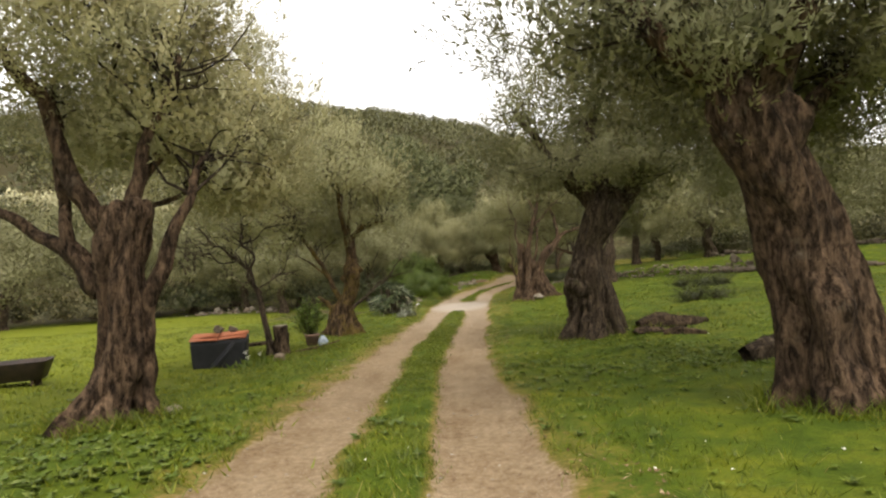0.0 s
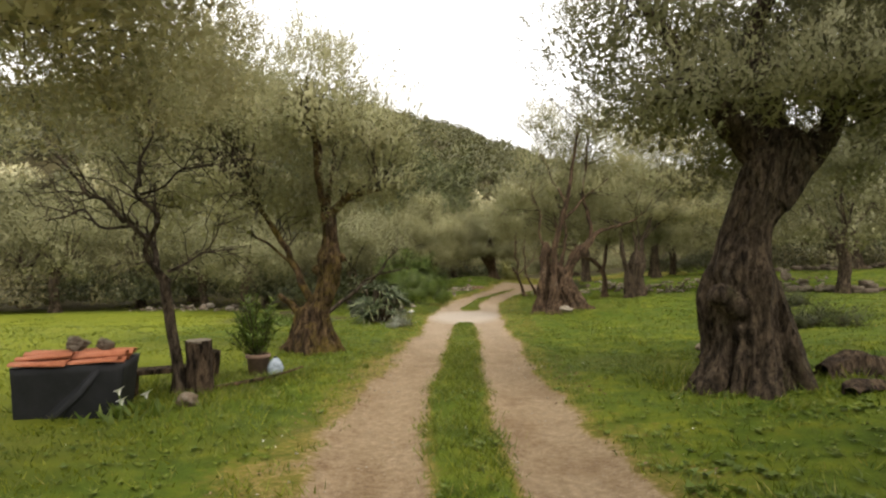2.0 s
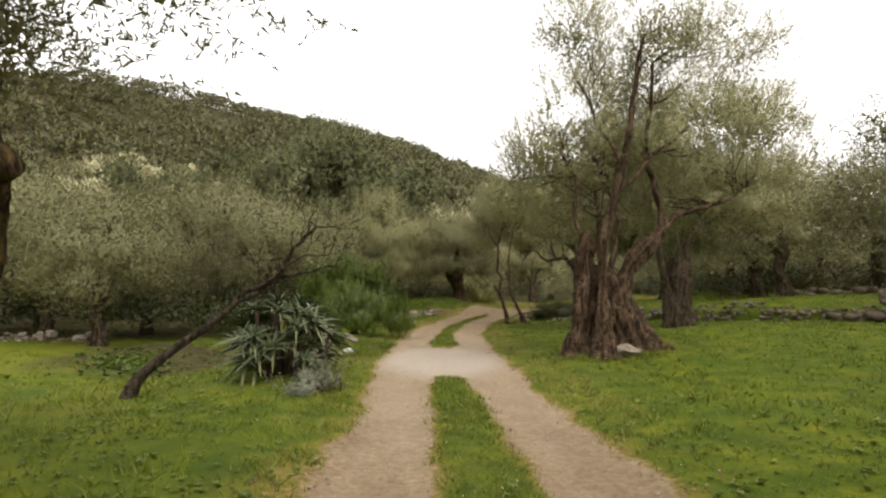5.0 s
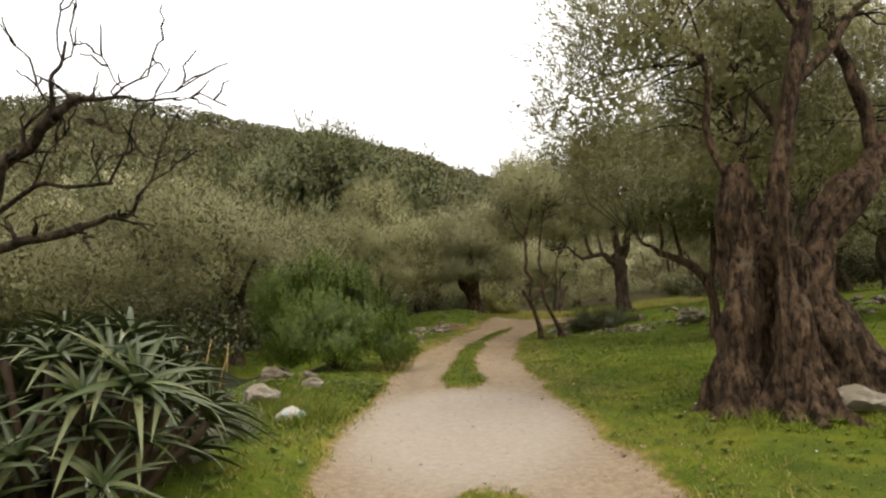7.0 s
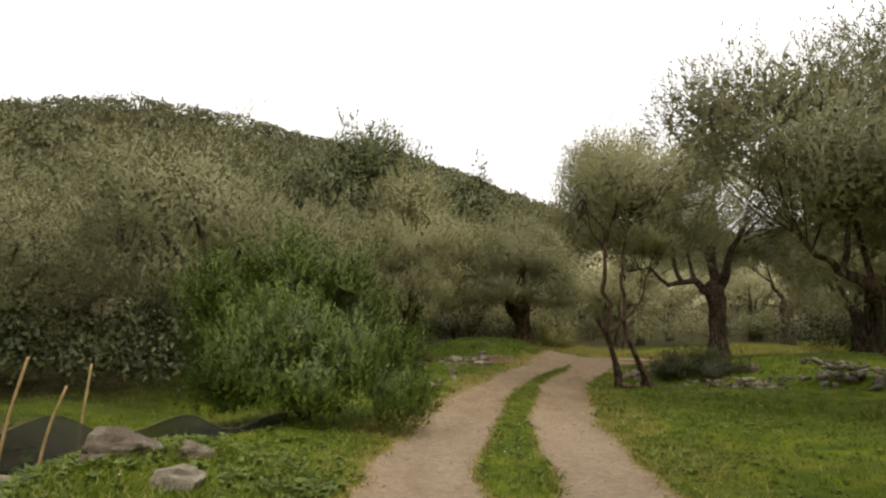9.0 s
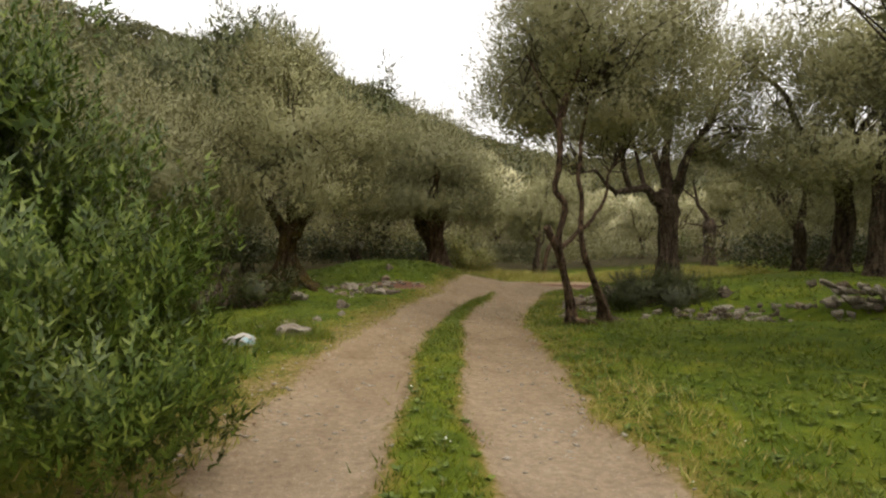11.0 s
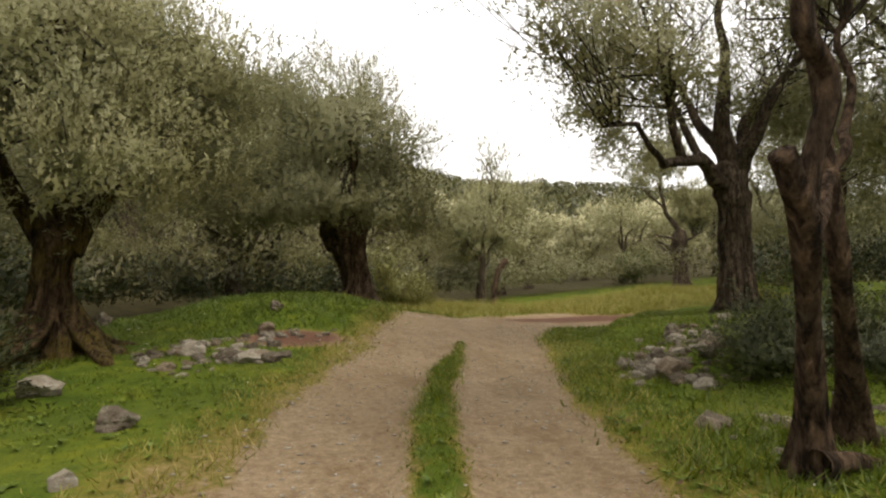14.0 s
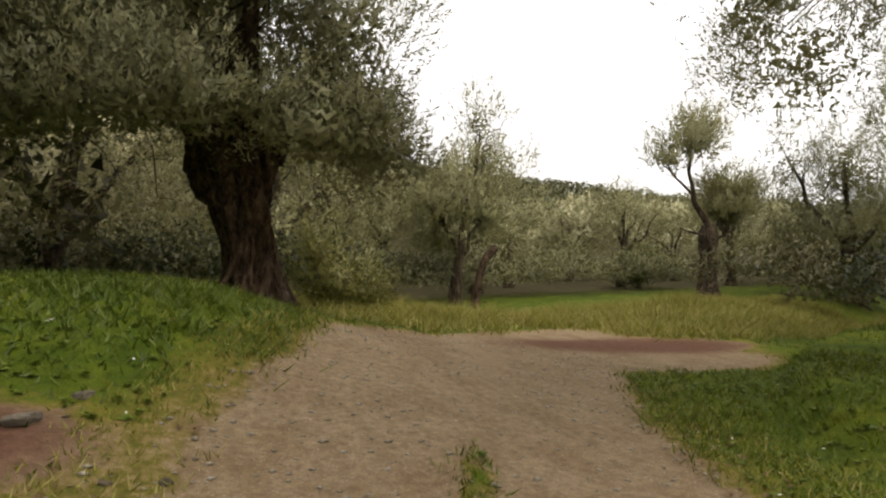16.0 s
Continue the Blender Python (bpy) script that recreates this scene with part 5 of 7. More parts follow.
# ---- woods on the hills: crowns beyond counting ----
def far_woods(name, label, spots, radius, tall, per_tree, leaf, foliage, seed):
    r = np.random.default_rng(seed)
    n = len(spots)
    z = land(spots[:, 0], spots[:, 1])
    c = np.stack([spots[:, 0], spots[:, 1], z], 1) * U
    rad = r.uniform(0.7, 1.3, n) * radius
    q = np.repeat(np.arange(n), per_tree)
    u = unit(r.normal(size=(n * per_tree, 3)))
    u[:, 2] = np.abs(u[:, 2]) * 1.0 - 0.25
    k = r.uniform(0.65, 1.05, n * per_tree) * (1 + 0.22 * lumpy(u * 2.2 + q[:, None] * 3.1, seed, 1.5))
    p = c[q] + u * (rad[q] * k)[:, None] * np.array([1, 1, 0.95])
    p[:, 2] += tall * rad[q] / radius
    size = leaf * r.uniform(0.6, 1.4, len(p))
    d = unit(u * 0.5 + np.array([0, 0, 0.4]) + r.normal(size=u.shape) * 0.6)
    out = unit(u + np.array([0, 0, 0.4]))
    face = unit(out + 0.6 * r.normal(size=u.shape))
    v, f = leaves(p, d, size, size * r.uniform(0.4, 0.7, len(p)), r, face)
    flip = np.einsum("ij,ij->i", np.cross(v[1::3] - v[0::3], v[2::3] - v[0::3]), out) < 0
    f[flip] = f[flip][:, ::-1]
    ob = new(name, mesh_of(name, v, f, foliage, normals=np.repeat(unit(out + 0.4 * face), 3, 0)))
    return tagged(ob, label, "woods", kind="stuff")


def scatter(n, seed, ok):
    r = np.random.default_rng(seed)
    out = []
    while len(out) < n:
        a, q = r.uniform(-75, 75), r.uniform(0, 1) ** 0.6
        rho = 38 + q * 185
        x, y = 6 + rho * math.sin(radians(a)), 46 + rho * math.cos(radians(a))
        if ok(x, y, rho, a):
            out.append((x, y))
    return np.array(out)


far_woods("hillside_woods", "dense dark evergreen woods covering the hills", scatter(1750, 41, lambda x, y, rho, a: rho > 66 + max(0, a) * 0.5 and -66 < a < 50), 2.8, 1.0, 110, 0.72, HILL_LEAF, 42)
far_woods("valley_olives", "silvery, haze-paled olive crowns on the lower slopes", scatter(75, 43, lambda x, y, rho, a: 34 < rho < 80 and y > 84), 2.2, 2.6, 420, 0.42, OLIVE_LEAF_SILVER_HAZE, 44)
far_woods("slope_olives", "dull green olive crowns on the side slopes", scatter(95, 51, lambda x, y, rho, a: 34 < rho < 80 and y < 84 and abs(x - 6) > 38), 2.2, 2.6, 420, 0.36, OLIVE_LEAF_DARK, 52)

def hedge(n, seed, lines):
    """Spots strewn along lines of the plan (x0, y0, x1, y1, spread)."""
    r = np.random.default_rng(seed)
    out = []
    for x0, y0, x1, y1, wide in lines:
        k = r.random((n, 1))
        out.append(np.hstack([x0 + (x1 - x0) * k, y0 + (y1 - y0) * k]) + r.normal(size=(n, 2)) * wide * 0.5)
    return np.vstack(out)


far_woods("undergrowth", "olive-brown scrub under the trees round the meadow", hedge(26, 45, ((-44, 42, -20, 43.5, 2.5), (-16, 60, 0, 68, 4), (24, 67, 44, 74, 3), (24, 48, 50, 44, 4), (27, 55, 48, 66, 4), (32, 38, 56, 26, 4))), 1.25, 0.75, 400, 0.17, SCRUB_LEAF, 46)
far_woods("low_olives", "low dull green olive suckers beneath the far trees", hedge(28, 49, ((-1, 70, 10, 75, 3), (9, 75, 24, 77.5, 2.5), (22, 77.5, 44, 77, 2.5))), 1.35, 0.9, 600, 0.115, OLIVE_LEAF_DARK, 50)
# dense dark scrub, partly put in to imitate shade beneath the crowns
far_woods("thicket", "dark thicket, also standing in for shade under the first olives", hedge(20, 47, ((20, 63, 32, 58, 2.5), (29, 57, 36, 44, 3), (-34, 45, -18, 48, 2.5), (-12, 44, -5, 48, 2), (-22, 46, -11, 47, 1.6), (-10, 49, -5, 58, 2.5), (-7, 62, 2.5, 67.5, 2), (3, 69, 8.5, 74, 2), (-30, 44, -14, 48, 2))), 1.4, 0.9, 420, 0.13, BRAMBLE_LEAF, 48)


# ---- stones ----
def stone_mesh(seed, mat, name="stone"):
    """A rough block of 24 quads, worn at its corners."""
    r = np.random.default_rng(seed)
    bm = bmesh.new()
    bmesh.ops.create_cube(bm, size=1.0)
    bmesh.ops.subdivide_edges(bm, edges=bm.edges[:], cuts=1, use_grid_fill=True)
    for v in bm.verts:
        k = v.co.length
        v.co *= (0.5 / k) ** 0.55 * r.uniform(0.85, 1.12)
        v.co += Vector(r.normal(size=3) * 0.035)
    me = bpy.data.meshes.new(name)
    bm.to_mesh(me)
    bm.free()
    me.materials.append(mat)
    return me


def boulder_mesh(seed, mat, name="rock", cuts=3):
    r = np.random.default_rng(seed)
    bm = bmesh.new()
    bmesh.ops.create_icosphere(bm, subdivisions=cuts, radius=0.5)
    p = np.array([v.co[:] for v in bm.verts])
    planes = unit(r.normal(size=(12, 3)))
    k = np.ones(len(p))
    for q in planes:
        h = p @ q
        lim = r.uniform(0.2, 0.38)
        k = np.where(h > lim, np.minimum(k, lim / np.maximum(h, 1e-6)), k)
    p = p * k[:, None] * (1 + 0.12 * lumpy(p * 5, seed, 1.3) + 0.07 * lumpy(p * 12, seed + 1, 1.2) + 0.035 * lumpy(p * 25, seed + 2, 1.2))[:, None]
    for v, c in zip(bm.verts, p):
        v.co = c
    me = bpy.data.meshes.new(name)
    bm.to_mesh(me)
    bm.free()
    me.materials.append(mat)
    return me


BOULDERS = [boulder_mesh(500 + k, m) for k, m in enumerate((STONE, STONE_PALE, STONE_TAN, STONE_PALE, STONE))]


def rock(at, size, label, which=0, spin=0.0, tilt=0.0, sink=0.3, name="rock", group="field rocks"):
    ob = new(name, BOULDERS[which])
    x, y, z = P(*at)
    ob.matrix_basis = pose(x, y, z + size[2] * (0.5 - sink), tilt, 0, spin) @ Matrix.Diagonal((*size, 1))
    return tagged(ob, label, "rock", group)


rock((-2.26, 33.9), (0.6, 0.34, 0.5), "pointed pale rock standing in the grass", 3, 20, 18, 0.2)
rock((0.4, 45.9), (0.62, 0.35, 0.3), "pale weathered rock half sunk in grass", 3, 25, 0, 0.3)
rock((0.25, 47.3), (0.6, 0.4, 0.16), "flat pale stone lying in the grass", 1, 40, 0, 0.35)
rock((-0.05, 46.5), (0.55, 0.4, 0.14), "flat grey stone lying in the grass", 0, 10, 0, 0.35)
rock((0.75, 48.2), (0.35, 0.25, 0.12), "small flat stone in the grass", 1, 80, 0, 0.35)
rock((1.3, 50.9), (0.42, 0.34, 0.3), "dark brown rock at the edge of the grass", 0, 15, 0, 0.3)
rock((1.25, 49.3), (0.24, 0.2, 0.14), "small pale stone in the verge", 1, 50, 0, 0.3)
rock((0.05, 53.0), (0.55, 0.42, 0.36), "pale rock at the foot of an olive", 3, 0, 0, 0.3)
rock((2.85, 56.45), (0.34, 0.24, 0.2), "smooth tan stone on the reddish soil", 2, 15, 0, 0.2)
rock((2.45, 54.35), (0.5, 0.26, 0.22), "pale split stone at the foot of the heap", 3, 10, 10, 0.25)
rock((1.6, 55.0), (0.55, 0.36, 0.22), "flat grey stone lying on the heap", 1, 40, 0, 0.2)
rock((7.75, 51.2), (0.36, 0.28, 0.26), "rounded tan stone in the tumbled heap", 2, 30, 0, 0.2)
rock((8.0, 51.75), (0.34, 0.26, 0.24), "grey stone leaning on the tumbled heap", 0, 80, 20, 0.1)
rock((3.1, 58.2), (0.42, 0.34, 0.28), "lichen-pale rock on the grassy mound", 0, 30, 0, 0.35)
rock((-0.6, 60.0), (0.6, 0.45, 0.42), "grey rock near the trees", 0, 70, 0, 0.25)
rock((9.6, 53.3), (0.6, 0.42, 0.4), "angular brown boulder in the bank", 0, 20, 16, 0.35)
rock((9.2, 52.7), (0.42, 0.26, 0.22), "smooth white stone below the boulder", 3, 70, 0, 0.2)
rock((11.3, 50.0), (0.8, 0.5, 0.36), "large angular brown rock on the grassy bank", 0, 33, 20, 0.3)
rock((4.72, 30.1), (0.6, 0.4, 0.36), "pale angular stone against the olive roots", 3, -20, 15, 0.2)
rock((-2.35, 35.9), (0.75, 0.5, 0.42), "low grey rock among weeds", 0, 25, 0, 0.42)
rock((-1.75, 36.0), (0.5, 0.34, 0.3), "grey-brown rock among tall grass", 4, 55, 0, 0.4)
rock((-1.62, 35.3), (0.5, 0.3, 0.2), "flat stone at the weedy verge", 1, 15, 0, 0.3)
rock((-4.2, 14.6), (0.32, 0.26, 0.2), "rounded reddish stone beside the lilies", 2, 0, 0, 0.3)
rock((-3.9, 8.15), (0.3, 0.22, 0.16), "pale stone at the foot of the olive", 1, 20, 0, 0.3)
rock((5.35, 19.6), (0.6, 0.3, 0.14), "flat broken stone in the meadow", 2, 60, 0, 0.3)
rock((21.2, 69.1), (1.3, 0.8, 0.12), "flat pale slab at the edge of bare soil", 1, 25, 0, 0.3)
rock((19, 38.2), (0.8, 0.6, 0.7), "grey boulder standing on the terrace wall", 0, 0, 0, -0.6)


def painted_rock(at, size, label, spin, which):
    n = Nodes("painted_stone")
    pos = n.coords()
    blot = n.noise(2.3, 3, 0.5, pos)
    col = n.mix(n.noise(20, 5, 0.6, pos), (0.24, 0.215, 0.17), (0.44, 0.415, 0.36))
    col = n.mix(n.level(blot, 0.5, 0.6), col, (0.25, 0.40, 0.44))
    me = boulder_mesh(540 + which, n.finish(col, 0.7, n.noise(20, 5, 0.6, pos), 0.5, 0.02))
    ob = new("rock", me)
    x, y, z = P(*at)
    ob.matrix_basis = pose(x, y, z + size[2] * 0.1, 0, 0, spin) @ Matrix.Diagonal((*size, 1))
    return tagged(ob, label, "rock", "painted rocks")


painted_rock((-1.5, 32.75), (0.5, 0.36, 0.38), "white rock with faded light-blue paint in grass", 25, 0)
painted_rock((-0.15, 44.6), (0.55, 0.36, 0.24), "whitewashed rock with pale blue paint stains", 5, 1)

# dry-stone terrace wall: stones stacked and slipped along the bank
wall = tagged(new("wall_terrace"), "tumbled dry-stone terrace wall, stones partly fallen", "wall", kind="structure")
wall_stones = [stone_mesh(600 + k, m) for k, m in enumerate((STONE, STONE_PALE, STONE_TAN, STONE_PALE, STONE, STONE_PALE))]
rw = np.random.default_rng(61)
for bx, by in BANK[::1, :2]:
    if not (37.2 < by < 49.4 and bx < 21):
        continue
    for _ in range(22 if by < 46.5 else 10):
        row = rw.integers(0, 6 if by < 46.5 else 3)
        if rw.random() < 0.12 + 0.12 * math.sin(by * 1.1) + 0.1 * row * (by > 47.5):
            continue
        ox = rw.uniform(-0.35, 0.35)
        q = rw.uniform(-0.7, -0.15) + row * 0.14 - (rw.uniform(0.2, 0.7) if rw.random() < 0.22 else 0)
        sx, sy, sz = 0.09 + 0.23 * rw.random() ** 1.6, rw.uniform(0.1, 0.2), rw.uniform(0.06, 0.14)
        if by > 47:
            sx, sy, sz = sx * 0.62, sy * 0.66, sz * 0.7
        cx, cy = bx + ox - q * 0.62, by + ox * 0.4 - q * -0.78
        gz = float(land(bx - 0.55, by - 0.6)[0]) * U
        ob = new("stone", wall_stones[rw.integers(len(wall_stones))])
        ob.parent = wall
        ob.matrix_basis = pose(cx * U, cy * U, gz + 0.0 + row * 0.125 * (0.8 + 0.25 * math.sin(bx * 1.3)), rw.uniform(-28, 28), rw.uniform(-28, 28), rw.uniform(0, 360)) @ Matrix.Diagonal((sx, sy, sz, 1))


def rubble(name, label, spots, seed, lo, hi, high=0.0):
    """A heap of stones, each a stone of its own, lying on the ground or on one another."""
    r = np.random.default_rng(seed)
    heap = tagged(new(name), label, "stone pile", "stone piles")
    for x, y, wide, n in spots:
        for _ in range(n):
            sx, sy = x + r.normal() * wide, y + r.normal() * wide
            s = lo * 0.7 + (hi * 1.35 - lo * 0.7) * r.random() ** 2.2
            ob = new("stone", wall_stones[r.integers(len(wall_stones))])
            ob.parent = heap
            ob.matrix_basis = pose(*P(sx, sy, s * r.uniform(-0.16, 0.1) + high * max(0, 1 - math.hypot(sx - x, sy - y) / (2 * wide)) * r.random()), r.uniform(-25, 25), r.uniform(-25, 25), r.uniform(0, 360)) @ Matrix.Diagonal((s * r.uniform(0.9, 1.5), s, s * r.uniform(0.4, 0.8), 1))
    return heap


rubble("stone_pile", "heap of grey and tan stones beside the track", ((1.6, 54.3, 0.3, 14), (2.1, 54.7, 0.32, 20), (2.6, 54.7, 0.25, 14), (1.4, 55.5, 0.4, 20), (2.0, 55.7, 0.35, 16), (1.0, 54.8, 0.35, 12), (2.6, 55.5, 0.22, 8)), 71, 0.07, 0.18, 0.03)
rubble("stone_pile", "brown stones and clods on bare reddish soil", ((2.7, 56.3, 0.28, 16), (3.2, 56.2, 0.35, 14), (3.9, 56.2, 0.35, 8)), 72, 0.05, 0.13, 0.05)
rubble("stone_pile", "heap of rough stones tumbled beside the olive stems", ((7.6, 51.5, 0.22, 20), (8.0, 51.2, 0.26, 26), (8.1, 51.9, 0.26, 20), (8.7, 51.6, 0.32, 22), (9.3, 52.3, 0.35, 16), (6.8, 48.9, 0.3, 7)), 73, 0.07, 0.19, 0.05)
rubble("stone_pile", "stones fallen from the bank beside the track", ((9.7, 52.9, 0.4, 12), (9.0, 53.0, 0.4, 10), (10.4, 53.2, 0.45, 8)), 74, 0.06, 0.16, 0.05)
rubble("stone_pile", "low tumbled stones at the foot of the grassy bank", ((9.2, 49.3, 0.4, 14), (10.0, 48.5, 0.4, 14), (10.9, 47.5, 0.4, 14), (11.8, 46.6, 0.4, 14), (12.7, 45.6, 0.4, 12), (9.6, 48.9, 0.4, 14), (10.5, 48.0, 0.4, 14), (11.4, 47.0, 0.4, 12)), 77, 0.06, 0.19)
rubble("stone_pile", "pale stones wedged among the olive roots", ((6.5, 48.2, 0.22, 9), (7.0, 48.6, 0.25, 10)), 78, 0.06, 0.17)
rubble("stone_pile", "scattered stones at the apron of the track", ((-2.9, 35.4, 0.5, 8), (-2.3, 30.9, 0.4, 6)), 75, 0.1, 0.26)
rubble("stone_pile", "low heap of pale and brown stones at the meadow edge", ((-18.4, 44.6, 0.5, 18), (-17.4, 44.6, 0.45, 26), (-16.2, 44.4, 0.45, 26), (-14.8, 44.2, 0.5, 20), (-13.4, 44.0, 0.45, 16)), 76, 0.1, 0.3, 0.4)
far_wall = hedge(60, 63, ((17.5, 39.0, 26, 33, 0.5), (26, 33, 40, 26, 0.5), (22, 46.6, 33, 43, 1.0)))
rf = np.random.default_rng(64)
fv, ff = [], []
for x, y in far_wall:
    s = rf.uniform(0.2, 0.5)
    m = np.array([v.co[:] for v in wall_stones[rf.integers(6)].vertices]) * np.array([s * 1.3, s, s * 0.7])
    fv.append(m + np.array(P(x, y, rf.uniform(0.0, 0.25))))
    ff.append(np.array([p.vertices[:] for p in wall_stones[0].polygons]))
tagged(new("far_stones", mesh_of("far_stones", *joined(zip(fv, ff)), STONE)), "rows of old terrace stones in the meadow", "stones", kind="stuff")


# ---- around the bin: reused things under the olives ----
BLACK_SHEET = plain_material("black_plastic_sheet", (0.004, 0.0045, 0.005), (0.014, 0.0145, 0.016), 0.62, 5, 0, 0.7)
TERRACOTTA = plain_material("terracotta", (0.34, 0.10, 0.045), (0.52, 0.20, 0.10), 0.85, 14)
OLD_WOOD = bark_material("brown_weathered_wood", (0.052, 0.035, 0.022), (0.20, 0.138, 0.085), mossy=0.1)
CUT_WOOD = plain_material("sawn_wood", (0.10, 0.08, 0.055), (0.20, 0.165, 0.12), 0.85, 25)
CANE = plain_material("dry_cane", (0.19, 0.125, 0.05), (0.40, 0.28, 0.12), 0.7, 12)
CLEAR_FILM = plain_material("pale_blue_plastic", (0.10, 0.135, 0.16), (0.36, 0.41, 0.45), 0.25, 14)


def shaped(name, rings, mat, close=True, smooth=False):
    """A mesh through stacked rings of equal counts of points."""
    r = np.asarray(rings, float)
    n, k = r.shape[:2]
    v = r.reshape(-1, 3)
    i, j = np.meshgrid(np.arange(n - 1), np.arange(k), indexing="ij")
    f = np.stack([i * k + j, i * k + (j + 1) % k, (i + 1) * k + (j + 1) % k, (i + 1) * k + j], -1).reshape(-1, 4)
    me = mesh_of(name, v, f, mat, smooth)
    if close:
        bm = bmesh.new()
        bm.from_mesh(me)
        bm.verts.ensure_lookup_table()
        bm.faces.new([bm.verts[q] for q in range(k)][::-1])
        bm.faces.new([bm.verts[(n - 1) * k + q] for q in range(k)])
        bm.to_mesh(me)
        bm.free()
    return me


def squarish(w, d, z, n=28, power=0.22, seed=0, amp=0.0):
    a = np.linspace(0, 2 * np.pi, n, endpoint=False)
    c, s = np.cos(a), np.sin(a)
    x, y = np.sign(c) * np.abs(c) ** power * w / 2, np.sign(s) * np.abs(s) ** power * d / 2
    k = 1 + amp * np.sin(a * 5 + seed) + amp * 0.6 * np.sin(a * 11 + seed * 2 + z * 7)
    return np.stack([x * k, y * k, np.full(n, z)], 1)


bin_box = base("storage_bin", P(-5.65, 14.55, -0.13), "black plastic-wrapped bin weighed down with roof tiles", "bin", turn=14)
part("body", shaped("body", [squarish(0.98 + 0.12 * k, 0.78 + 0.06 * k, 0.72 * k, 64, 0.09, seed=k * 4, amp=0.004 + 0.008 * k) + np.array([0.02 * k, 0, 0]) for k in np.linspace(0, 1, 9)], BLACK_SHEET), bin_box, "black sheet with loose folds")
fold_line = np.array([(0.34, -0.425, 0.66), (0.18, -0.43, 0.42), (-0.08, -0.425, 0.16), (-0.2, -0.41, 0.02)])
part("fold", shaped("fold", [np.array([c + (-0.1, 0.02, 0.05), c + (-0.01, -0.014, 0), c + (0.006, -0.008, -0.005), c + (0.015, 0.03, -0.012)]) for c in fold_line], BLACK_SHEET), bin_box.children[0])


def tile_mesh():
    a = np.linspace(0.15, np.pi - 0.15, 9)
    out = []
    for y, r in ((-0.27, 0.1), (0.27, 0.085)):
        o = np.stack([np.cos(a) * r, np.full(9, y), np.sin(a) * r * 0.55], 1)
        i = np.stack([np.cos(a[::-1]) * (r - 0.014), np.full(9, y), np.sin(a[::-1]) * (r - 0.014) * 0.55], 1)
        out.append(np.vstack([o, i]))
    return shaped("tile", out, TERRACOTTA)


tile = tile_mesh()
rt = np.random.default_rng(81)
for level, column, row in [(0, c, r) for c in range(2) for r in range(5)] + [(1, c, r) for c in range(2) for r in range(3)]:
    ob = part("roof_tile", tile, None)
    x, y, z = P(-5.65, 14.55, -0.13)
    ob.matrix_basis = pose(x, y, z + 0.725 + level * 0.055, 0, 0, 14) @ pose(-0.26 + column * 0.53 + rt.uniform(-0.03, 0.03) + 0.03 * level, -0.36 + row * 0.17 + level * 0.16 + rt.uniform(-0.02, 0.02), 0, rt.uniform(-3, 3), rt.uniform(-5, 5), 90 + rt.uniform(-8, 8))
    tagged(ob, "curved orange clay roof tile on the black bin", "roof tile", "roof tiles")
for sx, sy, s, which, lab in ((-0.02, 0.05, 0.3, 0, "dark round stone weighing down the roof tiles"), (0.24, 0.1, 0.27, 4, "grey flat stone lying on the roof tiles")):
    ob = new("stone", BOULDERS[which])
    x, y, z = P(-5.65, 14.55, -0.13)
    ob.matrix_basis = pose(x, y, z + 0.9, 0, 0, 14) @ pose(sx, sy, 0, 0, 0, 30) @ Matrix.Diagonal((s * 1.2, s, s * 0.75, 1))
    tagged(ob, lab, "stone")

log_seat = base("stump_post", P(-4.4, 15.6), "sawn upright log standing in the grass", "log", "upright logs")
line = smooth_line([(0, 0, -0.15, 0.17), (-0.01, 0, 0.1, 0.165), (-0.02, 0, 0.4, 0.155), (-0.03, 0, 0.68, 0.16)], 16)
v, f = tube(line, 26, 0.05, np.random.default_rng(82), capped=False)
part("bark", mesh_of("bark", v, f, OLD_WOOD, True), log_seat)
part("cut_face", shaped("cut_face", [squarish(0.31, 0.31, z, 26, 1.0) + np.array([-0.03, 0, 0]) for z in (0.655, 0.69)], CUT_WOOD), log_seat.children[0], "pale sawn wood")
short = base("stump_post", P(-4.75, 16.9), "short dark log behind the bench", "log", "upright logs")
v, f = tube(smooth_line([(0, 0, -0.1, 0.14), (0.01, 0, 0.2, 0.13), (0.02, 0, 0.46, 0.13)], 10), 20, 0.06, np.random.default_rng(83))
part("bark", mesh_of("bark", v, f, OLD_WOOD, True), short)

bench = base("low_bench", P(-5.0, 15.6), "rough low wooden bench beside the bin", "bench", turn=24)
part("seat", shaped("seat", [squarish(0.95, 0.3, z, 24, 0.25, 3, 0.02) for z in (0.3, 0.31, 0.35, 0.36)], OLD_WOOD), bench)
for k in (-0.33, 0.33):
    part("leg", shaped("leg", [squarish(0.14, 0.22, z, 16, 0.4, k, 0.03) + np.array([k, 0, 0]) for z in (-0.08, 0.15, 0.31)], OLD_WOOD), bench)

tray = base("feed_trough", P(-9.5, 12.7), "dark weathered trough standing in the meadow", "trough", turn=20)
part("tub", shaped("tub", [squarish(w, d, z, 24, 0.25) for w, d, z in ((1.1, 0.5, 0.1), (1.3, 0.66, 0.42), (1.34, 0.7, 0.44), (1.26, 0.62, 0.44), (1.04, 0.46, 0.16))], plain_material("rusty_black_metal", (0.02, 0.018, 0.017), (0.07, 0.045, 0.035), 0.6, 8)), tray)
for k in (-0.4, 0.4):
    part("leg", shaped("leg", [squarish(0.09, 0.45, z, 12, 0.4) + np.array([k, 0, 0]) for z in (-0.1, 0.12)], OLD_WOOD), tray)

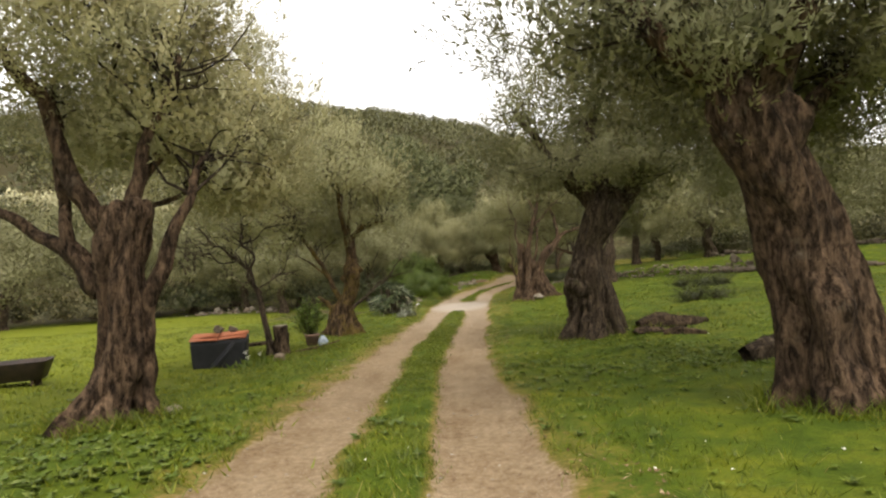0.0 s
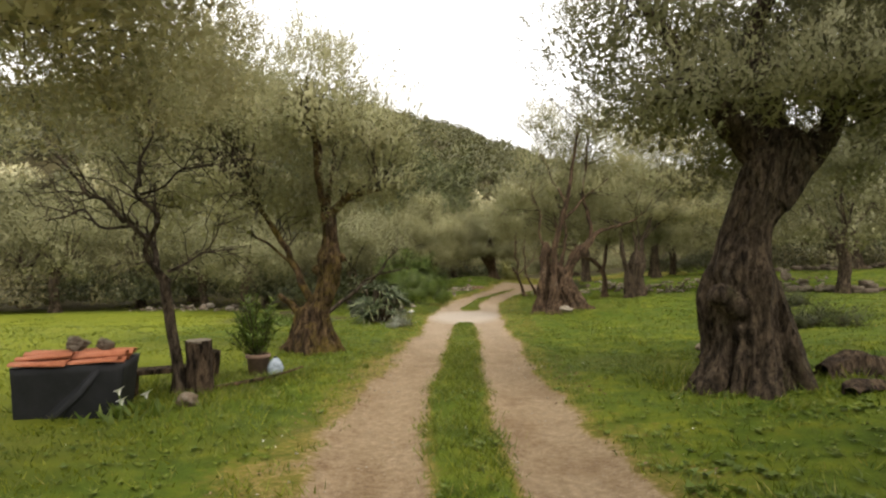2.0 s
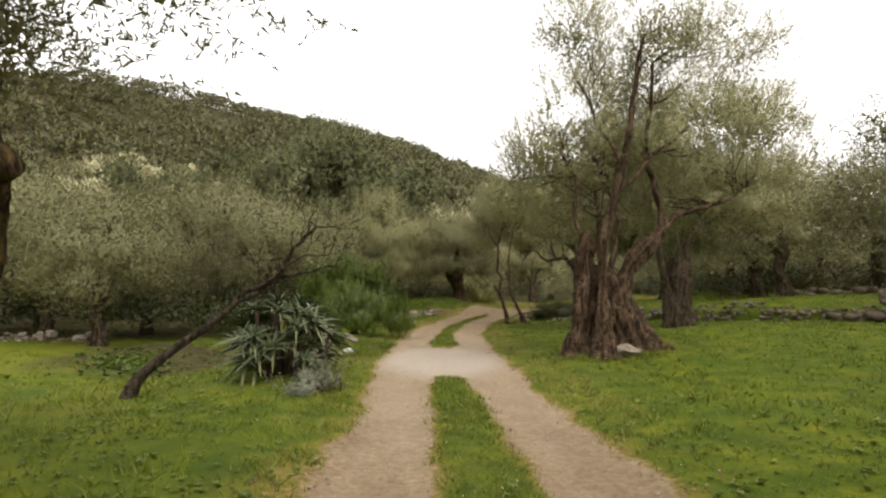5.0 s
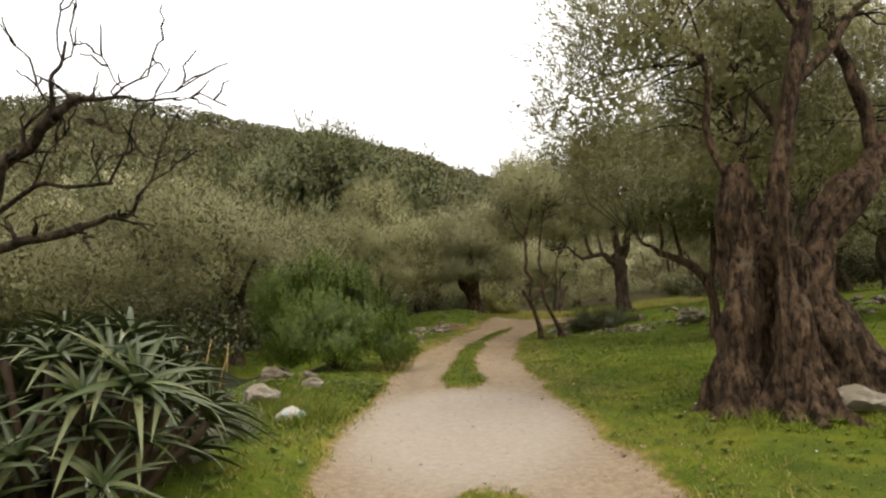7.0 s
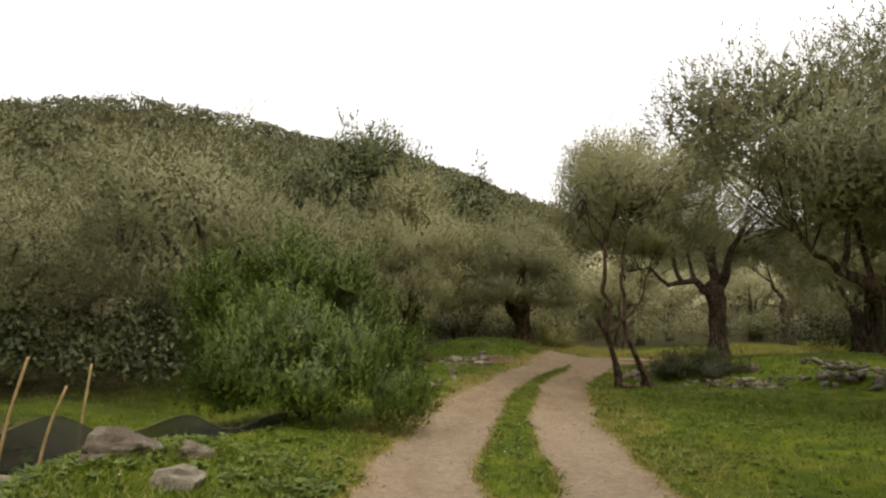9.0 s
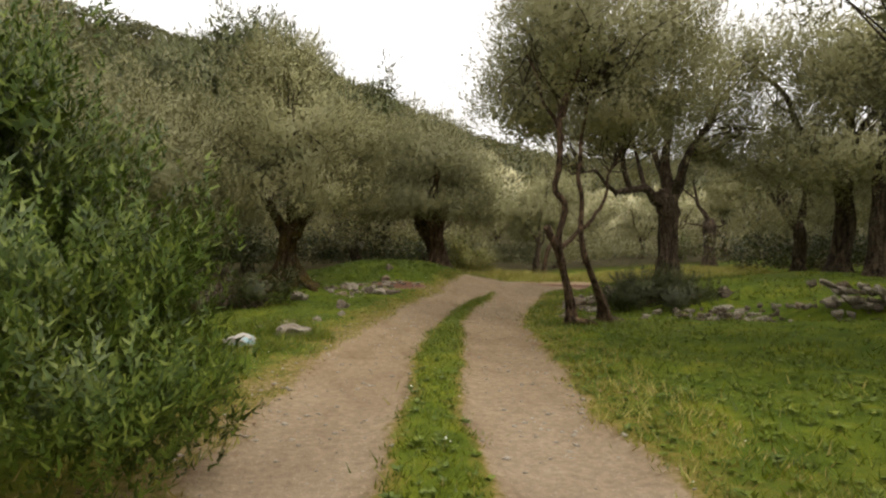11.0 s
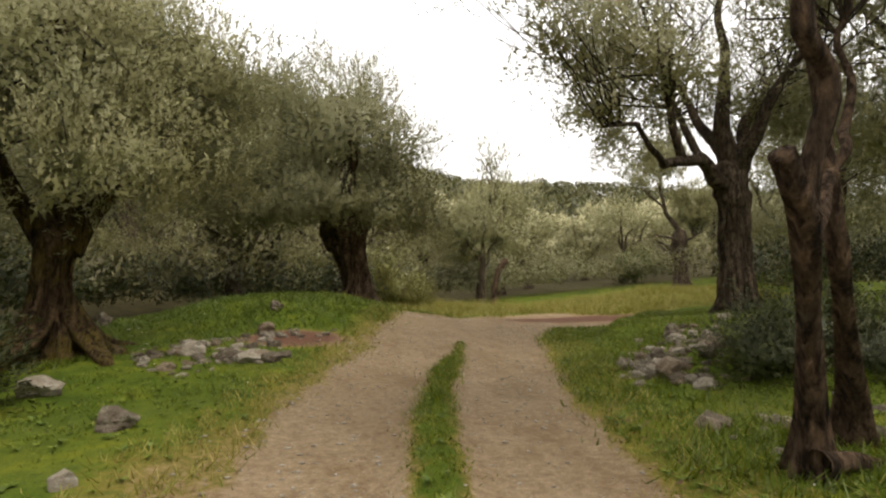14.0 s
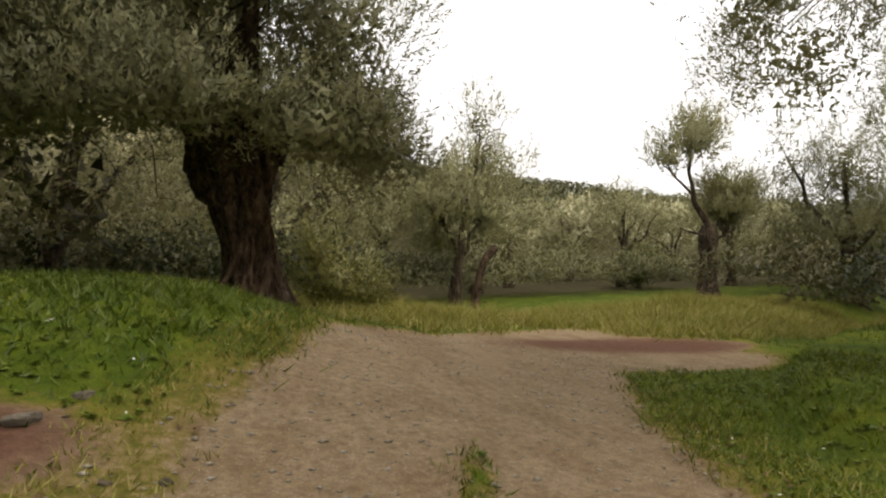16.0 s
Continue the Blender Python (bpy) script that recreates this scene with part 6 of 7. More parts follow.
stick = base("stick", P(-4.0, 16.0), "long bare stick lying in the grass", "stick")
v, f = tube(smooth_line([(-0.5, -0.35, 0.03, 0.034), (-0.1, -0.1, 0.07, 0.03), (0.4, 0.35, 0.1, 0.024), (0.75, 0.8, 0.16, 0.012)], 14), 9, 0.05, np.random.default_rng(84))
part("wood", mesh_of("wood", v, f, BARK_PALE, True), stick)

for k, (x, y, spin, label) in enumerate(((4.75, 13.9, 35, "broken brown slab of dead wood in the grass"), (5.4, 13.4, -25, "splintered piece of dead olive wood"), (4.6, 17.6, 70, "flat rotten board of wood in the grass"))):
    chunk = base("dead_wood", P(x, y), label, "wood", "dead wood", spin)
    v, f = tube(smooth_line([(-0.38, 0, 0.03, 0.05), (-0.15, 0.05, 0.06, 0.1), (0.15, 0.0, 0.05, 0.09), (0.4, -0.06, 0.04, 0.04)], 14), 14, 0.3, np.random.default_rng(386 + k))
    part("wood", mesh_of("wood", v * np.array([1, 1.3, 0.7]), f, OLD_WOOD, True), chunk)

log = base("fallen_log", P(5.75, 15.1), "fallen brown log lying in the grass", "log", turn=14)
v, f = tube(smooth_line([(-0.8, 0, 0.08, 0.1), (-0.3, 0.06, 0.12, 0.15), (0.3, 0, 0.1, 0.13), (0.85, -0.1, 0.07, 0.07)], 30), 24, 0.3, np.random.default_rng(85))
part("wood", mesh_of("wood", v, f, OLD_WOOD, True), log)


old_log = base("fallen_log", P(5.5, 9.3), "dark rotten log half sunk in the grass", "log", turn=8)
v, f = tube(smooth_line([(-0.75, 0, 0.04, 0.09), (-0.3, 0.05, 0.09, 0.15), (0.3, 0, 0.1, 0.15), (0.95, -0.08, 0.05, 0.09)], 30), 24, 0.28, np.random.default_rng(87))
part("wood", mesh_of("wood", v, f, BARK, True), old_log)

# ---- plants with a shape of their own ----
def bare_tree(name, at, label, spine, limbs, seed, twig_n=60, spread=0.9, group=""):
    rng = np.random.default_rng(seed)
    t = base(name, at, label, "bare tree", group)
    v, f = tube(smooth_line(spine, 26), 18, 0.06, rng, 4, 0.06)
    part("trunk", mesh_of("trunk", v, f, TWIG, True), t)
    fine = []
    for s, e, r0, r1 in limbs:
        ln = limb_line(s, e, r0, r1, rng, 16, 0.03, 0.06)
        v, f = tube(ln, 9, 0.04, rng)
        part("limb", mesh_of("limb", v, f, TWIG, True), t)
        way = unit(ln[-1, :3] - ln[0, :3])
        for _ in range(twig_n // len(limbs)):
            k = ln[rng.integers(4, len(ln))]
            d = unit(way * 0.6 + rng.normal(size=3) * 0.6 + np.array([0, 0, 0.25]))
            L = rng.uniform(0.35, 1.0) * spread
            tl = limb_line(k[:3], k[:3] + d * L, min(k[3] * 0.6, 0.016), 0.004, rng, 7, 0.04, 0.08)
            fine.append(tube(tl, 5))
            for _ in range(3):
                q = tl[rng.integers(2, 7)]
                d2 = unit(d + rng.normal(size=3) * 0.7)
                fine.append(tube(limb_line(q[:3], q[:3] + d2 * L * 0.45, 0.006, 0.003, rng, 5, 0.02, 0.06), 4))
    part("branchwork", mesh_of("branchwork", *joined(fine), TWIG, True), t, "bare thin twigs", "stuff")
    return t


bare_tree("bare_fruit_tree", P(-4.72, 15.55), "leafless young fruit tree leaning over the bin", [(0, 0, -0.15, 0.085), (0.0, 0, 0.3, 0.065), (-0.1, 0, 0.9, 0.06), (-0.17, 0, 1.35, 0.065), (-0.2, 0, 1.5, 0.04)],
          [((-0.15, 0, 1.4), (-0.75, 0.1, 2.3), 0.05, 0.03), ((-0.75, 0.1, 2.25), (-1.5, -0.1, 3.1), 0.03, 0.012), ((-0.12, 0, 1.45), (-0.45, -0.1, 2.9), 0.042, 0.018), ((-0.7, 0.1, 2.2), (-1.9, 0.3, 2.3), 0.022, 0.008), ((-0.45, -0.1, 2.6), (0.7, -0.2, 3.0), 0.02, 0.007), ((-0.15, 0, 1.6), (0.6, 0.3, 1.9), 0.02, 0.008), ((-0.45, -0.1, 2.7), (-0.4, 0.1, 4.0), 0.02, 0.008)], 91, 84)
bare_tree("bare_fruit_tree", P(-4.2, 25.4), "leafless spreading tree with dark limbs beside the aloe", [(-0.5, 1.6, -0.15, 0.085), (-0.4, 1.7, 0.2, 0.062), (0.0, 1.95, 0.6, 0.056), (0.4, 2.06, 0.9, 0.05), (0.7, 2.05, 1.14, 0.042)],
          [((0.66, 2.05, 1.1), (1.48, 1.95, 1.77), 0.042, 0.034), ((1.46, 1.95, 1.75), (1.8, 1.91, 2.25), 0.034, 0.024), ((1.79, 1.91, 2.23), (1.95, 1.89, 2.38), 0.024, 0.02), ((1.94, 1.89, 2.37), (2.42, 1.84, 2.35), 0.014, 0.005), ((1.8, 1.91, 2.24), (1.9, 1.9, 2.66), 0.014, 0.006), ((0.66, 2.05, 1.1), (1.55, 1.94, 1.65), 0.032, 0.026), ((1.54, 1.94, 1.64), (2.0, 1.89, 1.75), 0.025, 0.02),
           ((1.98, 1.89, 1.74), (2.24, 1.86, 1.8), 0.016, 0.01), ((2.23, 1.86, 1.79), (2.38, 1.84, 2.15), 0.01, 0.004), ((1.13, 1.99, 1.5), (1.12, 2.0, 1.9), 0.016, 0.006), ((1.47, 1.95, 1.76), (2.14, 1.87, 1.95), 0.014, 0.008), ((2.12, 1.87, 1.94), (2.32, 1.85, 2.33), 0.008, 0.003)], 92, 44, 0.4)
tree("olive_stump", P(13.75, 70.55), "leaning sawn-off olive stem, pale bark at its foot", [(0, 0, -0.15, 0.13), (0.02, 0, 0.4, 0.11), (0.1, 0, 0.9, 0.11), (0.25, 0, 1.45, 0.115), (0.5, 0, 1.78, 0.12), (0.62, 0, 1.85, 0.11)], [], [(0, 0, 0.3, 0.1, 0.1, 0.1)], 93,
     shoots=0, twigs=0, sides=20, rings=20, roots=4, flare=0.06, bark=BARK_PALE, group="", category="tree stump")


def shrub(name, at, label, blobs, seed, shoots, leaf, foliage, per=12, category="bush", rise=0.9, gap=0.0, group="", stems=14):
    rng = np.random.default_rng(seed)
    t = base(name, at, label, category, group)
    fine = []
    for _ in range(stems):
        b = blobs[rng.integers(len(blobs))]
        e = np.array(b[:3]) + unit(rng.normal(size=3)) * np.array(b[3:6]) * 0.7
        e[2] = max(e[2], 0.2)
        fine.append(tube(limb_line((rng.normal() * 0.12, rng.normal() * 0.12, -0.05), e, 0.022, 0.005, rng, 8, 0.05), 5))
    part("stemwork", mesh_of("stemwork", *joined(fine), TWIG, True), t, kind="stuff")
    v, f, soft_n = sprigs(blobs, shoots, per, leaf, rng, seed, gap, rise, 0.45)
    part("foliage", mesh_of("foliage", v, f, foliage, normals=soft_n), t, kind="stuff")
    return t


shrub("green_bush", P(-1.55, 40.3), "large dense green bush with upright shoots", [(-0.6, -0.1, 2.05, 0.6, 0.6, 0.55), (-1.35, 0.0, 1.6, 0.5, 0.5, 0.5), (0.4, -0.1, 1.75, 0.55, 0.55, 0.5), (-0.15, 0.3, 2.0, 0.5, 0.5, 0.5), (1.1, -0.2, 1.05, 0.55, 0.55, 0.5), (0, 0, 0.9, 1.0, 0.95, 0.85), (0.85, -0.2, 0.7, 0.7, 0.7, 0.62), (-0.9, -0.1, 0.8, 0.8, 0.8, 0.75), (-0.35, -0.2, 1.7, 0.6, 0.6, 0.5), (0.4, 0.3, 1.4, 0.6, 0.6, 0.5), (-0.8, 0.3, 1.5, 0.55, 0.55, 0.5), (1.2, -0.5, 0.35, 0.5, 0.6, 0.4), (0.2, -0.9, 0.5, 0.8, 0.5, 0.5), (-0.7, -0.7, 0.55, 0.6, 0.5, 0.5), (0.75, -0.5, 1.0, 0.5, 0.5, 0.45), (-0.1, -0.7, 1.15, 0.5, 0.45, 0.45), (-1.3, 0.2, 1.15, 0.5, 0.5, 0.5)], 111, 9000, 0.055, GREEN_LEAF, 14, rise=1.9, gap=0.1)
shrub("bramble", P(9.2, 50.6), "dark ivy and bramble mound over fallen stones", [(0, 0, 0.3, 0.75, 0.6, 0.45), (0.7, 0.1, 0.35, 0.7, 0.6, 0.42), (-0.5, -0.1, 0.15, 0.5, 0.4, 0.3), (1.3, -0.3, 0.2, 0.7, 0.5, 0.35), (0.6, -0.5, 0.1, 0.7, 0.4, 0.25)], 112, 2400, 0.05, BRAMBLE_LEAF, rise=0.3)
shrub("dark_bush", P(-0.95, 51.6), "low black-green bush on the meadow edge", [(0, 0, 0.3, 0.55, 0.5, 0.4), (0.4, 0.5, 0.35, 0.5, 0.5, 0.4)], 113, 420, 0.06, BRAMBLE_LEAF, rise=0.3, group="dark low bushes")
for k, (x, y, s) in enumerate(((11.6, 28.9, 0.5), (12.6, 28.7, 0.6), (13.6, 28.9, 0.5), (8.9, 21.4, 0.5), (9.8, 21.3, 0.5))):
    shrub("dark_bush", P(x, y), "dark low bush growing in the open meadow", [(0, 0, 0.3 * s, 0.95 * s, 0.7 * s, 0.42 * s), (0.5 * s, 0.1, 0.25 * s, 0.6 * s, 0.5 * s, 0.35 * s)], 114 + k, 380, 0.05, BRAMBLE_LEAF, 8, rise=0.3, group="dark low bushes")
shrub("yellow_bush", P(7.9, 66.2), "yellow-green bush beside the broad olive", [(0, 0, 0.6, 0.9, 0.8, 0.7), (0.6, 0, 0.4, 0.6, 0.6, 0.5), (-0.4, 0.2, 1.3, 0.5, 0.5, 0.5)], 120, 620, 0.08, YELLOW_LEAF, rise=0.7)
shrub("round_bush", P(27.5, 78), "round pale green bush in the distant grove", [(0, 0, 0.8, 0.95, 0.95, 0.85)], 121, 420, 0.12, BUSH_LEAF)
for k, (x, y, s) in enumerate(((-2.5, 52.0, 0.9), (-4.1, 52.4, 1.1), (-5.9, 52.7, 1.2), (-8.0, 53.0, 1.2), (-10.2, 53.2, 1.3))):
    shrub("dry_scrub", P(x, y), "low brown leafless scrub along the meadow edge", [(0, 0, 0.2, 1.1 * s, 0.8, 0.3), (0.8, 0.1, 0.18, 0.8, 0.6, 0.26)], 130 + k, 520, 0.07, BROWN_TWIG, 9, rise=0.8, group="dry scrub")
shrub("grey_herb", P(-2.45, 31.4), "low silvery-grey herb clump beside the track", [(0, 0, 0.12, 0.55, 0.4, 0.2), (0.3, 0.1, 0.1, 0.35, 0.3, 0.16)], 140, 900, 0.022, GREY_HERB, 12, rise=0.9, group="grey herbs")
shrub("grey_herb", P(-1.75, 27.7), "low silvery herb under the aloe leaves", [(0, 0, 0.12, 0.4, 0.3, 0.2), (-0.3, -0.5, 0.1, 0.35, 0.3, 0.16)], 141, 300, 0.035, GREY_HERB, 10, rise=0.9, group="grey herbs")

# potted oleander
pot = base("potted_oleander", P(-3.95, 17.1), "dark green oleander growing in a clay pot", "potted plant")
part("pot", shaped("pot", [squarish(w, w, z, 24, 1.0) for w, z in ((0.24, -0.02), (0.33, 0.3), (0.37, 0.31), (0.37, 0.37), (0.31, 0.37), (0.3, 0.31))], plain_material("faded_clay", (0.11, 0.07, 0.046), (0.20, 0.13, 0.09), 0.9, 12)), pot, "faded brown clay pot")
rp = np.random.default_rng(151)
stems, pl = [], []
for k in range(46):
    a = k * 2.4
    top = np.array([math.cos(a) * rp.uniform(0.1, 0.4) - 0.06, math.sin(a) * rp.uniform(0.1, 0.4), rp.uniform(0.55, 1.25)])
    ln = limb_line((0, 0, 0.22), top, 0.012, 0.005, rp, 14, 0.05)
    stems.append(tube(ln, 5))
    for q in ln[4:]:
        for _ in range(4):
            d = unit(np.array([rp.normal(), rp.normal(), 0.9]))
            pl.append((q[:3], d))
part("stemwork", mesh_of("stemwork", *joined(stems), TWIG, True), pot, kind="stuff")
pp, dd = np.array([a for a, b in pl]), np.array([b for a, b in pl])
part("foliage", mesh_of("foliage", *leaves(pp, dd, rp.uniform(0.09, 0.16, len(pp)), rp.uniform(0.016, 0.03, len(pp)), rp), GREEN_LEAF), pot, kind="stuff")
bottle = base("plastic_jug", P(-3.62, 17.0), "crumpled pale blue plastic jug beside the pot", "jug", turn=30)
part("body", shaped("body", [squarish(w, w * 0.8, z, 20, 0.5, z * 9, 0.03) for w, z in ((0.17, -0.02), (0.22, 0.08), (0.24, 0.16), (0.17, 0.24), (0.1, 0.29), (0.05, 0.31))], CLEAR_FILM), bottle)
part("cap", shaped("cap", [squarish(0.055, 0.055, z, 12, 1.0) for z in (0.295, 0.325)], BLACK_SHEET), bottle.children[0])

# arum lilies
lily = base("arum_lily", P(-4.75, 14.1), "white arum lilies with broad green leaves", "flower")
rl = np.random.default_rng(161)
ap = rl.normal(size=(46, 3)) * np.array([0.22, 0.2, 0]) + np.array([0, 0, 0.03])
part("foliage", mesh_of("foliage", *leaves(ap, unit(np.column_stack([rl.normal(size=46) * 0.6, rl.normal(size=46) * 0.6, np.ones(46)])), rl.uniform(0.12, 0.24, 46), rl.uniform(0.05, 0.09, 46), rl), WEED_LEAF), lily, kind="stuff")
LILY_WHITE = plain_material("lily_white", (0.78, 0.77, 0.68), (0.86, 0.85, 0.78), 0.5)
for dx, dy, h in ((-0.1, 0, 0.25), (-0.03, -0.08, 0.16), (0.17, 0.05, 0.2)):
    a = np.linspace(0, 2 * np.pi, 14, endpoint=False)
    rings = [np.stack([np.cos(a) * r + dx + 0.02 * np.cos(a) * (k > 2), np.sin(a) * r + dy, h + z + 0.035 * np.cos(a) * k / 4], 1) for k, (r, z) in enumerate(((0.006, 0), (0.013, 0.022), (0.022, 0.05), (0.04, 0.072), (0.047, 0.07)))]
    flower = part("flower", shaped("flower", rings, LILY_WHITE, False, True), lily, "white funnel-shaped flower")
    v, f = tube(smooth_line([(dx * 0.4, dy * 0.4, 0, 0.008), (dx, dy, h, 0.007)], 5), 6)
    part("stalk", mesh_of("stalk", v, f, WEED_LEAF, True), lily)
    v, f = tube(smooth_line([(dx, dy, h + 0.015, 0.006), (dx, dy, h + 0.065, 0.004)], 5), 6)
    part("spadix", mesh_of("spadix", v, f, YELLOW_LEAF, True), flower, "yellow spike")


# ---- the aloe thicket ----
def aloe_leaf_material():
    n = Nodes("aloe_leaf")
    geo = n.add("ShaderNodeNewGeometry")
    f = n.noise(6, 4, 0.6, n.coords())
    col = n.ramp(geo.outputs["Random Per Island"], [(0, (0.036, 0.056, 0.017)), (0.6, (0.078, 0.105, 0.036)), (1, (0.19, 0.205, 0.095))])
    return n.finish(n.mix(n.level(f, 0.4, 0.75), col, n.mix(1.0, col, (0.7, 0.66, 0.5), "MULTIPLY")), 0.42, f, 0.2, 0.01, 0.4)


ALOE = aloe_leaf_material()
aloe = base("aloe_plant", P(-2.75, 29.35), "big aloe thicket with spiky arching rosettes", "aloe")
ra = np.random.default_rng(171)


def rosette(c, axis_, size, n):
    out = []
    ax = unit(np.asarray(axis_, float))
    e1 = unit(np.cross(ax, [0.3, 0.7, 0.2]))
    e2 = np.cross(ax, e1)
    for k in range(n):
        a = k * 2.4 + ra.uniform(-0.15, 0.15)
        out_way = math.cos(a) * e1 + math.sin(a) * e2
        lift = 1.7 - 1.6 * k / n
        d = unit(out_way + ax * lift)
        L = size * ra.uniform(0.8, 1.15) * (0.75 + 0.35 * k / n)
        s = np.linspace(0, 1, 7)[:, None]
        mid = c + d * L * s + out_way * L * 0.22 * s ** 2 - np.array([0, 0, 1]) * L * 0.34 * s ** 2.2
        side = unit(np.cross(d, ax))
        up = np.cross(side, d)
        w = L * 0.066 * (1 - s ** 1.7) + 0.002
        rows = np.stack([mid - side * w + up * w * 0.4, mid - up * w * 0.55, mid + side * w + up * w * 0.4], 1)
        v = rows.reshape(-1, 3)
        f = []
        for q in range(6):
            for m in range(2):
                b0 = q * 3 + m
                f.append((b0, b0 + 1, b0 + 4, b0 + 3))
        out.append((v, np.array(f)))
    return out


heads = []
for k in range(48):
    a, q = ra.uniform(0, 6.28), ra.uniform(0, 1) ** 0.5
    x, y = math.cos(a) * q * 0.84 + 0.06, math.sin(a) * q * 0.8
    top = 1.25 * (1 - 0.6 * q ** 2.2)
    z = top * (ra.uniform(0.8, 1.0) if ra.random() < 0.5 else ra.uniform(0.1, 0.75))
    heads.append((np.array([x, y, max(0.12, z)]), np.array([x * 0.75, y * 0.75, 0.75])))
stalks = []
for c, w in heads:
    part("rosette", mesh_of("rosette", *joined(rosette(c, w, ra.uniform(0.36, 0.54), 16)), ALOE, True), aloe)
    stalks.append(tube(limb_line((c[0] * 0.45, c[1] * 0.45, -0.05), c, 0.04, 0.03, ra, 7, 0, 0.04), 6))
part("stalkwork", mesh_of("stalkwork", *joined(stalks), BROWN_TWIG, True), aloe, "brown woody aloe stalks", "stuff")

# ---- cane posts and black netting ----
for x, y, h, lean_x, lean_y in ((-4.15, 36.2, 1.12, 0.06, 0.0), (-3.95, 36.6, 1.16, 0.18, 0.0), (-3.72, 36.9, 0.82, 0.2, 0.0), (-3.75, 37.7, 1.05, 0.05, 0.0)):
    post = base("cane_post", P(x, y), "thin dry cane stake standing crooked in weeds", "fence post", "cane posts")
    v, f = tube(smooth_line([(0, 0, -0.2, 0.015), (lean_x * 0.4, 0, h * 0.5, 0.014), (lean_x, lean_y, h, 0.012)], 10), 9, 0.03, np.random.default_rng(int(h * 100)))
    part("cane", mesh_of("cane", v, f, CANE, True), post)
net = base("fence_net", P(-3.9, 37.0), "sagging black shade netting tied to cane stakes", "netting")
NET = plain_material("black_netting", (0.012, 0.012, 0.014), (0.035, 0.034, 0.036), 0.8, 60)
net_nodes, net_links = NET.node_tree.nodes, NET.node_tree.links
net_out = [n for n in net_nodes if n.type == "OUTPUT_MATERIAL"][0]
weave, hole = net_nodes.new("ShaderNodeMixShader"), net_nodes.new("ShaderNodeBsdfTransparent")
weave.inputs[0].default_value = 0.5  # the open share of the weave
net_links.new(net_out.inputs[0].links[0].from_socket, weave.inputs[1])
net_links.new(hole.outputs[0], weave.inputs[2])
net_links.new(weave.outputs[0], net_out.inputs[0])
k = np.linspace(0, 1, 40)
lx, ly = -0.75 + 2.6 * k, -0.6 + 2.7 * k ** 1.2
rows = []
for z in np.linspace(0, 1, 8):
    wav = 0.05 * np.sin(k * 16 + z * 4) * (0.4 + z)
    rows.append(np.stack([lx + wav, ly - wav, -0.5 + z * (1.08 - 0.26 * k + 0.1 * np.cos(k * 19))], 1))
front = np.array(rows)
ring = np.concatenate([front, (front + np.array([0.006, -0.006, 0]))[:, ::-1]], 1)
part("mesh_sheet", shaped("mesh_sheet", ring, NET, False, True), net)
v, f = tube(np.column_stack([front[-1], np.full(len(front[-1]), 0.007)]), 6)
part("top_cord", mesh_of("top_cord", v, f, BROWN_TWIG, True), net, "thin dark cord along the upper edge")


# ---- grass, weeds and flowers ----
def blades(name, label, n, seed, place, height, width, material, per=10, spread=0.09, keep=0.35, lean=0.75, category="grass"):
    """Tufts of single grass blades; place gives n spots of the plan."""
    r = np.random.default_rng(seed)
    x, y = place(r, n)
    d, _, _ = cover(x, y)
    ok = (d + r.uniform(-0.12, 0.12, len(x)) < keep) & (np.hypot(x - 6, y - 46) < 75)
    x, y = x[ok], y[ok]
    q = np.repeat(np.arange(len(x)), per)
    bx, by = x[q] + r.normal(size=len(q)) * spread, y[q] + r.normal(size=len(q)) * spread
    bz = relief(bx, by)
    root = np.stack([bx, by, bz], 1) * U
    tall = 0.7 + 0.45 * lumpy(np.stack([x, y, x * 0], 1), seed, 0.9)
    h = (height * np.clip(tall, 0.35, 1.5))[q] * r.uniform(0.55, 1.25, len(q))
    a = r.uniform(0, 2 * np.pi, len(q))
    w = width * r.uniform(0.7, 1.3, len(q))
    side = np.stack([np.cos(a), np.sin(a), a * 0], 1) * (w / 2)[:, None]
    bend = r.normal(size=(len(q), 2)) * lean
    tip = root + np.stack([bend[:, 0], bend[:, 1], np.ones(len(q))], 1) * h[:, None]
    v = np.stack([root - side - [0, 0, 0.01], root + side - [0, 0, 0.01], tip], 1).reshape(-1, 3)
    ob = new(name, mesh_of(name, v, np.arange(len(v)).reshape(-1, 3), material))
    return tagged(ob, label, category, kind="stuff")


def along(lo, hi, wide, power=1.5):
    """Spots beside the track, denser close to it."""
    def spots(r, n):
        k = (r.uniform(lo, hi, n) * (len(ROAD) - 1)).astype(int)
        t = np.gradient(ROAD[:, :2], axis=0)[k]
        t = t / np.linalg.norm(t, axis=1)[:, None]
        o = np.sign(r.random(n) - 0.5) * r.random(n) ** power * wide
        j = r.normal(size=n) * 0.25
        return ROAD[k, 0] + t[:, 1] * o + t[:, 0] * j, ROAD[k, 1] - t[:, 0] * o + t[:, 1] * j
    return spots


def field(x0, x1, y0, y1):
    return lambda r, n: (r.uniform(x0, x1, n), r.uniform(y0, y1, n))


def around(cx, cy, wide):
    return lambda r, n: (cx + r.normal(size=n) * wide, cy + r.normal(size=n) * wide)


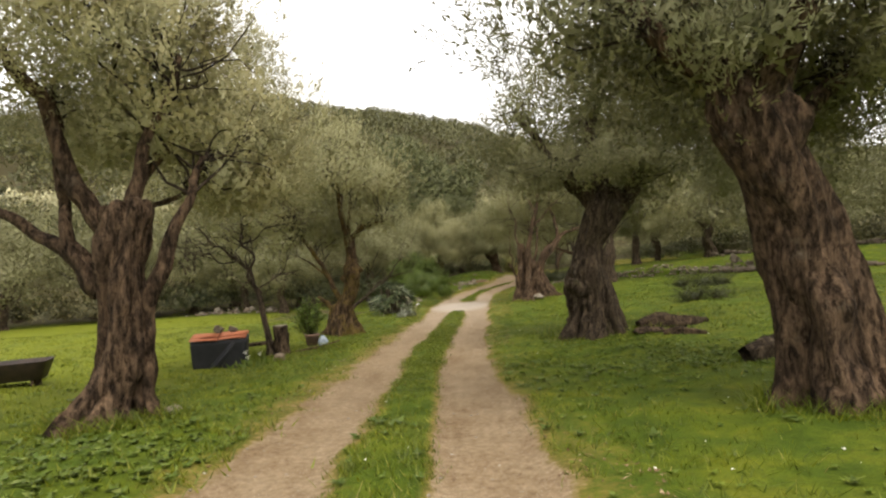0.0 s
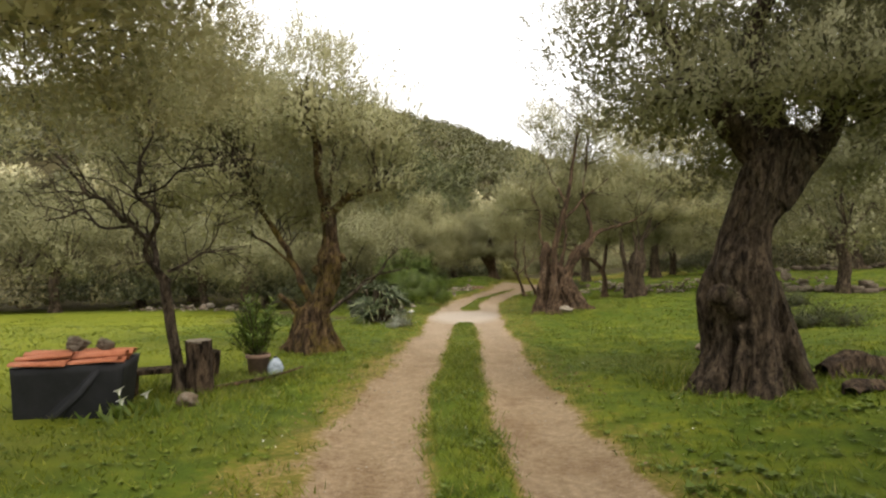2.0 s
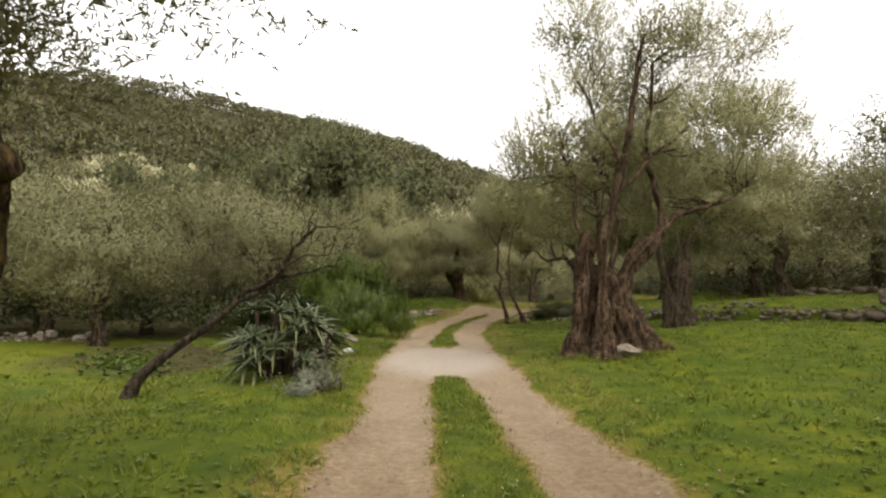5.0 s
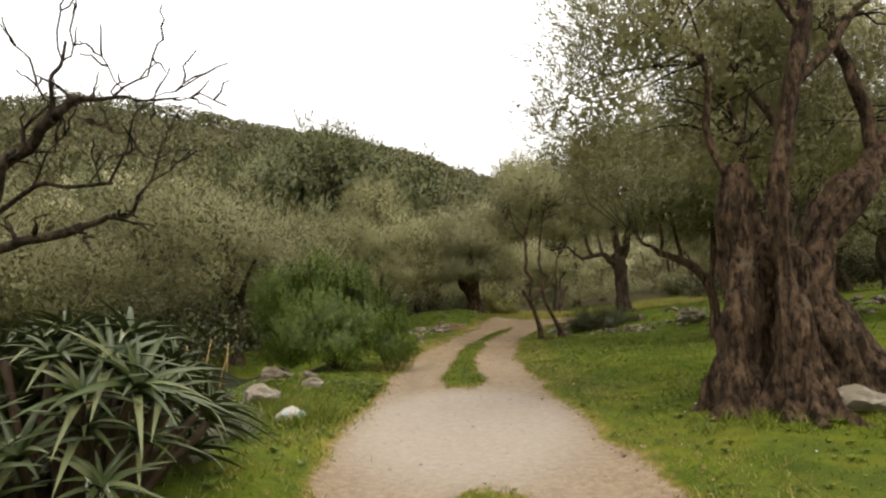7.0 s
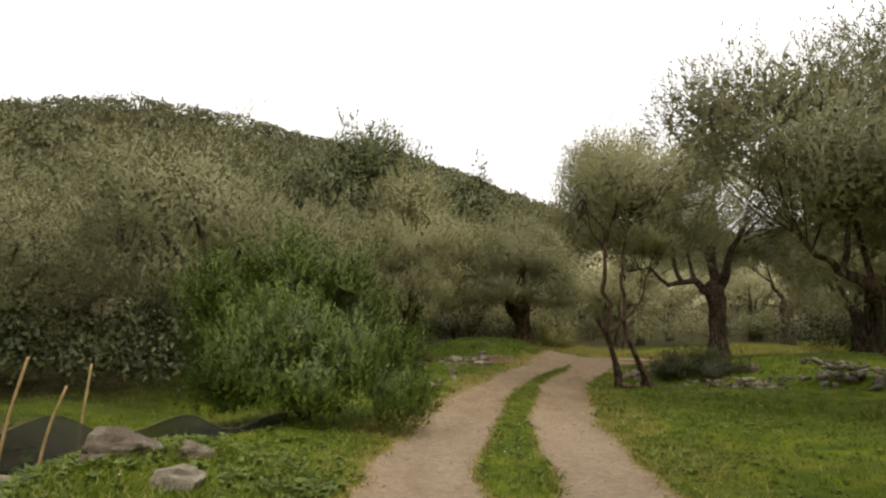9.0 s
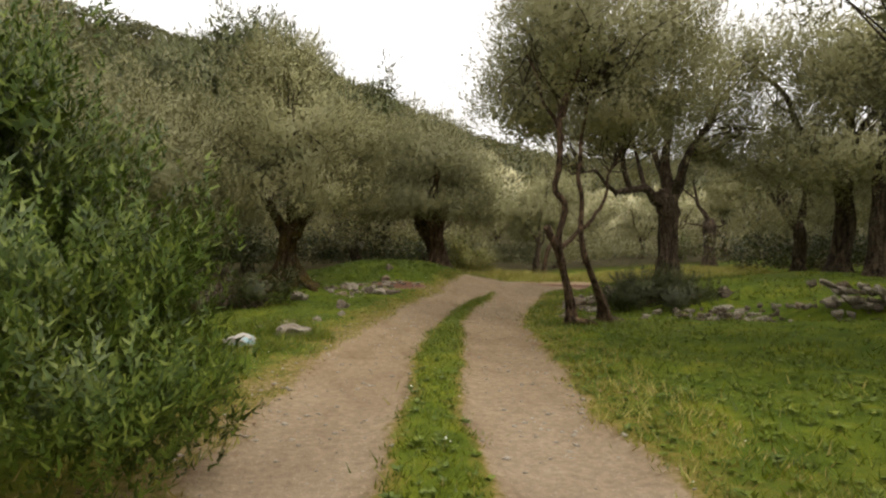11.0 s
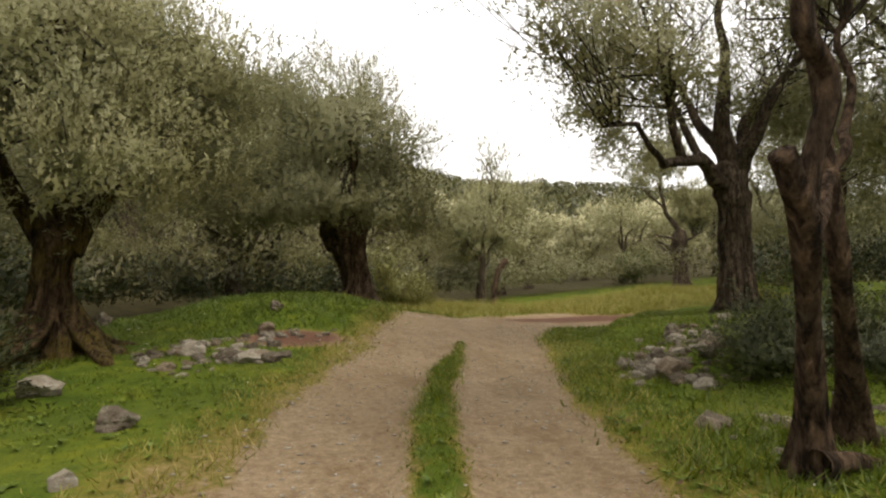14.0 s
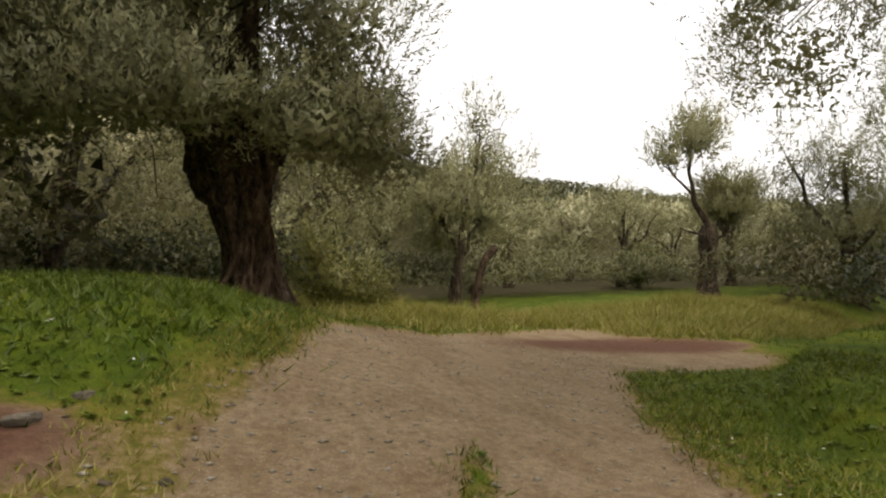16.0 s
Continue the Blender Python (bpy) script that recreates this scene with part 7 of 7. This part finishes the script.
blades("grass", "fresh green spring grass beside the track", 13000, 201, along(0.1, 0.84, 6.0), 0.075, 0.012, GRASS_BLADE, 11)
blades("grass", "short grass on the middle strip of the track", 2600, 202, along(0.1, 0.8, 0.6, 0.8), 0.065, 0.011, GRASS_BLADE, 10, 0.07, 0.5)
blades("meadow_grass", "green grass of the open meadow", 7500, 203, lambda r, n: (np.where(r.random(n) < 0.8, r.uniform(-22, -4, n), r.uniform(-9, 0, n)), np.where(r.random(n) < 0.78, r.uniform(2, 40, n), r.uniform(42, 53, n))), 0.08, 0.022, MEADOW_BLADE, 8, 0.14)
blades("meadow_grass", "green grass of the wide meadow", 8500, 204, field(4, 26, 4, 64), 0.09, 0.024, GRASS_BLADE, 8, 0.14)
blades("tall_weeds", "lush tall weeds on the grassy mound", 1100, 205, around(2.6, 60.0, 1.9), 0.13, 0.026, WEED_LEAF, 9, 0.12, 0.3)

blades("tall_weeds", "fresh grass and weeds beside the apron", 1500, 206, around(-2.0, 34.6, 1.3), 0.13, 0.013, GRASS_BLADE, 11, 0.1, 0.3)
blades("tall_weeds", "fresh weeds on the bank by the slender olive", 1200, 207, around(9.6, 53.8, 1.9), 0.11, 0.016, GRASS_BLADE, 10, 0.12, 0.3)
blades("tall_weeds", "weeds around the old logs and pots", 420, 208, around(-4.6, 16.0, 0.9), 0.12, 0.014, GRASS_BLADE, 10, 0.1, 0.3)
blades("dry_grass", "tall yellow-green grass across the clearing", 3000, 209, field(7, 27, 62.5, 69), 0.4, 0.024, DRY_GRASS, 10, 0.2, 0.4)
blades("dry_grass", "yellowed grass along the edge of the ruts", 4200, 210, along(0.35, 0.8, 2.5, 0.35), 0.07, 0.013, DRY_GRASS, 6, 0.07, 0.62)


def feet(r, n):
    """Spots close round the trunks and rocks that stand by the track."""
    at = np.array(((-4.55, 8.0), (4.15, 6.2), (3.75, 14.7), (-3.62, 20.9), (4.6, 31.0), (6.4, 48.0), (-0.35, 55.4), (5.4, 61.7), (-0.15, 44.6), (0.4, 45.9), (0.1, 46.9), (-1.5, 32.75), (-2.26, 33.9), (-3.9, 17.1), (9.95, 41.6)))
    k, a = r.integers(0, len(at), n), r.uniform(0, 6.28, n)
    wide = np.where((k == 2) | (k == 4), 1.0, np.where((k > 7) & (k < 13), 0.42, 0.62))
    q = wide * r.uniform(0.6, 1.6, n)
    return at[k, 0] + np.cos(a) * q, at[k, 1] + np.sin(a) * q


blades("tall_weeds", "rank grass round trunks and rocks", 2600, 216, feet, 0.17, 0.015, GRASS_BLADE, 9, 0.08, 0.4)


def rosettes(name, label, n, seed, place, size, material, per=7, keep=0.3):
    """Broad-leaved weeds lying in the grass."""
    r = np.random.default_rng(seed)
    x, y = place(r, n)
    d, _, _ = cover(x, y)
    ok = (d < keep) & (lumpy(np.stack([x, y, x * 0], 1), seed, 0.8) + r.normal(size=len(x)) * 0.35 > -0.15)
    x, y = x[ok], y[ok]
    c = np.stack([x, y, relief(x, y)], 1) * U
    q = np.repeat(np.arange(len(x)), per)
    s = (size * r.uniform(0.6, 1.5, len(x)))[q] * r.uniform(0.7, 1.2, len(q))
    a = r.uniform(0, 6.28, len(q))
    way = unit(np.stack([np.cos(a), np.sin(a), r.uniform(0.0, 0.45, len(q))], 1))
    rise = np.array([0, 0, 1.0]) * (s * r.uniform(0.05, 0.3, len(q)) + 0.008)[:, None]
    face = unit(np.array([0, 0, 1.0]) + 0.35 * r.normal(size=(len(q), 3)))
    v, f = leaves(c[q] + rise, way, s, s * r.uniform(0.5, 0.8, len(q)), r, face)
    return tagged(new(name, mesh_of(name, v, f, material)), label, "weeds", kind="stuff")


rosettes("broadleaf_weeds", "broad-leaved weeds among the roadside grass", 3600, 211, along(0.1, 0.84, 5.0), 0.045, WEED_LEAF)
rosettes("broadleaf_weeds", "broad-leaved weeds strewn through the meadow", 4200, 212, field(3, 22, 6, 50), 0.055, CLOVER_LEAF)
rosettes("broadleaf_weeds", "bright clover through the open meadow", 2800, 218, field(-20, -3, 3, 34), 0.06, CLOVER_LEAF)
rosettes("broadleaf_weeds", "lush mallow leaves in the damp verge", 700, 219, around(-4.0, 5.6, 1.6), 0.06, WEED_LEAF, 9)
rosettes("broadleaf_weeds", "lush mallow leaves under the dark olive", 700, 220, around(3.6, 10.6, 1.5), 0.055, WEED_LEAF, 9)
rosettes("broadleaf_weeds", "clumps of clover and mallow in the verge", 13000, 217, along(0.1, 0.84, 5.0, 0.75), 0.034, CLOVER_LEAF, 9, 0.34)
rosettes("daisies", "tiny white daisies dotted through the grass", 900, 213, along(0.1, 0.84, 6.5), 0.015, LILY_WHITE, 3)
rosettes("broadleaf_weeds", "lush mallow leaves round the verge rocks", 3600, 222, around(-1.9, 34.6, 1.5), 0.05, WEED_LEAF, 10)
rosettes("broadleaf_weeds", "dark nettles and mallow under the netting", 3000, 224, around(-6.4, 37.2, 1.6), 0.085, GREEN_LEAF, 10, 0.9)
rosettes("daisies", "small white and yellow flowers in the lush verge", 120, 223, around(-1.8, 35.2, 1.2), 0.02, LILY_WHITE, 5)
rosettes("daisies", "white flower heads of cow parsley on the mound", 60, 214, around(0.8, 58.3, 1.6), 0.03, LILY_WHITE, 6)

# pebbles and leaf litter on the ruts
rg = np.random.default_rng(221)
kx, ky = along(0.1, 0.84, 2.1, 0.8)(rg, 9000)
kd = cover(kx, ky)[0]
sel = (kd > 0.3) & (rg.random(len(kx)) < 0.35 + 0.65 * (ky > 40))
kx, ky = kx[sel], ky[sel]
octa = np.array([(1, 0, 0), (0, 1, 0), (-1, 0, 0), (0, -1, 0), (0, 0, 1), (0, 0, -1)], float)
tri = np.array([(0, 1, 4), (1, 2, 4), (2, 3, 4), (3, 0, 4), (1, 0, 5), (2, 1, 5), (3, 2, 5), (0, 3, 5)])
size = 0.004 + 0.017 * rg.random(len(kx)) ** 2 * (1 + 0.5 * (ky > 40))
at = np.stack([kx, ky, relief(kx, ky)], 1) * U
pv = octa[None] * size[:, None, None] * rg.uniform(0.5, 1.2, (len(kx), 6, 1)) * np.array([1.2, 1, 0.6]) + at[:, None] + np.array([0, 0, 0.003])
pf = (tri[None] + (np.arange(len(kx)) * 6)[:, None, None]).reshape(-1, 3)
tagged(new("pebbles", mesh_of("pebbles", pv.reshape(-1, 3), pf, STONE_PALE)), "small tan stones strewn over the ruts", "pebbles", kind="stuff")
rosettes("leaf_litter", "brown dead leaves along the edges of the ruts", 7000, 215, along(0.1, 0.84, 2.1, 0.35), 0.026, DEAD_LEAF, 2, 0.9)
